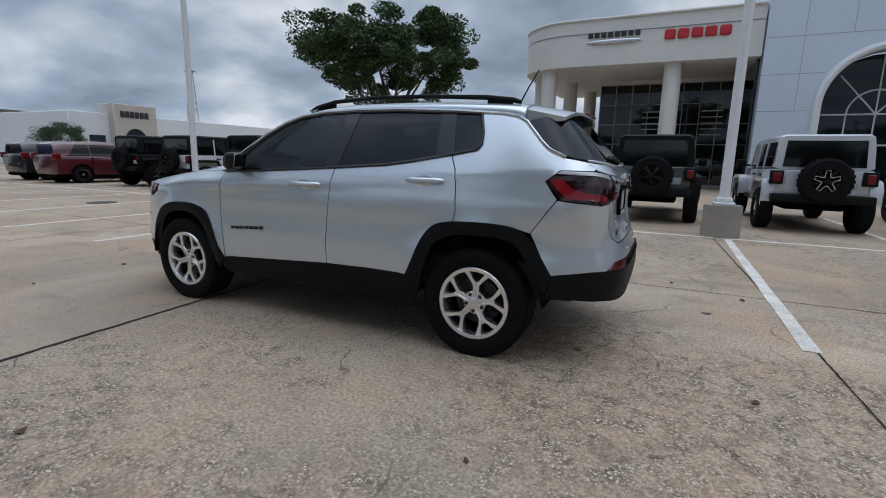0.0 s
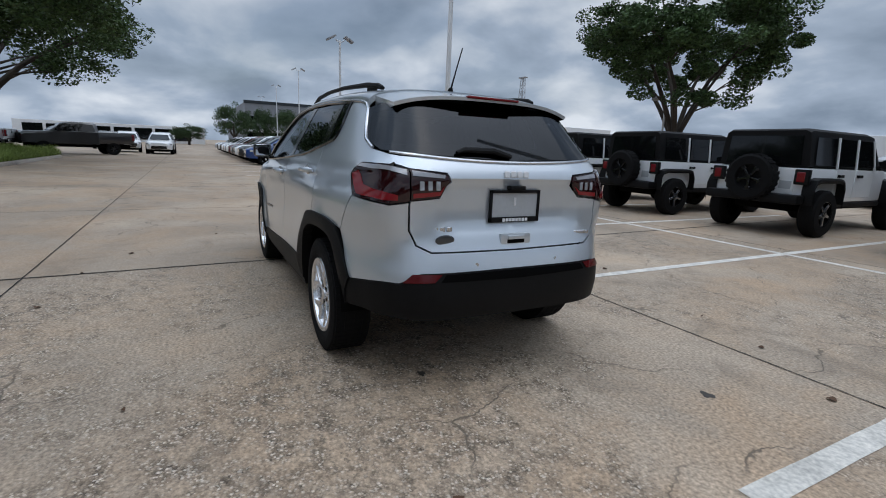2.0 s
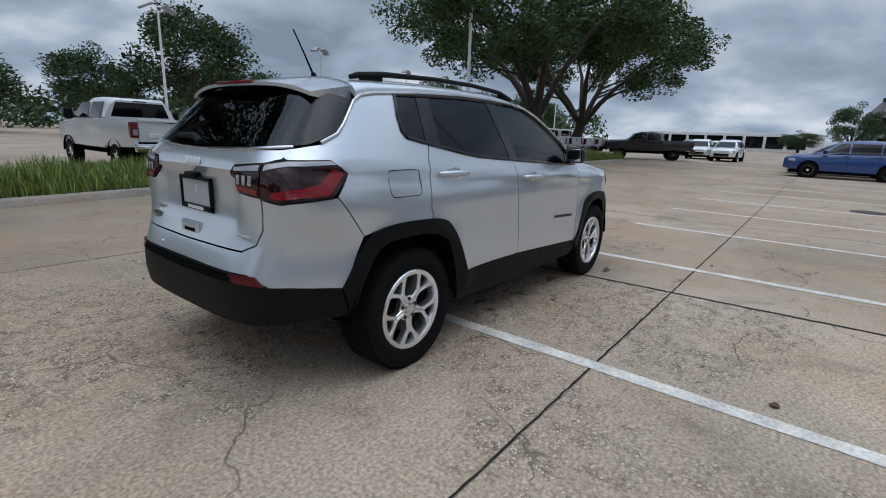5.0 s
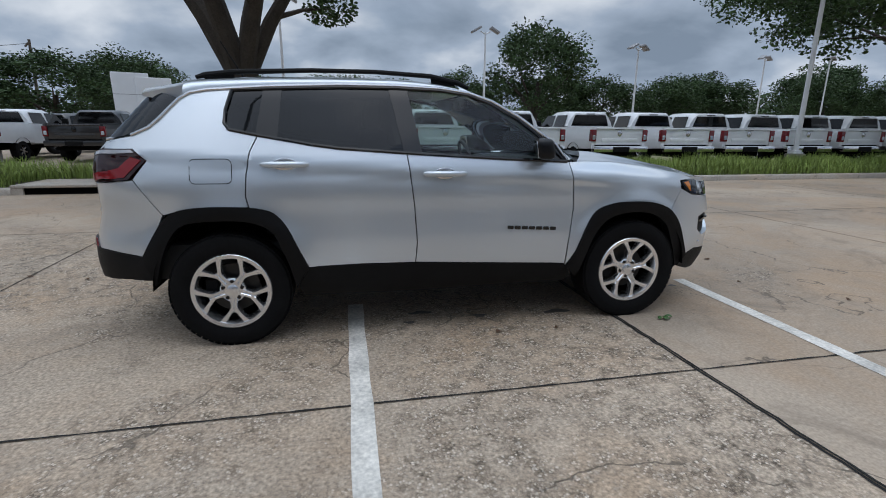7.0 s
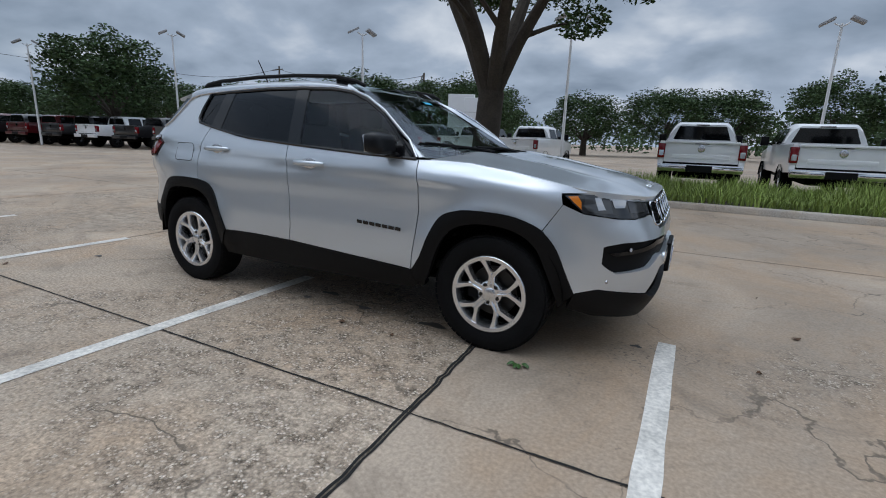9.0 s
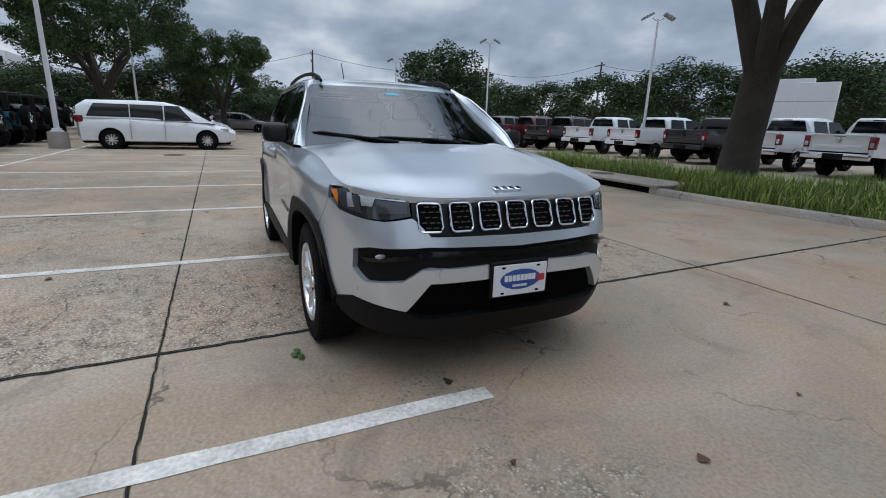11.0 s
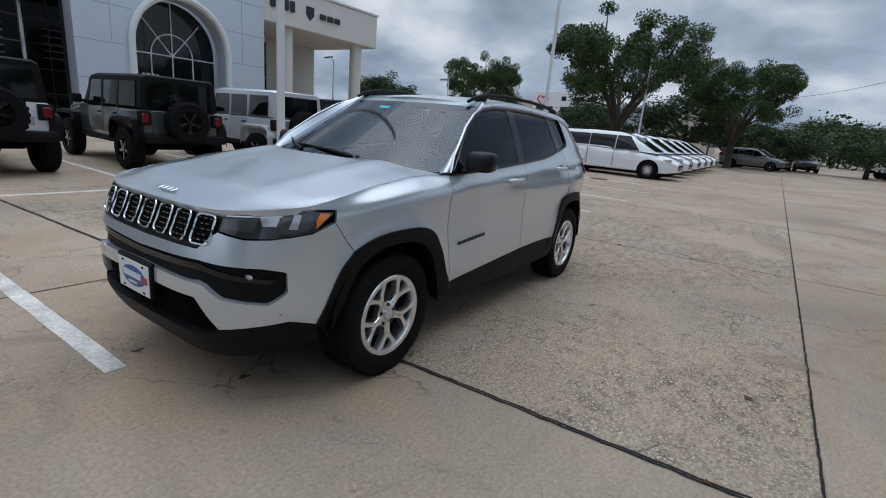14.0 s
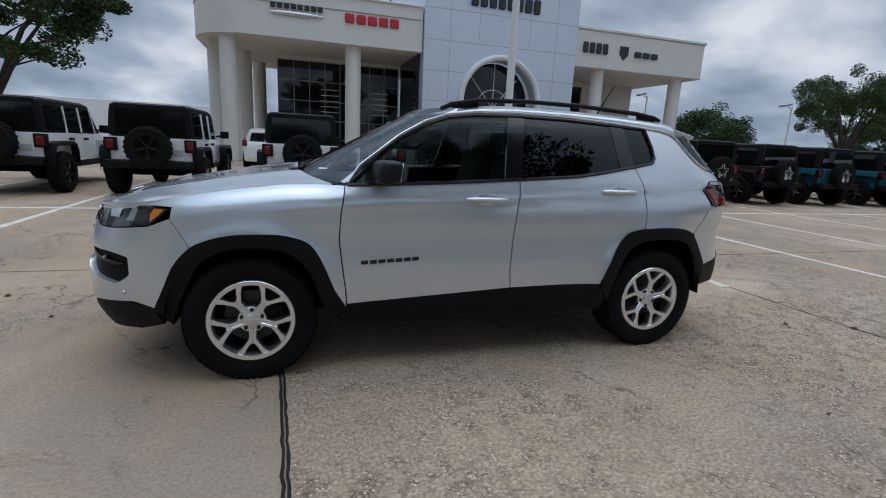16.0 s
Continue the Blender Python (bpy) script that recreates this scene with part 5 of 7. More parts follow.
def simple_wheel(parent, x, y, r, w, rimmat, side, spokes=5, rr=.62):
    t = part("wheel", lathe(B(), [(r * rr, -w / 2), (r * .9, -w / 2), (r, -w * .36), (r, w * .36), (r * .9, w / 2), (r * rr, w / 2)], 28), M["rubber"], parent)
    bm = B()
    lathe(bm, [(r * rr, w * .5 * side), (r * rr * .92, w * .46 * side), (r * rr * .88, w * .2 * side), (.001, w * .2 * side)], 24)
    part("rim_back", bm, M["dark"], t)
    bm = B()
    for i in range(spokes):
        m = Matrix.Rotation(2 * math.pi * i / spokes + .3, 4, "Y")
        box(bm, .0, r * rr * .97, -.02, .02, -r * .075, r * .075, .01, 1, Matrix.Translation((0, side * w * .36, 0)) @ m)
    cyl(bm, (0, side * w * .30, 0), (0, side * w * .46, 0), r * .17, r * .15, 14)
    lathe(bm, [(r * rr * .93, w * .30 * side), (r * rr * .93, w * .47 * side), (r * rr * 1.0, w * .49 * side), (r * rr * 1.0, w * .42 * side)], 24)
    part("rim", bm, rimmat, t)
    t.matrix_basis = Matrix.Translation((x, y, r))
    return t


def build_offroader(color, spare_rim, label):
    c = thing("offroad_suv", label, "car", "parked offroaders")
    body = M[color]
    bm = B()
    box(bm, -2.02, .98, -.79, .79, .60, 1.20, .05, 2)
    part("tub", bm, body, c)
    bm = B()
    shell(bm, [(.95, .72, 1.05, 1.215, .70, .72, .66), (1.6, .72, 1.05, 1.19, .64, .66, .58), (2.08, .72, 1.02, 1.15, .58, .60, .52)])
    part("hood", bm, body, c)
    bm = B()
    shell(bm, [(-2.0, 1.20, 1.5, 1.83, .77, .745, .70), (-1.94, 1.20, 1.5, 1.86, .775, .75, .71), (.2, 1.20, 1.5, 1.865, .775, .75, .71), (.42, 1.20, 1.5, 1.84, .77, .75, .70), (.92, 1.20, 1.21, 1.25, .74, .73, .70)])
    top = part("hardtop", bm, M["plastic"] if color != "silverjeep" else body, c, "removable hardtop")
    for s in (1, -1):
        for a, b_ in ((-1.85, -1.12), (-1.0, -.38), (-.26, .38)):
            bm = B()
            k = .10 if b_ > .3 else 0
            prism(bm, [(a, s * .784, 1.25), (b_ + k * 2.2, s * .784, 1.25), (b_ - k * .2, s * .742, 1.72), (a + .03, s * .742, 1.72)], .006 * s * -1)
            part("side_window", bm, M["glass_dark"], top)
        for a, b_ in ((-1.06, -.34), (-.30, .45)):
            bm = B()
            box(bm, a, b_, s * .79 - .008, s * .79 + .008, .68, 1.19, .006, 1)
            d = part("door", bm, body, c)
            bm = B()
            box(bm, a + .06, a + .20, s * .80, s * .835, 1.06, 1.09, .01, 1)
            part("door_handle", bm, M["plastic"], d)
        # body-colour window surrounds of the doors
        bm = B()
        for xx in (-1.06, -.32, .46):
            tube(bm, [(xx, s * .792, 1.2), (xx - (.14 if xx > .3 else 0), s * .748, 1.74)], .022, 6)
        part("door_frame", bm, body, c)
        for xa, nm in ((-1.50, "rear_flare"), (1.50, "front_flare")):
            bm = B()
            rows = []
            for i in range(13):
                a = math.pi * (i / 12)
                ca, sa = math.cos(a), math.sin(a)
                f = max(abs(ca) ** .5, .0)
                px, pz = xa + math.copysign(min(1, abs(ca) * 1.25), ca) * .54, .56 + min(1, sa * 1.3) * .46
                rows.append([(px, s * .74, pz + .02), (px, s * .93, pz + .015), (px, s * .945, pz - .02), (px, s * .93, pz - .07)])
            sheet(bm, rows)
            part(nm, bm, body if color == "silverjeep" else M["plastic"], c)
            simple_wheel(c, xa, s * .80, .415, .27, M["smoke"], s, 5, .55)
        bm = B()
        box(bm, -2.10, -1.99, -.11, .11, -.13, .13, .02, 2, Matrix.Translation((0, s * .72, 1.045)))
        part("tail_lamp", bm, M["plastic"], c)
        bm = B()
        box(bm, -2.115, -2.10, -.062, .062, -.085, .085, .008, 1, Matrix.Translation((0, s * .72, 1.045)))
        part("tail_lens", bm, M["red"], c)
        bm = B()
        box(bm, .40, .52, s * 1.0 - .10, s * 1.0 + .10, 1.22, 1.40, .03, 2)
        tube(bm, [(.46, s * .78, 1.26), (.46, s * .92, 1.28)], .025, 6)
        part("door_mirror", bm, M["plastic"], c)
        bm = B()
        box(bm, -1.0, 1.0, s * .74 - .05, s * .74 + .05, .50, .60, .02, 1)
        part("side_step", bm, M["plastic"], c)
    bm = B()
    prism(bm, [(-2.02, -.64, 1.25), (-2.02, .64, 1.25), (-2.004, .61, 1.74), (-2.004, -.61, 1.74)], .012)
    part("rear_window", bm, M["glass_dark"], top)
    bm = B()
    box(bm, -2.28, -2.02, -.80, .80, .58, .74, .04, 2)
    part("rear_bumper", bm, M["plastic"], c)
    bm = B()
    box(bm, -2.035, -2.015, -.60, .58, .74, 1.19, .012, 1)
    part("tailgate", bm, body, c)
    sp = part("spare_wheel", lathe(B(), [(.23, -.13), (.37, -.13), (.405, -.10), (.41, 0), (.405, .10), (.37, .13), (.23, .13), (.21, .05), (.001, .05)], 34), M["rubber"], c, "black spare tyre on the tailgate")
    bm = B()
    for i in range(26):
        m = Matrix.Rotation(2 * math.pi * i / 26, 4, "Y")
        box(bm, .395, .42, -.10, .10, -.026, .026, 0, 1, m)
    part("tread", bm, M["rubber"], sp, smooth=False)
    bm = B()
    for i in range(5):
        m = Matrix.Rotation(2 * math.pi * i / 5 + .31, 4, "Y")
        box(bm, .0, .23, .05, .10, -.026, .026, .01, 1, m)
        box(bm, .16, .24, .06, .095, -.05, .05, .01, 1, m)
    cyl(bm, (0, .05, 0), (0, .12, 0), .06, .05, 16)
    sr = part("spare_rim", bm, M["gloss"], sp)
    if spare_rim == "alloy":
        bm = B()
        star = []
        for k in range(20):
            q = 2 * math.pi * (k + .5) / 20 + .31
            rr = .20 if k % 4 in (3, 0) else .088
            star.append((rr * math.cos(q), .108, rr * math.sin(q)))
        tube(bm, star, .011, 6, True, up=(0, 1, 0))
        part("star_edge", bm, M["alloy"], sr, "bright machined star outline")
    sp.matrix_basis = pose(-2.26, 0.0, 1.0, 0, 0, 90)
    bm = B()
    box(bm, -2.042, -2.030, -.56, -.36, .83, .97, .006, 1)
    part("plate_pocket", bm, M["grey_panel"], c)
    bm = B()
    box(bm, -1.8, 1.9, -.5, .5, .42, .66, .04, 1)
    part("chassis", bm, M["dark"], c)
    bm = B()
    box(bm, 2.05, 2.14, -.60, .60, .72, 1.13, .03, 2)
    part("grille", bm, body, c)
    bm = B()
    box(bm, 2.15, 2.36, -.82, .82, .56, .72, .04, 2)
    part("front_bumper", bm, M["plastic"], c)
    return c


def build_pickup(color, chrome_bumper, label):
    c = thing("pickup_truck", label, "truck", "parked pickups")
    body = M[color]
    for s in (1, -1):
        bm = B()
        shell(bm, [(-2.92, .74, 1.1, 1.40, .06, .07, .05), (-2.0, .70, 1.1, 1.40, .06, .08, .05), (-.95, .70, 1.1, 1.41, .06, .08, .05)])
        for v in bm.verts:
            v.co.y += s * .93
        part("bed_side", bm, body, c)
        bm = B()
        box(bm, -2.965, -2.80, s * .925 - .085, s * .925 + .092, .96, 1.34, .025, 2)
        tl = part("tail_lamp", bm, M["red"], c, "tall red tail lamp")
        bm = B()
        box(bm, -2.975, -2.95, s * .925 - .055, s * .925 + .055, 1.02, 1.16, .01, 1)
        part("reverse_lens", bm, M["clear"], tl)
        for xa in (-1.72, 1.85):
            simple_wheel(c, xa, s * .86, .405, .27, M["alloy"] if chrome_bumper else M["smoke"], s, 6, .56)
            bm = B()
            rows = [[(xa + .50 * math.cos(a), s * y, .44 + .46 * math.sin(a)) for a in np.linspace(0, math.pi, 12)] for y in (.80, 1.015)]
            sheet(bm, rows)
            part("wheel_arch", bm, M["dark"], c)
        for a, b_, k in ((-.80, .10, 0), (.18, 1.05, .28)):
            bm = B()
            prism(bm, [(a, s * .935, 1.44), (b_ + k, s * .935, 1.42), (b_ - k * .3, s * .775, 1.85), (a + .08, s * .775, 1.85)], -.006 * s)
            part("side_window", bm, M["glass_dark"], c)
        bm = B()
        box(bm, 1.05, 1.18, s * 1.10 - .10, s * 1.10 + .12, 1.38, 1.66, .03, 2)
        tube(bm, [(1.12, s * .9, 1.44), (1.12, s * 1.05, 1.46)], .03, 6)
        part("tow_mirror", bm, M["plastic"], c)
    bm = B()
    box(bm, -2.93, -2.86, -.855, .855, .86, 1.39, .02, 2)
    box(bm, -2.950, -2.90, -.66, .66, .95, 1.07, .025, 2)
    box(bm, -2.985, -2.86, -.85, .85, 1.345, 1.405, .022, 2)
    tg = part("tailgate", bm, body, c)
    bm = B()
    bmesh.ops.create_uvsphere(bm, u_segments=14, v_segments=8, radius=1)
    for v in bm.verts:
        v.co = Vector((-2.945 + v.co.x * .015, v.co.y * .085, 1.22 + v.co.z * .10))
    part("maker_mark", bm, M["satin"] if color == "white" else M["gloss"], tg)
    bm = B()
    box(bm, -2.955, -2.92, -.17, .17, 1.33, 1.385, .01, 1)
    part("tailgate_handle", bm, M["plastic"], tg)
    bm = B()
    box(bm, -3.10, -2.93, -.98, .98, .62, .82, .04, 2)
    bp = part("rear_bumper", bm, M["chrome"] if chrome_bumper else body, c)
    bm = B()
    box(bm, -3.11, -3.05, -.30, .30, .63, .80, .01, 1)
    part("plate_pocket", bm, M["plastic"], bp)
    bm = B()
    box(bm, -2.85, -.98, -.86, .86, .80, .92, .01, 1)
    part("bed_floor", bm, M["plastic"], c)
    bm = B()
    shell(bm, [(-.98, .62, 1.40, 1.43, .97, .97, .93), (1.3, .62, 1.38, 1.42, .98, .98, .93), (1.45, .62, 1.30, 1.40, .98, .97, .90), (2.7, .66, 1.2, 1.34, .96, .95, .80), (2.85, .68, 1.1, 1.25, .90, .90, .74)])
    part("lower_body", bm, body, c)
    bm = B()
    shell(bm, [(-.97, 1.41, 1.60, 1.90, .90, .83, .62), (-.85, 1.41, 1.62, 1.965, .92, .85, .67), (-.2, 1.41, 1.62, 1.99, .93, .86, .68), (.45, 1.41, 1.62, 1.98, .93, .86, .68), (.80, 1.41, 1.6, 1.91, .93, .86, .67), (1.45, 1.41, 1.42, 1.44, .90, .89, .80)])
    part("cab", bm, body, c)
    bm = B()
    prism(bm, [(-.975, -.74, 1.47), (-.975, .74, 1.47), (-.978, .60, 1.85), (-.978, -.60, 1.85)], .012)
    part("rear_window", bm, M["glass_dark"], c)
    bm = B()
    box(bm, -.99, -.945, -.17, .17, 1.875, 1.905, .008, 1)
    part("cab_stop_lamp", bm, M["darkred"], c)
    bm = B()
    box(bm, -2.8, 2.6, -.6, .6, .45, .68, .04, 1)
    part("chassis", bm, M["dark"], c)
    bm = B()
    box(bm, 2.82, 2.95, -.85, .85, .60, 1.20, .04, 2)
    part("grille", bm, M["plastic"], c)
    return c


def build_car(kind, color, label, group):
    """A rounded family car: minivan or SUV."""
    van = kind == "minivan"
    c = thing(kind, label, "car", group)
    body = M[color]
    L_ = 2.58 if van else 2.28
    wb = 1.545 if van else 1.34
    H = 1.74 if van else 1.66
    bm = B()
    if van:
        shell(bm, [(-L_, .45, .85, 1.05, .62, .70, .60), (-L_ + .12, .28, .9, 1.12, .86, .90, .80), (-1.2, .26, .9, 1.10, .97, .98, .90), (.9, .26, .85, 1.03, .97, .98, .88), (1.6, .26, .8, .98, .95, .96, .80), (2.2, .26, .72, .88, .86, .88, .70), (L_, .34, .62, .72, .55, .60, .45)])
    else:
        shell(bm, [(-L_, .50, .85, 1.05, .60, .70, .60), (-L_ + .12, .34, .9, 1.12, .82, .86, .78), (-1.0, .30, .9, 1.10, .91, .92, .86), (.8, .30, .88, 1.06, .91, .92, .85), (1.4, .32, .85, 1.02, .90, .91, .80), (2.0, .34, .78, .95, .82, .84, .70), (L_, .40, .68, .82, .55, .60, .48)])
    part("lower_body", bm, body, c)
    bm = B()
    if van:
        g = [(-L_ + .03, 1.03, 1.3, 1.50, .74, .72, .60), (-L_ + .35, 1.05, 1.35, H - .04, .90, .84, .70), (-.8, 1.05, 1.38, H, .92, .86, .72), (.2, 1.02, 1.36, H - .02, .92, .85, .70), (.75, 1.0, 1.28, H - .15, .91, .84, .66), (1.85, .95, .96, .97, .85, .84, .70)]
    else:
        g = [(-L_ + .12, 1.03, 1.2, 1.50, .74, .70, .58), (-L_ + .55, 1.05, 1.3, H - .06, .84, .77, .62), (-.6, 1.05, 1.35, H, .87, .78, .64), (.1, 1.04, 1.32, H - .03, .87, .78, .62), (.5, 1.03, 1.25, H - .18, .86, .77, .58), (1.25, 1.0, 1.01, 1.03, .80, .79, .66)]
    shell(bm, g)
    part("cabin", bm, body, c)

    def gx(x, zf):
        """Half width of the cabin's side at x and height zf."""
        xs = [q[0] for q in g]
        z0, z1, z2, w0, w1, w2 = (float(np.interp(x, xs, [q[k] for q in g])) for k in range(1, 7))
        return float(np.interp(zf, [z0, z0 + .04, z0 + (z1 - z0) * .5, z1, z1 + (z2 - z1) * .55, z2 - (z2 - z1) * .12], [w0 * .9, w0, w0 + (w1 - w0) * .6, w1, w1 + (w2 - w1) * .5, w2]))
    spans = [(-L_ + .30, -.93), (-.90, .14), (.18, 1.02)] if van else [(-L_ + .55, -1.0), (-.94, .0), (.07, .72)]
    for s in (1, -1):
        for i, (a, b_) in enumerate(spans):
            bm = B()
            zb = 1.10 if not van else 1.06
            zt = H - .15
            k1 = .36 if i == 2 else 0
            k0 = .28 if i == 0 else 0
            rows = []
            for f in np.linspace(0, 1, 7):
                x0, x1, z = a + k0 * f, b_ + k1 * (.25 - 1.25 * f), zb + (zt - zb) * f
                rows.append([Vector((x, s * (gx(x, z) + .012), z)) for x in np.linspace(x0, x1, 7)])
            sheet(bm, rows)
            bm.normal_update()
            if bm.faces[:][0].normal.y * s < 0:
                bmesh.ops.reverse_faces(bm, faces=bm.faces[:])
                bm.normal_update()
            rim(bm, .03)
            part("side_window", bm, M["glass_dark"], c)
        for xa in (-wb, wb):
            simple_wheel(c, xa, s * (.88 if van else .82), .345, .22, M["alloy"], s, 10 if van else 5, .60)
            # solid near-black drum, painted shade in place of a hollow wheel well
            bm = B()
            cyl(bm, (xa, s * .70, .36), (xa, s * (.978 if van else .921), .36), .40, .40, 28)
            part("wheel_arch", bm, M["dark"], c)
        bm = B()
        box(bm, 2.02 if van else 1.82, 2.34 if van else 2.12, s * .74 - .14, s * .74 + .12, .70, .82, .04, 2)
        part("headlamp", bm, M["clear"], c)
        bm = B()
        box(bm, -L_ + .0, -L_ + .25, s * .80 - .10, s * .80 + .085, .92, 1.16, .04, 2)
        part("tail_lamp", bm, M["red"], c)
        bm = B()
        box(bm, .78, .94, s * 1.02 - .10, s * 1.02 + .08, 1.06, 1.20, .04, 2)
        part("door_mirror", bm, M["gloss"], c)
        for xx in ((-.92, .16) if van else (-.97, .04)):
            bm = B()
            yy = (.985 if van else .925)
            box(bm, xx + .02, xx + .20, s * yy - .015, s * yy + .012, .98, 1.01, .008, 1)
            part("door_handle", bm, body, c)
            bm = B()
            box(bm, xx - .0025, xx + .0025, s * yy - .03, s * yy + .001, .36, 1.05)
            part("door_gap", bm, M["dark"], c, smooth=False)
    bm = B()
    if van:
        prism(bm, [(.86, -.62, 1.56), (.86, .62, 1.56), (1.72, .74, 1.06), (1.72, -.74, 1.06)], -.012)
    else:
        prism(bm, [(.56, -.54, 1.47), (.56, .54, 1.47), (1.20, .68, 1.09), (1.20, -.68, 1.09)], -.012)
    part("windscreen", bm, M["glass_dark"], c)
    bm = B()
    xr = -L_ + (.02 if van else .11)
    prism(bm, [(xr, -.62, 1.10), (xr, .62, 1.10), (xr, .53, 1.44), (xr, -.53, 1.44)], .012)
    part("rear_window", bm, M["glass_dark"], c)
    bm = B()
    box(bm, L_ - .16, L_ + .015, -.52, .52, .40, .62, .04, 2)
    part("grille", bm, M["gloss"], c)
    bm = B()
    box(bm, -L_ + .1, L_ - .2, -.7, .7, .20, .34, .05, 1)
    part("floor_pan", bm, M["dark"], c)
    return c


def park(proto_cache, key, maker, m):
    """The first of a kind is built, the rest are copies that share its meshes."""
    if key not in proto_cache:
        proto_cache[key] = maker()
        proto_cache[key].matrix_basis = m
        return proto_cache[key]
    return copy_thing(proto_cache[key], m)


def place_vehicles():
    cache = {}
    off_names = dict(white="white offroad SUV with black hardtop and spare wheel", grey="dark grey-green offroad SUV with black hardtop", silverjeep="silver offroad SUV with alloy spare wheel", black="black offroad SUV with black hardtop", teal="teal offroad SUV with black hardtop")
    for x, col, rim_ in ((15.9, "black", "smoke"), (13.2, "white", "smoke"), (10.0, "grey", "smoke"), (6.5, "white", "smoke"), (3.85, "white", "smoke"), (1.0, "white", "smoke"), (-2.05, "grey", "smoke"), (-4.9, "silverjeep", "alloy"), (-8.0, "black", "alloy"), (-10.65, "white", "alloy"), (-13.1, "black", "alloy"), (-15.6, "teal", "alloy"), (-18.4, "teal", "alloy"), (-21.2, "black", "alloy"), (-24.0, "black", "alloy")):
        park(cache, ("off", col, rim_), lambda: build_offroader(col, rim_, off_names[col]), pose(x, -7.45 - 2.26, 0, 0, 0, -90 + rng_.uniform(-1.5, 1.5)))
    pick = dict(white="white pickup truck with chrome bumper and red lamps", black="black crew cab pickup truck", maroon="maroon crew cab pickup truck", granite="dark grey crew cab pickup truck")
    for x in (2.35, 5.25, 8.15, 10.7, 13.2, 15.6, 18.0, 20.5, 23.0, 25.5, 28.0, 30.5, 33.0):
        park(cache, ("pick", "white", True), lambda: build_pickup("white", True, pick["white"]), pose(x, 10.65 + 3.0, BASE_Z, 0, 0, 90 + rng_.uniform(-1.5, 1.5)))
    cols = ["white", "black", "maroon", "granite", "black", "white", "black", "maroon", "black", "maroon", "white", "white", "white"]
    row = [(-4.6, 16.6, "white", True), (-7.5, 16.6, "white", True), (-10.4, 16.5, "black", False), (-13.6, 16.4, "white", False)]
    row += [(-16.8 - 2.9 * k, 16.3 - .62 * k, col, False) for k, col in enumerate(cols)]
    for x, y, col, ch in row:
        a = 90 if x > -16 else 98
        park(cache, ("pick", col, ch), lambda: build_pickup(col, ch, pick[col]), pose(x + 3.0 * math.cos(radians(a)), y + 3.0, BASE_Z, 0, 0, a + rng_.uniform(-2, 2)))
    # trucks past the end of the grass bed, and the black one beyond the trees
    park(cache, ("pick", "black", False), None, pose(-14.5, 25.5, BASE_Z, 0, 0, 60))
    park(cache, ("pick", "black", False), None, pose(34.4, 7.9, BASE_Z, 0, 0, 112))
    for k in range(6):
        park(cache, "van", lambda: build_car("minivan", "white", "white minivan parked in a row", "parked minivans"), pose(-17.8 - 2.7 * k, -3.17, 0, 0, 0, 90))
    suvs = [(24.2, -3.4, "blue", "blue compact crossover with white window stickers", 90), (19.6, -9.0, "maroon", "maroon three-row SUV parked nose away", -92)]
    for k, col in enumerate(("black", "white", "granite", "maroon", "white", "silverjeep", "white", "black", "white", "granite", "white")):
        suvs.append((27.0 + 2.8 * k, -3.3, col, "", 90))
    for x, y, col, lab, a in suvs:
        names = dict(black="black crossover parked in a row", white="white crossover parked in a row", granite="dark grey crossover parked in a row", maroon="maroon crossover parked in a row", silverjeep="silver crossover parked in a row", blue="")
        park(cache, ("suv", col), lambda: build_car("crossover_suv", col, lab or names[col], "parked crossovers"), pose(x, y, BASE_Z, 0, 0, a))
    for x, y, col, a in ((2.2, -19.0, "white", -90), (22.4, -9.2, "black", -90), (40.5, 3.5, "white", 178), (43.5, 6.0, "white", 185), (52, 8.5, "granite", 180), (58, 9.0, "silverjeep", 182), (64, 8, "white", 180), (-52, 4.5, "granite", 10), (-46, 1.2, "black", 90), (-43, .8, "granite", 90)):
        park(cache, ("suv", col), lambda: build_car("crossover_suv", col, "crossover parked by the building", "parked crossovers"), pose(x, y, BASE_Z, 0, 0, a))
    return cache

# ---- buildings ----


def pane_grid(parent, x0, x1, z0, z1, y, nx, nz, face=1, fr=.05):
    """Dark glazing with slim frames; face: +1 looks to +y."""
    bm = B()
    box(bm, x0, x1, y - .05, y, z0, z1)
    part("glazing", bm, M["glass_build"], parent, smooth=False)
    for i in range(nx + 1):
        x = x0 + (x1 - x0) * i / nx
        bm = B()
        box(bm, x - fr / 2, x + fr / 2, y - .02, y + .05, z0, z1)
        part("mullion", bm, M["lamp_grey"], parent, smooth=False)
    for k in range(nz + 1):
        z = z0 + (z1 - z0) * k / nz
        bm = B()
        box(bm, x0, x1, y - .02, y + .045, z - fr / 2, z + fr / 2)
        part("transom", bm, M["lamp_grey"], parent, smooth=False)


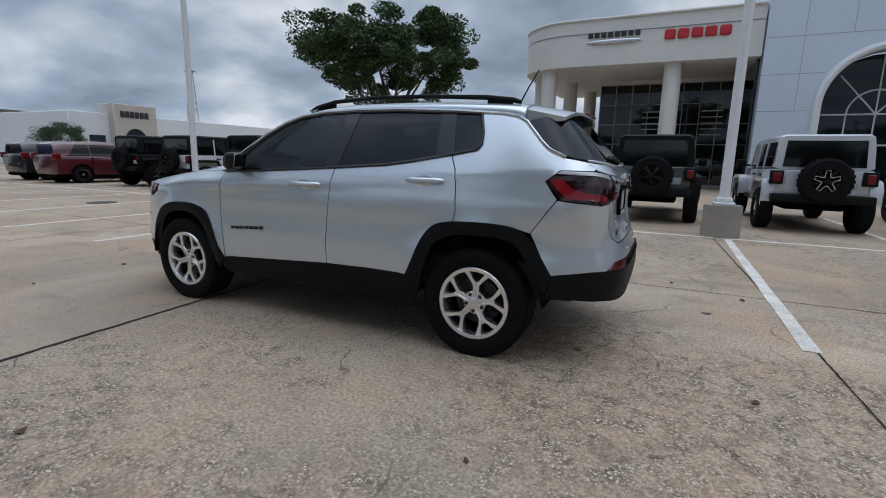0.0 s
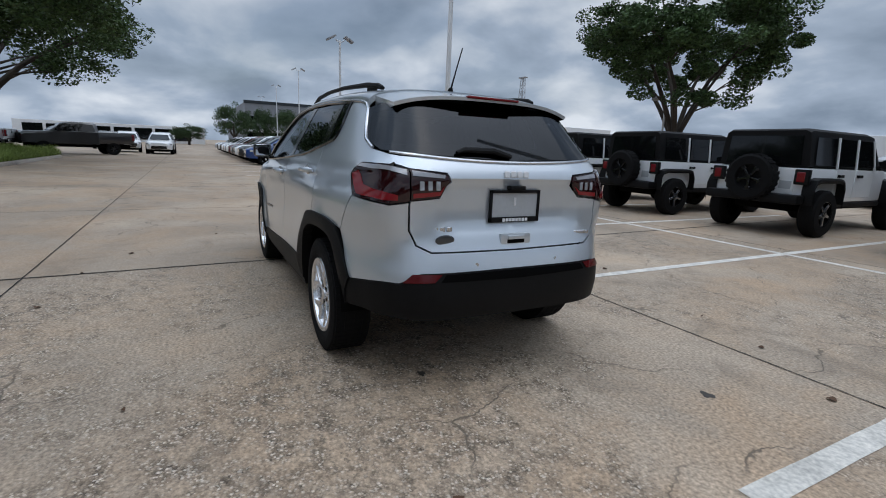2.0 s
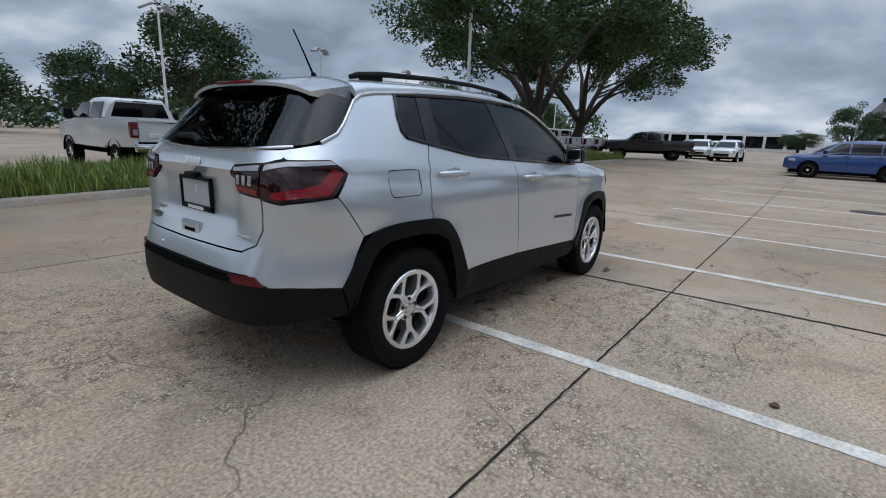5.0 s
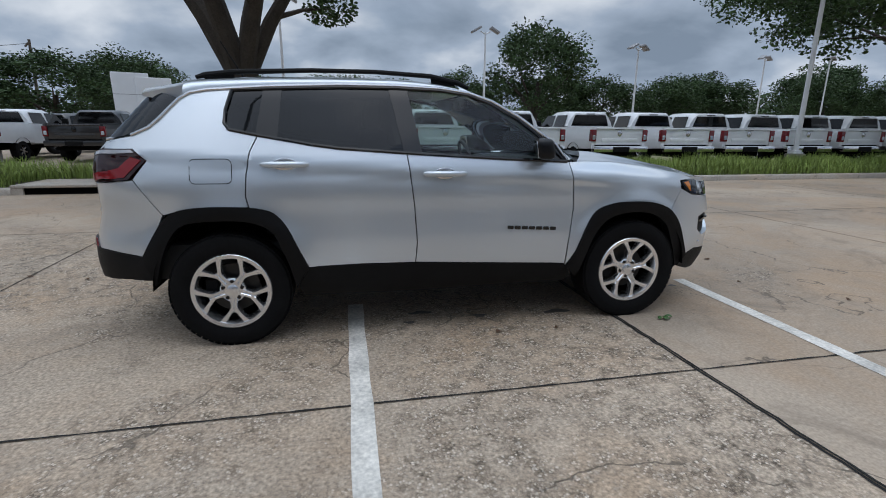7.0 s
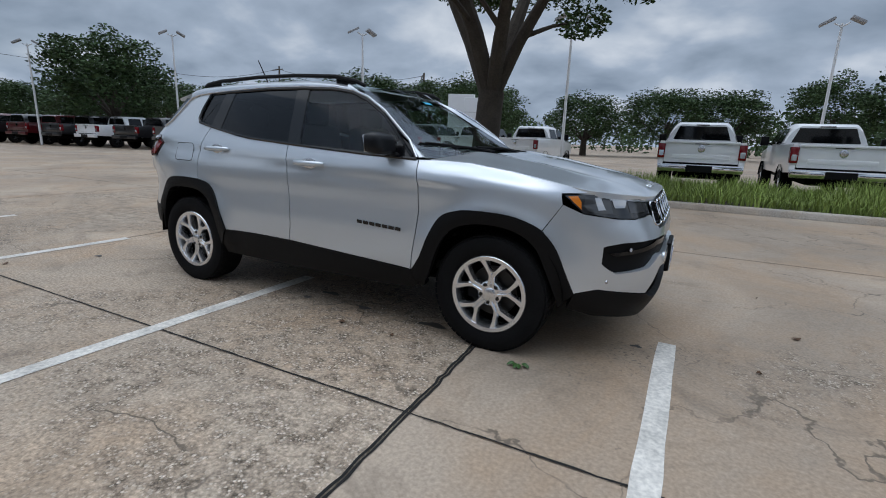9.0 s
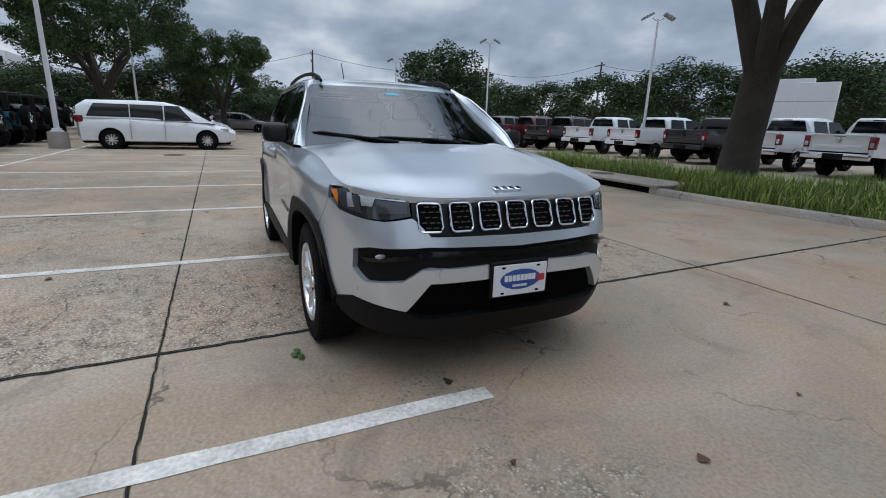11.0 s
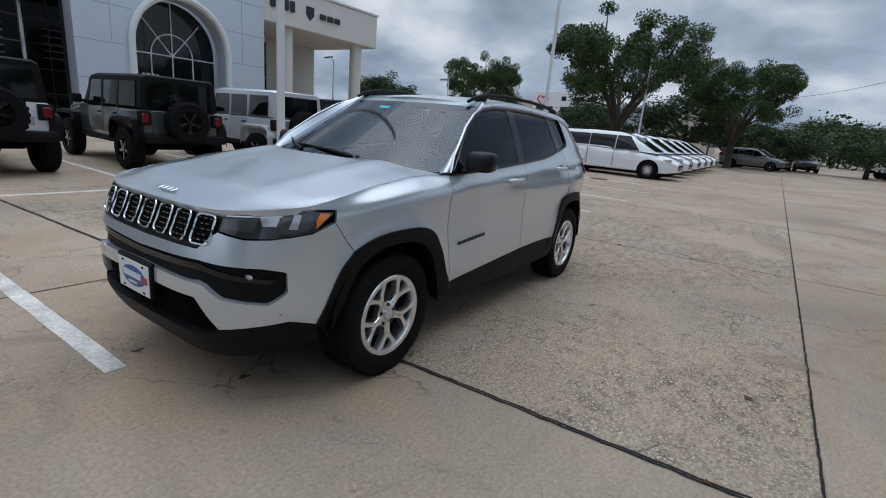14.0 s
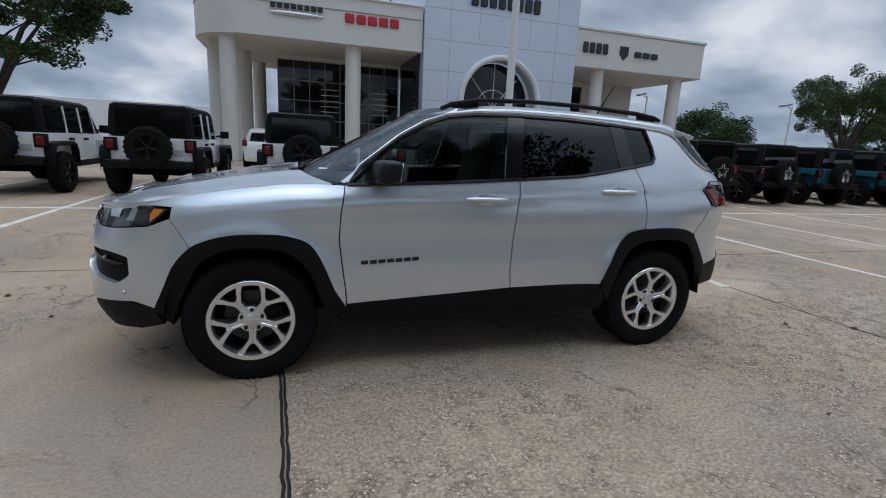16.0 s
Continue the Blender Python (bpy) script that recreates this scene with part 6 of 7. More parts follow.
def build_dealership():
    d = thing("dealership_building", "cream and pale blue showroom building with round columns", "building")
    FY = -23.5
    # left canopy with a rounded end: plan outline swept between its heights
    z0, z1 = 6.25, 8.50
    out = [(-5.6, FY), (3.2, FY)] + [(3.2 + 2.9 * math.sin(a), FY - 2.9 * (1 - math.cos(a))) for a in np.linspace(.12, math.pi / 2, 12)] + [(6.1, -36), (-5.6, -36)]
    bm = B()
    a = [bm.verts.new((x, y, z0)) for x, y in out]
    c = [bm.verts.new((x, y, z1)) for x, y in out]
    bm.faces.new(a[::-1]); bm.faces.new(c)
    for i in range(len(a)):
        j = (i + 1) % len(a)
        bm.faces.new((a[i], a[j], c[j], c[i]))
    bmesh.ops.recalc_face_normals(bm, faces=bm.faces[:])
    can = part("left_canopy", bm, M["stucco"], d, sharp=30)
    bm = B()
    tube(bm, [(x, y + .02, 7.85) for x, y in out[:13]], .02, 4)
    part("canopy_joint", bm, M["lamp_grey"], can)
    bm = B()
    tube(bm, [(x, y + .03, z1 + .03) for x, y in out[:13]], .07, 6)
    part("canopy_cap", bm, M["stucco"], can)
    # tower of metal panels with an arched entrance
    tx0, tx1, th = -15.0, -5.65, 11.6
    ax, ar, az = -10.3, 2.25, 3.95
    n = 24
    arc = [(ax + ar * math.cos(t), az + ar * math.sin(t)) for t in np.linspace(math.pi, 0, n)]
    hole = [(ax - ar, 0)] + arc + [(ax + ar, 0)]
    bm = B()
    for y in (FY + .25,):
        face = [(tx0, 0)] + [(tx0, th), (tx1, th), (tx1, 0)] + hole[::-1]
        front = [bm.verts.new((x, y, z)) for x, z in face]
        back = [bm.verts.new((x, y - .8, z)) for x, z in face]
        bm.faces.new(front)
        for i in range(len(front)):
            j = (i + 1) % len(front)
            bm.faces.new((front[i], front[j], back[j], back[i]))
    bmesh.ops.recalc_face_normals(bm, faces=bm.faces[:])
    tw = part("tower_front", bm, M["panel"], d, "pale blue metal panel tower", smooth=False)
    for x0, x1 in ((tx0, tx0 + .3), (tx1 - .3, tx1)):
        bm = B()
        box(bm, x0, x1, -36, FY - .55, 0, th)
        part("tower_side", bm, M["panel"], d, smooth=False)
    bm = B()
    box(bm, tx0, tx1, -36, FY - .55, th - .3, th)
    part("tower_roof", bm, M["panel"], d, smooth=False)
    for z in (2.15, 3.75, 5.35, 6.95, 8.55, 10.15):
        spans = [(tx0, tx1)] if z > az + ar + .35 else [(tx0, ax - ar - .5), (ax + ar + .5, tx1)]
        if az < z <= az + ar + .35:
            hx = math.sqrt(max(0, (ar + .42) ** 2 - (z - az) ** 2))
            spans = [(tx0, ax - hx), (ax + hx, tx1)]
        for x0, x1 in spans:
            bm = B()
            box(bm, x0, x1, FY + .244, FY + .256, z - .012, z + .012)
            part("panel_joint", bm, M["lamp_grey"], tw, smooth=False)
    for x in (-13.6, -7.1, -11.9, -8.8):
        bm = B()
        box(bm, x - .01, x + .01, FY + .244, FY + .255, 6.95 if abs(x - ax) < 2.5 else 3.75, th)
        part("panel_joint", bm, M["lamp_grey"], tw, smooth=False)
    bm = B()
    rr = ar + .15
    tube(bm, [(ax - rr, FY + .34, 0)] + [(ax + rr * math.cos(t), FY + .34, az + rr * math.sin(t)) for t in np.linspace(math.pi, 0, 34)] + [(ax + rr, FY + .34, 0)], .16, 8, up=(0, 1, 0))
    arch = part("entrance_arch", bm, M["whitewall"], d, "white moulded arch round the entrance")
    bm = B()
    vs = [bm.verts.new((x, FY - .9, z)) for x, z in hole]
    bm.faces.new(vs)
    part("entrance_glass", bm, M["glass_build"], arch, smooth=False)
    yb = FY - .85
    for p, q in [((ax - ar, az - .3), (ax + ar, az - .3)), ((ax - ar, 2.3), (ax + ar, 2.3)), ((ax, 0), (ax, az + ar)), ((ax - 1.05, 0), (ax - 1.05, az - .3)), ((ax + 1.05, 0), (ax + 1.05, az - .3)), ((ax, az - .3), (ax - 1.45, az + 1.40)), ((ax, az - .3), (ax + 1.45, az + 1.40))]:
        bm = B()
        tube(bm, [(p[0], yb, p[1]), (q[0], yb, q[1])], .035, 4)
        part("mullion", bm, M["steel"], arch)
    bm = B()
    tube(bm, [(ax + 1.05 * math.cos(t), yb, az - .3 + 1.05 * math.sin(t)) for t in np.linspace(math.pi, 0, 16)], .035, 4)
    part("mullion", bm, M["steel"], arch)
    bars(arch, "number_bars", M["platewhite"], (ax + 1.15, FY - .80, 2.55), (-1, 0, 0), (0, 0, 1), .85, .26, 4, .02, .25)
    # right canopy
    bm = B()
    box(bm, -24.7, -15.02, -36, FY, 6.40, 8.55, .05, 1)
    part("right_canopy", bm, M["stucco"], d)
    bm = B()
    box(bm, -24.76, -15.02, -36.1, FY + .06, 8.55, 8.70, .02, 1)
    part("parapet_cap", bm, M["stucco"], d)
    # recessed showroom walls
    for x0, x1, nx in ((-5.4, 2.1, 8), (-19.2, -15.0, 4)):
        pane_grid(d, x0, x1, .1, 6.0, -29.0, nx, 5)
        bm = B()
        box(bm, x0 - (.0 if x0 < -10 else .0), x1, -29.4, -28.95, 6.03, 6.40)
        part("wall_head", bm, M["stucco"], d, smooth=False)
    bm = B()
    box(bm, 1.9, 2.09, -36, -29.06, 0, 6.24)
    part("side_glazing", bm, M["glass_build"], d, smooth=False)
    bm = B()
    box(bm, -24.0, -19.2, -36, -29.5, 0, 6.38)
    part("side_wall", bm, M["stucco"], d, smooth=False)
    bm = B()
    box(bm, -5.64, -5.5, -29, FY - .6, 0, 6.24)
    part("return_glazing", bm, M["glass_build"], d, smooth=False)
    # white strips in front of the showroom glass, painting rows of lit ceiling lights
    for i in range(5):
        for x in (-4.2, -1.0):
            bm = B()
            box(bm, x - .55, x + .55, -28.945, -28.935, 3.0 + i * .34, 3.04 + i * .34)
            part("painted_ceiling_light", bm, M["platewhite"], d, smooth=False)
    for x, y in ((5.15, FY - 2.6), (4.35, FY - .95), (-1.95, FY - .75), (4.0, -29.0), (3.45, -33.5), (-17.3, FY - .8), (-23.4, FY - .8)):
        bm = B()
        cyl(bm, (x, y, 0), (x, y, 6.45), .42, .42, 26, False)
        part("column", bm, M["stucco"], d)
    # signs: plain shapes in their colours
    bars(d, "sign_letters", M["darksign"], (.95, FY + .01, 7.72), (-1, 0, 0), (0, 0, 1), 2.6, .26, 8, .10, .25)
    bm = B()
    bmesh.ops.create_uvsphere(bm, u_segments=28, v_segments=8, radius=1)
    for v in bm.verts:
        v.co = Vector((.95 + v.co.x * 1.35, FY + .06 + v.co.y * .06, 7.38 + v.co.z * .12))
    part("sign_wing", bm, M["satin"], d)
    bars(d, "sign_letters", M["redsign"], (-2.85, FY + .01, 7.50), (-1, 0, 0), (0, 0, 1), 2.95, .46, 5, .10, .18, "red sign letter shapes")
    bars(d, "sign_letters", M["darksign"], (-10.3, FY + .26, 9.25), (-1, 0, 0), (0, 0, 1), 4.3, .75, 8, .10, .22)
    bars(d, "sign_letters", M["darksign"], (-16.45, FY + .01, 7.55), (-1, 0, 0), (0, 0, 1), 1.85, .62, 4, .10, .2)
    bars(d, "sign_letters", M["darksign"], (-20.15, FY + .01, 7.45), (-1, 0, 0), (0, 0, 1), 1.85, .34, 3, .10, .15)
    bm = B()
    prism(bm, [(-18.2, FY + .02, 7.85), (-18.85, FY + .02, 7.85), (-18.85, FY + .02, 7.35), (-18.52, FY + .02, 7.02), (-18.2, FY + .02, 7.35)], .10)
    part("sign_shield", bm, M["darksign"], d)
    return d


def build_far_buildings():
    b = thing("white_showroom", "low white showroom with an arched stone entrance", "building")
    bm = B()
    box(bm, 43, 70, -48, -19.8, 0, 4.6, .05, 1)
    part("hall", bm, M["whitewall"], b)
    bm = B()
    box(bm, 42.2, 44.5, -26.9, -23.0, 0, 5.5, .05, 1)
    pr = part("portal", bm, M["beige"], b)
    bm = B()
    vs = [bm.verts.new((42.17, -24.8 + y, z)) for y, z in [(-1.05, 0)] + [(-1.05 * math.cos(t), 2.2 + 1.2 * math.sin(t)) for t in np.linspace(0, math.pi, 14)] + [(1.05, 0)]]
    bm.faces.new(vs)
    part("arch_opening", bm, M["glass_dark"], pr, smooth=False)
    bars(pr, "sign_letters", M["darksign"], (42.18, -24.8, 4.6), (0, -1, 0), (0, 0, 1), 2.6, .55, 6, .05, .2)
    for y0, y1 in ((-22.6, -20.2), (-38.5, -27.4)):
        for i in range(int((y1 - y0) / 1.4)):
            bm = B()
            box(bm, 42.94, 43.0, y0 + i * 1.4 + .05, y0 + i * 1.4 + 1.33, .5, 2.7)
            part("window", bm, M["glass_dark"], b, smooth=False)
    w = thing("warehouse", "long grey office warehouse with dark window bands", "building")
    bm = B()
    box(bm, 95, 140, -21, -8, 0, 8.4, .05, 1)
    part("office_block", bm, M["greywall"], w)
    bm = B()
    box(bm, 95.4, 140, -48, -21.05, 0, 7.7, .05, 1)
    part("grey_hall", bm, mat("brown_grey_wall", (.16, .145, .135), .85, var=.05, scale=.2), w)
    for z0, z1 in ((1.6, 2.9), (4.6, 5.9)):
        for i in range(6):
            bm = B()
            box(bm, 94.93, 95.02, -20.4 + i * 2.05, -18.5 + i * 2.05, z0, z1)
            part("window", bm, M["glass_dark"], w, smooth=False)
    bm = B()
    box(bm, 93.8, 95, -20.8, -8.5, 3.1, 3.5)
    part("canopy", bm, M["whitewall"], w, smooth=False)
    bm = B()
    box(bm, 94.9, 95.3, -21.1, -7.9, 8.2, 8.75)
    part("parapet", bm, M["darksign"], w, smooth=False)
    o = thing("low_showroom", "low pale showroom across the far lot", "building")
    bm = B()
    box(bm, 128, 150, -2, 34, 0, 3.9, .05, 1)
    part("hall", bm, M["whitewall"], o)
    for i in range(8):
        bm = B()
        box(bm, 127.9, 128, 1 + i * 4, 4.4 + i * 4, .6, 3.2)
        part("window", bm, M["glass_dark"], o, smooth=False)
    lw = thing("long_white_building", "long plain white warehouse behind the showroom", "building")
    bm = B()
    box(bm, 8, 66, -110, -72, 0, 5.0, .05, 1)
    part("hall", bm, M["whitewall"], lw)
    h = thing("hospital", "beige and white hospital block with a heart outline", "building")
    for x0, x1, y0, y1, z, mm in ((-150, -122, -67, -46, 10.2, "beige"), (-146, -120, -54.5, -37, 12.2, "whitewall"), (-150, -124, -27, -12, 9.0, "beige")):
        bm = B()
        box(bm, x0, x1, y0, y1, 0, z, .1, 1)
        part("wing", bm, M[mm], h)
        k = 0
        for zz in np.arange(2.2, z - 2.0, 2.6):
            for yy in np.arange(y0 + 1.2, y1 - 2.4, 3.4):
                k += 1
                if mm == "whitewall" and zz > z - 4 and yy < y0 + 8:
                    continue
                bm = B()
                box(bm, x1 - .02, x1 + .05, yy, yy + (2.4 if k % 3 else 1.3), zz, zz + 1.1)
                part("window", bm, M["glass_dark"], h, smooth=False)
    bm = B()
    tube(bm, [(-119.9, -51.6 + 1.5 * (16 * math.sin(t) ** 3) / 16, 10.0 + 1.45 * (13 * math.cos(t) - 5 * math.cos(2 * t) - 2 * math.cos(3 * t) - math.cos(4 * t)) / 16) for t in np.linspace(0, 2 * math.pi, 40)[:-1]], .14, 5, True)
    part("heart_outline", bm, M["redsign"], h)
    for x, y, a in ((-11.6, 25.6, 20), (-10.6, 25.9, 20)):
        s = thing("pylon_sign", "tall white metal pylon sign among the trucks", "sign", "pylon signs")
        bm = B()
        box(bm, -.85 if a else 0, .85, -.18, .18, 0, 4.1 if x < -11 else 3.9, .02, 1)
        part("panel", bm, M["whitewall"], s)
        for z in (1.0, 2.0, 3.0):
            bm = B()
            box(bm, -.86, .86, -.185, .185, z - .012, z + .012)
            part("panel_joint", bm, M["lamp_grey"], s, smooth=False)
        s.matrix_basis = pose(x, y, BASE_Z, 0, 0, a)


def build_mast(x, y, h):
    t = thing("radio_mast", "slim grey steel lattice mast beyond the showroom", "mast")
    w0, w1 = 1.1, .35
    for a in (-1, 1):
        for b_ in (-1, 1):
            bm = B()
            tube(bm, [(a * w0, b_ * w0, 0), (a * w1, b_ * w1, h)], .07, 5)
            part("leg", bm, M["lamp_grey"], t)
    n = 12
    for k in range(n):
        f, g = k / n, (k + 1) / n
        p, q = w0 + (w1 - w0) * f, w0 + (w1 - w0) * g
        bm = B()
        for i, (a, b_) in enumerate(((-1, -1), (1, -1), (1, 1), (-1, 1))):
            c, d = ((-1, -1), (1, -1), (1, 1), (-1, 1))[(i + 1) % 4]
            tube(bm, [(a * p, b_ * p, h * f), (c * q, d * q, h * g)], .045, 4)
            tube(bm, [(a * q, b_ * q, h * g), (c * q, d * q, h * g)], .04, 4)
        part("bracing", bm, M["lamp_grey"], t)
    bm = B()
    box(bm, -1.2, 1.2, -.5, .5, h, h + .25, .03, 1)
    part("aerial_head", bm, M["lamp_grey"], t)
    t.matrix_basis = pose(x, y, BASE_Z)


# ---- trees ----


def leaf_cloud(vs, fs, c, r, n, size, rnd, squash=.6):
    for _ in range(n):
        while True:
            p = Vector((rnd.uniform(-1, 1), rnd.uniform(-1, 1), rnd.uniform(-1, 1)))
            if .15 < p.length < 1:
                break
        p = Vector(c) + Vector((p.x * r, p.y * r, p.z * r * squash))
        s = size * rnd.uniform(.6, 1.4)
        d = Vector((rnd.gauss(0, 1), rnd.gauss(0, 1), rnd.gauss(0, .6))).normalized()
        e = d.cross(Vector((rnd.gauss(0, 1), rnd.gauss(0, 1), rnd.gauss(0, 1)))).normalized()
        k = len(vs)
        vs += [p - d * s, p + e * s * .5, p + d * s, p - e * s * .5]
        fs.append((k, k + 1, k + 2, k + 3))


def oak(seed, trunk_h, trunk_r, crown_r, crown_z0, crown_z1, clumps, leaves, size, limbs=5, lean=(0, 0)):
    """A spreading tree: tapered trunk, forked limbs, leaf clumps at their ends."""
    rnd = random.Random(seed)
    t = thing("oak_tree", "spreading oak with dark bark and dense green crown", "tree", "oak trees")
    bm = B()
    fork = Vector((lean[0], lean[1], trunk_h))
    tube(bm, [(0, 0, -.15), (lean[0] * .1, lean[1] * .1, .12), (lean[0] * .3, lean[1] * .3, trunk_h * .4), fork], [trunk_r * 1.7, trunk_r * 1.15, trunk_r * .95, trunk_r * .9], 14, up=(1, 0, 0))
    vs, fs = [], []
    tips = []
    for i in range(limbs):
        a = 2 * math.pi * i / limbs + rnd.uniform(-.3, .3)
        rr = crown_r * rnd.uniform(.45, .72)
        zz = crown_z0 + (crown_z1 - crown_z0) * rnd.uniform(.35, .75)
        end = Vector((fork.x + rr * math.cos(a), fork.y + rr * math.sin(a), zz))
        mid = fork.lerp(end, .45) + Vector((rnd.uniform(-.2, .2), rnd.uniform(-.2, .2), .12 * rr))
        r0 = trunk_r * rnd.uniform(.5, .68)
        tube(bm, [fork - Vector((0, 0, trunk_r * .6)), fork.lerp(mid, .5) + Vector((0, 0, .05)), mid, end], [r0, r0 * .85, r0 * .62, r0 * .25], 9, up=(.3, .9, .1))
        for j in range(5):
            f = rnd.uniform(.35, .95)
            s0 = mid.lerp(end, f) if f > .5 else fork.lerp(mid, f * 1.6)
            b = a + rnd.uniform(-1.0, 1.0)
            e2 = s0 + Vector((math.cos(b), math.sin(b), rnd.uniform(.1, .8))) * crown_r * rnd.uniform(.25, .42)
            tube(bm, [s0, s0.lerp(e2, .5) + Vector((0, 0, .08)), e2], [r0 * .36, r0 * .24, r0 * .08], 6, up=(.2, .3, .9))
            tips.append(e2)
        tips.append(end)
    part("trunk", bm, M["bark"], t)
    cz, hz = (crown_z0 + crown_z1) / 2, (crown_z1 - crown_z0) / 2
    cs = list(tips)
    while len(cs) < clumps:
        a, u, w = rnd.uniform(0, 6.283), rnd.uniform(-.75, .88), rnd.uniform(.55, 1)
        q = math.sqrt(max(0, 1 - u * u)) * w
        cs.append(Vector((fork.x + crown_r * q * math.cos(a), fork.y + crown_r * q * math.sin(a), cz + hz * u * w)))
    per = leaves // len(cs)
    for c in cs:
        leaf_cloud(vs, fs, c, crown_r * rnd.uniform(.09, .18), int(per * rnd.uniform(.6, 1.4)), size, rnd)
    me = bpy.data.meshes.new("crown")
    me.from_pydata(vs, [], fs)
    me.materials.append(M["leaf"])
    ob = new("crown", me)
    ob.parent = t
    return t


def far_tree(seed, name="shade_tree"):
    """A full round-headed tree of height 1 and crown width about 1, for copies."""
    rnd = random.Random(seed)
    t = thing(name, "full green shade tree beyond the car lot", "tree", "distant trees")
    bm = B()
    tube(bm, [(0, 0, -.02), (0, 0, .2), (.02, 0, .5)], [.035, .028, .015], 8, up=(1, 0, 0))
    for i in range(5):
        a = i * 1.256 + rnd.random()
        tube(bm, [(0, 0, .22), (.13 * math.cos(a), .13 * math.sin(a), .4), (.27 * math.cos(a), .27 * math.sin(a), .55)], [.015, .01, .004], 5, up=(.2, .3, .9))
    part("trunk", bm, M["bark"], t)
    vs, fs = [], []
    for i in range(95):
        a, u = rnd.uniform(0, 6.283), rnd.uniform(-.9, 1)
        q = math.sqrt(1 - u * u)
        w = rnd.uniform(.6, 1)
        c = (q * w * .40 * math.cos(a), q * w * .40 * math.sin(a), .57 + .37 * u * w)
        leaf_cloud(vs, fs, c, rnd.uniform(.07, .14), 135, .0135, rnd, .8)
    me = bpy.data.meshes.new("crown")
    me.from_pydata(vs, [], fs)
    me.materials.append(M["leaf_far"])
    ob = new("crown", me)
    ob.parent = t
    return t


def place_trees():
    o = oak(3, 2.5, .40, 5.4, 4.3, 9.5, 150, 60000, .075, 5, (.12, .1)); o.matrix_basis = pose(-3.15, 9.55, .08)
    o = oak(8, 2.4, .36, 7.6, 3.8, 10.2, 150, 56000, .095, 6, (-.5, .2)); o.matrix_basis = pose(20.9, 10.0, .05, 0, 0, 40)
    copy_thing(o, pose(29.8, 11.8, BASE_Z, 0, 0, 150))
    o = oak(5, 2.2, .22, 4.9, 4.4, 9.5, 150, 62000, .085, 7); o.matrix_basis = pose(12.6, -20.6, BASE_Z, 0, 0, 75)
    o = oak(21, 2.4, .40, 7.0, 3.6, 10.2, 150, 60000, .095, 7); o.matrix_basis = pose(-32.6, -7.4, BASE_Z) @ Matrix.Diagonal((.80, .80, .96, 1))
    copy_thing(o, pose(-39.5, -.6, BASE_Z, 0, 0, 130) @ Matrix.Diagonal((.72, .72, .82, 1)))
    copy_thing(o, pose(-30.5, -17.6, BASE_Z, 0, 0, 250) @ Matrix.Diagonal((.56, .56, .72, 1)))
    f1, f2, f3 = far_tree(1), far_tree(2), far_tree(4)
    f1.matrix_basis = pose(-33.6, 16.3, BASE_Z) @ Matrix.Diagonal((9.6, 9.6, 8.0, 1))
    f2.matrix_basis = pose(20.0, 47.5, BASE_Z) @ Matrix.Diagonal((13.5, 13.5, 12.8, 1))
    f3.matrix_basis = pose(-16.5, 39.0, BASE_Z) @ Matrix.Diagonal((9, 9, 7.4, 1))
    more = [(-27.5, -24.5, 5.3, 6.2), (-30.5, -28.4, 5.4, 6.0), (-69, 14.5, 6.6, 8), (-37.5, 18.6, 7.0, 7), (42, 51, 8.6, 12), (46, 37, 7.2, 9), (-34, 45, 9.3, 13), (-42, 41, 8, 12), (-51, 39, 7.6, 12), (12.5, 50, 8.2, 9), (-1, 56, 7.8, 12), (-9, 52, 7, 11), (44, 50, 8.4, 12), (51.5, 42, 9.0, 12), (48, 30.5, 6.8, 8), (56, 31, 7, 9), (64, 33, 7.5, 10), (64, -16.7, 7.2, 4.4), (81, -5, 7.4, 7), (80, -13, 7.0, 5), (85, -10, 7.2, 5), (106, 1.5, 4.2, 8), (30, 52, 8, 12), (53, -30, 5.0, 7), (-63, 30, 7, 12), (-74, 26, 7, 12), (-86, 22, 7.4, 14), (-58, 36, 8, 12), (-26, 47, 8.2, 12), (-20, 50, 8, 11), (-48, -26, 5.5, 9), (-58, -18, 6, 10), (-44, -9, 5.2, 6), (-50, 3.5, 3.4, 5), (42, -18.7, 3.7, 4.4), (36, 47, 7.6, 10), (27, 56, 9, 12), (5, 60, 8, 12), (-100, 10, 8, 18), (-104, -4, 7, 16), (-68, 4, 4.6, 8), (-44, -4.5, 6.4, 9), (-47, 2.5, 4.0, 7), (-41, -12.5, 4.6, 7), (-52, -2, 5.0, 8), (-47, 8.5, 3.4, 6)]
    src = (f1, f2, f3)
    for i, (x, y, h, w) in enumerate(more):
        copy_thing(src[i % 3], (pose(x, y, BASE_Z, 0, 0, i * 67) @ Matrix.Diagonal((w / src[i % 3].scale.x, w / src[i % 3].scale.y, h / src[i % 3].scale.z, 1))))
    # far belt of woods
    vs, fs = [], []
    rnd = random.Random(31)
    for i in range(420):
        a = radians(rnd.uniform(20, 178))
        d = rnd.uniform(85, 130)
        h = rnd.uniform(4.5, 8.0)
        for k in range(3):
            leaf_cloud(vs, fs, (d * math.cos(a) + rnd.uniform(-2, 2), d * math.sin(a) + rnd.uniform(-2, 2), h * (.25 + .3 * k)), 3.2 - .5 * k, 40, .42, rnd, .8)
    me = bpy.data.meshes.new("far_woods")
    me.from_pydata(vs, [], fs)
    me.materials.append(M["leaf_far"])
    tagged(new("far_woods", me), "belt of green woods on the skyline", "woods", kind="stuff")


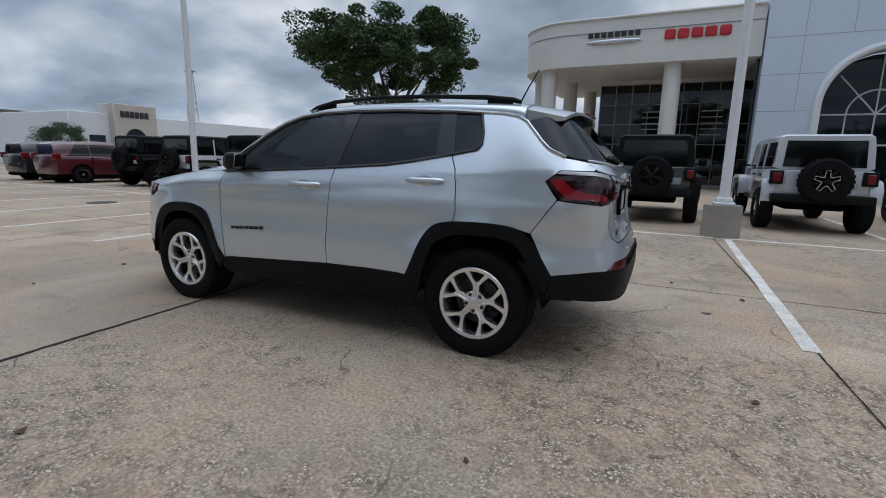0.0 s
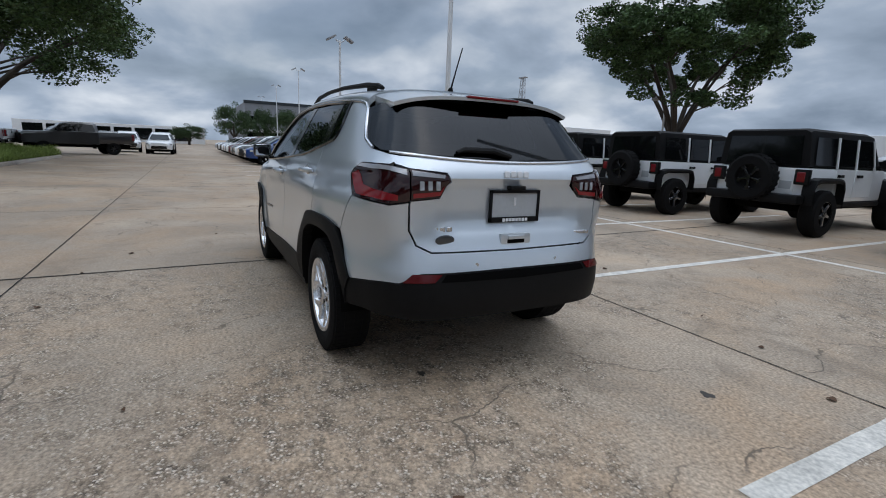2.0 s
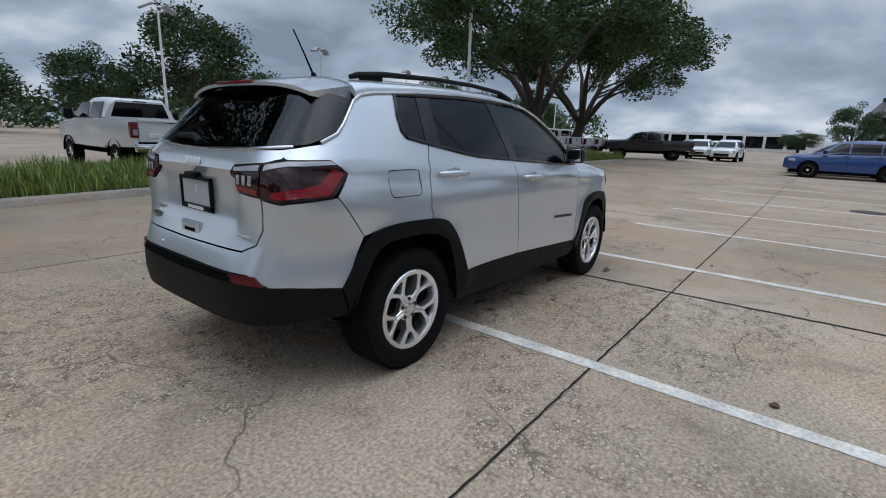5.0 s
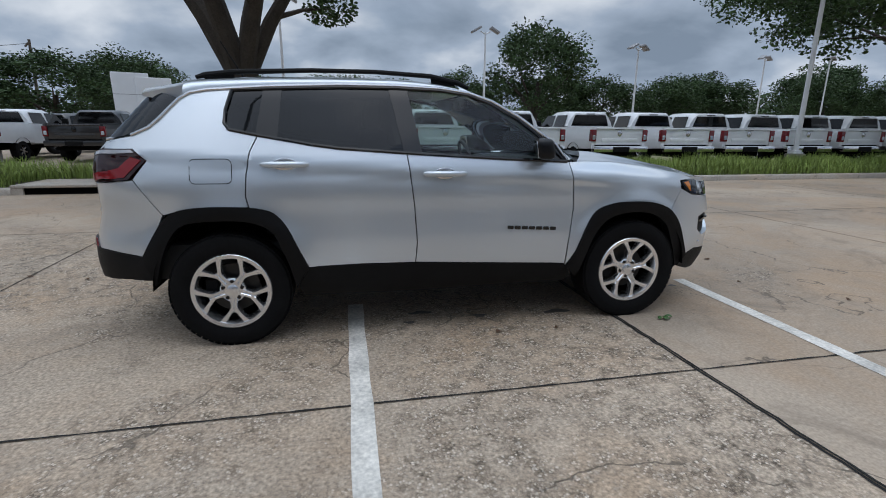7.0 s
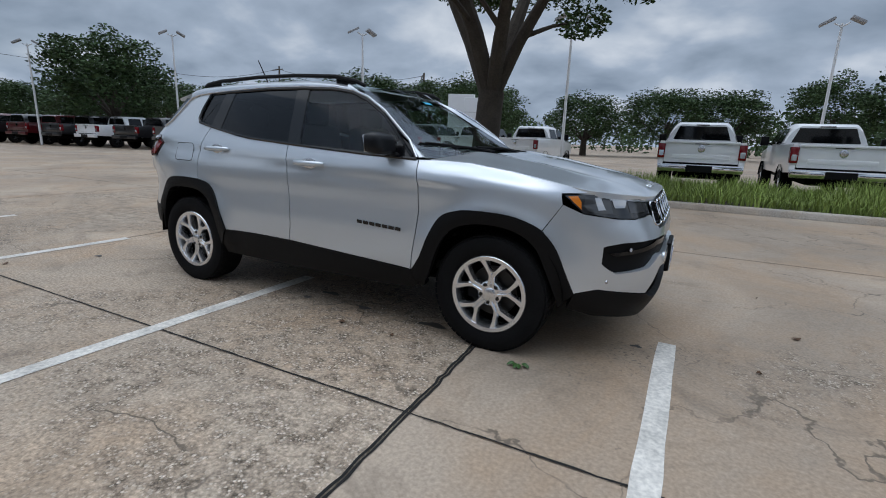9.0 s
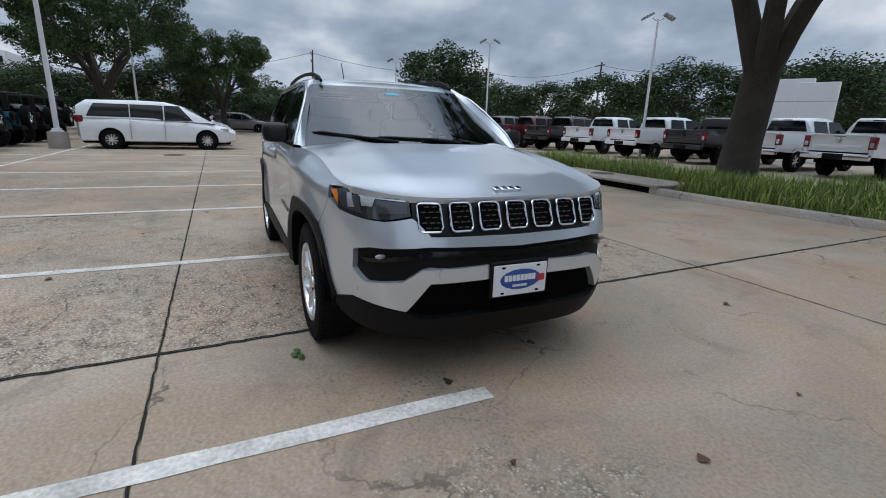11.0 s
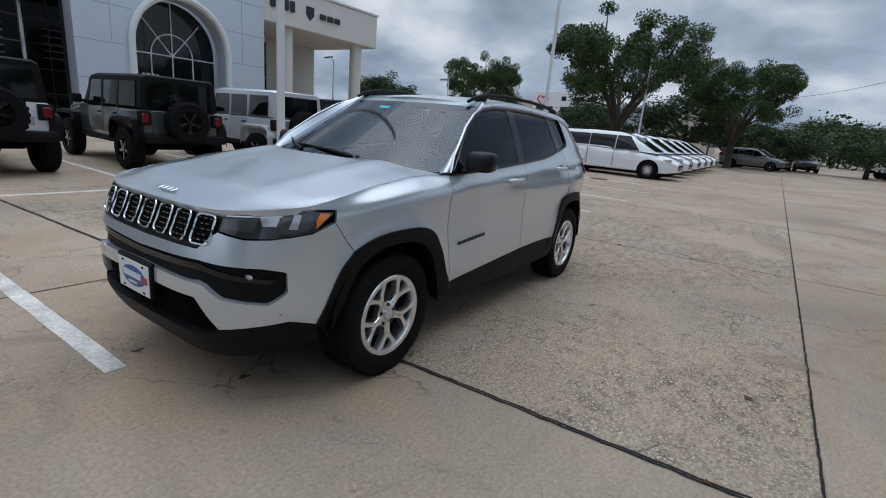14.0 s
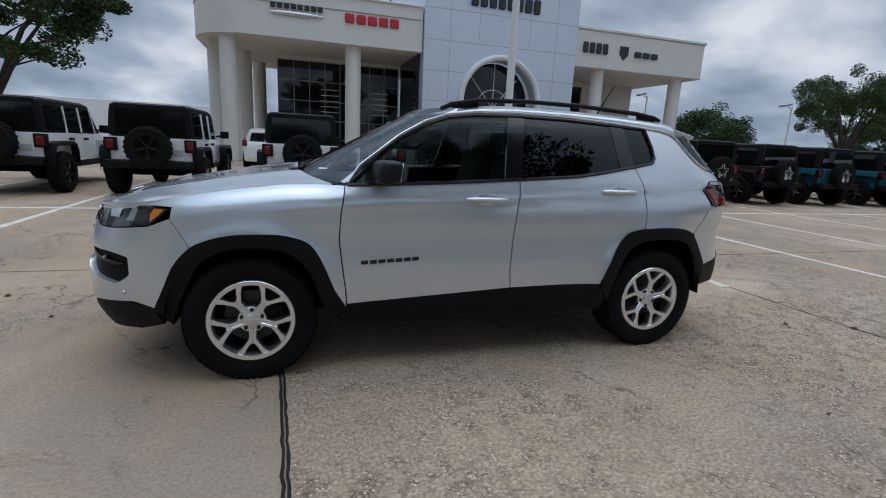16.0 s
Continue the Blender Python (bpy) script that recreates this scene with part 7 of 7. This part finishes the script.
def place_poles():
    for x, y in ((-3.25, -6.15), (9.98, -5.92), (22.7, -5.97), (-17.2, -6.35)):
        light_pole(x, y, 11.5 if x < 20 else 6.75, 0 if x < 20 else 2, True, 0, 90)
    light_pole(14.9, 10.45, 9.5, 2, True, 0, 0)
    for x, y, h, n, a in ((52.9, -9.7, 9.2, 2, 90), (75, -10.7, 9.6, 2, 90), (105, -12.3, 10.3, 2, 90), (15.5, 21.6, 5.7, 2, 20), (30.6, 28.7, 6.6, 2, 20), (-2.97, 17.95, 6.3, 2, 0), (6.6, 21.2, 6.1, 2, 0), (-27, 16.5, 6.9, 2, 60), (-35, 12.4, 6.1, 2, 60), (-13.4, 17.5, 6.3, 2, 60), (-31.2, -5.5, 7.4, 1, 90), (-25, -17, 4.3, 1, 0), (12.9, -20.0, 4.2, 1, 0), (-2.3, -25.3, 4.5, 1, 0), (-21.5, -24.5, 5.2, 1, 0), (38, 30, 7, 2, 20), (48, 22, 7, 2, 20)):
        light_pole(x, y, h, n, False, 0, a, .07)
    r = random.Random(2)
    tops = []
    for x, y, h in ((-73, 12.4, 11.3), (-52, 49, 10.6), (-30, 52, 9.4), (-95, -8, 10.5), (-62, 36, 9.5)):
        u = thing("utility_pole", "weathered wooden utility pole with crossarm", "utility pole", "utility poles")
        bm = B()
        cyl(bm, (0, 0, 0), (.25, 0, h), .17, .11, 10)
        part("pole", bm, M["wood"], u)
        for z in (h - .5, h - 1.5):
            bm = B()
            box(bm, -.06, .06, -1.3, 1.3, z - .06, z + .06)
            part("crossarm", bm, M["wood"], u, smooth=False)
        u.matrix_basis = pose(x, y, BASE_Z, 0, 0, r.uniform(30, 80))
        tops.append(Vector((x, y, h - .4)))
    for a, b_ in ((0, 4), (4, 1), (1, 2), (3, 0)):
        bm = B()
        tube(bm, [tops[a].lerp(tops[b_], f) - Vector((0, 0, 1.2 * 4 * f * (1 - f))) for f in np.linspace(0, 1, 14)], .025, 4)
        tagged(part("power_line", bm, M["darksign"]), "thin black power line between poles", "cable", "power lines")


def place_litter():
    r = random.Random(5)
    l = thing("leaf_sprig", "fresh green leaf sprig lying on the concrete", "leaf")
    for k in range(6):
        bm = B()
        a = r.uniform(0, 6.28)
        d = Vector((math.cos(a), math.sin(a), 0))
        s = Vector((-d.y, d.x, 0))
        rows = [[Vector((0, 0, .006)) + d * (.02 + .055 * f) - s * .016 * math.sin(math.pi * f) + Vector((0, 0, .012 * math.sin(math.pi * f))), Vector((0, 0, .006)) + d * (.02 + .055 * f) + Vector((0, 0, .004 + .016 * math.sin(math.pi * f))), Vector((0, 0, .006)) + d * (.02 + .055 * f) + s * .016 * math.sin(math.pi * f) + Vector((0, 0, .008 * math.sin(math.pi * f)))] for f in (.02, .25, .5, .75, .98)]
        sheet(bm, rows)
        part("leaf", bm, M["freshleaf"], l)
    l.matrix_basis = pose(1.56, -.95, .003)
    spots = [(-2.5, -1.9), (-2.9, .75), (-1.9, -2.1), (.75, -1.0), (.35, -.98), (2.75, -.35), (3.05, .35), (2.9, 1.3), (1.1, 2.5), (-1.7, 1.9), (-3.1, -1.5), (2.6, -1.8), (.1, 2.6), (-3.4, .9), (3.3, -.9), (-.4, -2.6), (1.9, 2.2)]
    for x, y in spots:
        bm = B()
        a = r.uniform(0, 6.28)
        w = r.uniform(.012, .030)
        rows = [[Vector((x + math.cos(a) * f * w * 2 + math.sin(a) * g * w * math.sin(math.pi * f), y + math.sin(a) * f * w * 2 - math.cos(a) * g * w * math.sin(math.pi * f), .005 + .012 * abs(g) * math.sin(math.pi * f))) for g in (-1, 0, 1)] for f in (.03, .3, .6, .97)]
        sheet(bm, rows)
        tagged(part("dry_leaf", bm, M["dryleaf"]), "small brown dry leaf on the concrete", "leaf", "dry leaves")


def place_stains():
    r = random.Random(17)
    for x, y, w, h in ((-.13, -.55, .085, .028), (-.23, -.72, .035, .02), (.285, -.68, .05, .032), (.87, -.70, .10, .036), (-1.91, .44, .03, .02), (1.885, .35, .03, .022), (2.115, -.32, .035, .02), (-2.75, -.9, .04, .03)):
        bm = B()
        n = 18
        ph = r.uniform(0, 6.28)
        ring = []
        for k in range(n):
            a = 2 * math.pi * k / n
            q = 1 + .22 * math.sin(3 * a + ph) + .12 * math.sin(5 * a + 2 * ph) + r.uniform(-.08, .08)
            ring.append(bm.verts.new((x + w * q * math.cos(a), y + h * q * math.sin(a), .0022)))
        bm.faces.new(ring)
        tagged(part("oil_stain", bm, M["oil"], smooth=False), "dark oily drip stain on the concrete", "stain", "oil stains", "structure")


build_ground()
for mx, my in ((10.3, -3.5), (-10.4, 5.8), (-14.0, -2.6)):
    lid(mx, my)
place_vehicles()
build_dealership()
build_far_buildings()
build_mast(93.1, -70.0, 18.6)
place_trees()
place_poles()
place_litter()
place_stains()

# ---- paving slabs and sealed joints ----


def build_paving():
    pav = tagged(new("pavement"), "tan weathered concrete slabs with sealed joints", "pavement", kind="structure")
    X0, Y0, S, SH = 1.278, -1.68, 4.59, 0.0435
    bm = B()
    h = S / 2 - .006
    box(bm, -h, h, -h, h, -.03, 0)
    bmesh.ops.bevel(bm, geom=[e for e in bm.edges if all(v.co.z > -.01 for v in e.verts)], offset=.004, segments=1, affect="EDGES")
    for v in bm.verts:
        v.co.x -= SH * v.co.y
    me = finish("slab", bm, M["slab"], False)
    fresh = me.copy()
    fresh.materials[0] = M["slab_smooth"]
    for i in range(-8, 8):
        for j in range(-4, 2):
            ob = new("slab", me if i in (-2, -1) and j in (-1, 0) else fresh)
            ob.location = (X0 + S * (i + .5) - SH * S * (j + .5), Y0 + S * (j + .5), 0)
            ob.parent = pav
    r = random.Random(9)
    for i in range(-8, 9):
        x = X0 + S * i
        wide = .0065
        bm = B()
        rows, rows2 = [], []
        for y in np.arange(Y0 - 4 * S, KERB_Y - .1, .06):
            o = r.gauss(0, .0025)
            xx = x + o - SH * (y - Y0)
            if i == 0:
                rows.append([(xx - .015 - .005 * r.random(), y, .0028), (xx - .002 - .003 * r.random(), y, .0028)])
                rows2.append([(xx + .002 + .003 * r.random(), y, .0028), (xx + .015 + .005 * r.random(), y, .0028)])
            else:
                rows.append([(xx - wide * r.uniform(.6, 1.25), y, .0028), (xx + wide * r.uniform(.6, 1.25), y, .0028)])
        sheet(bm, rows)
        if rows2:
            sheet(bm, rows2)
        part("joint_seal", bm, M["sealant"], pav, smooth=False)
    for j in range(-4, 3):
        y = Y0 + S * j
        bm = B()
        rows = []
        for x in np.arange(X0 - 8 * S, X0 + 8 * S, .06):
            o = r.gauss(0, .002)
            rows.append([(x, y - .006 * r.uniform(.6, 1.3) + o, .0031), (x, y + .006 * r.uniform(.6, 1.3) + o, .0031)])
        sheet(bm, rows)
        part("joint_seal", bm, M["sealant"], pav, smooth=False)


build_paving()
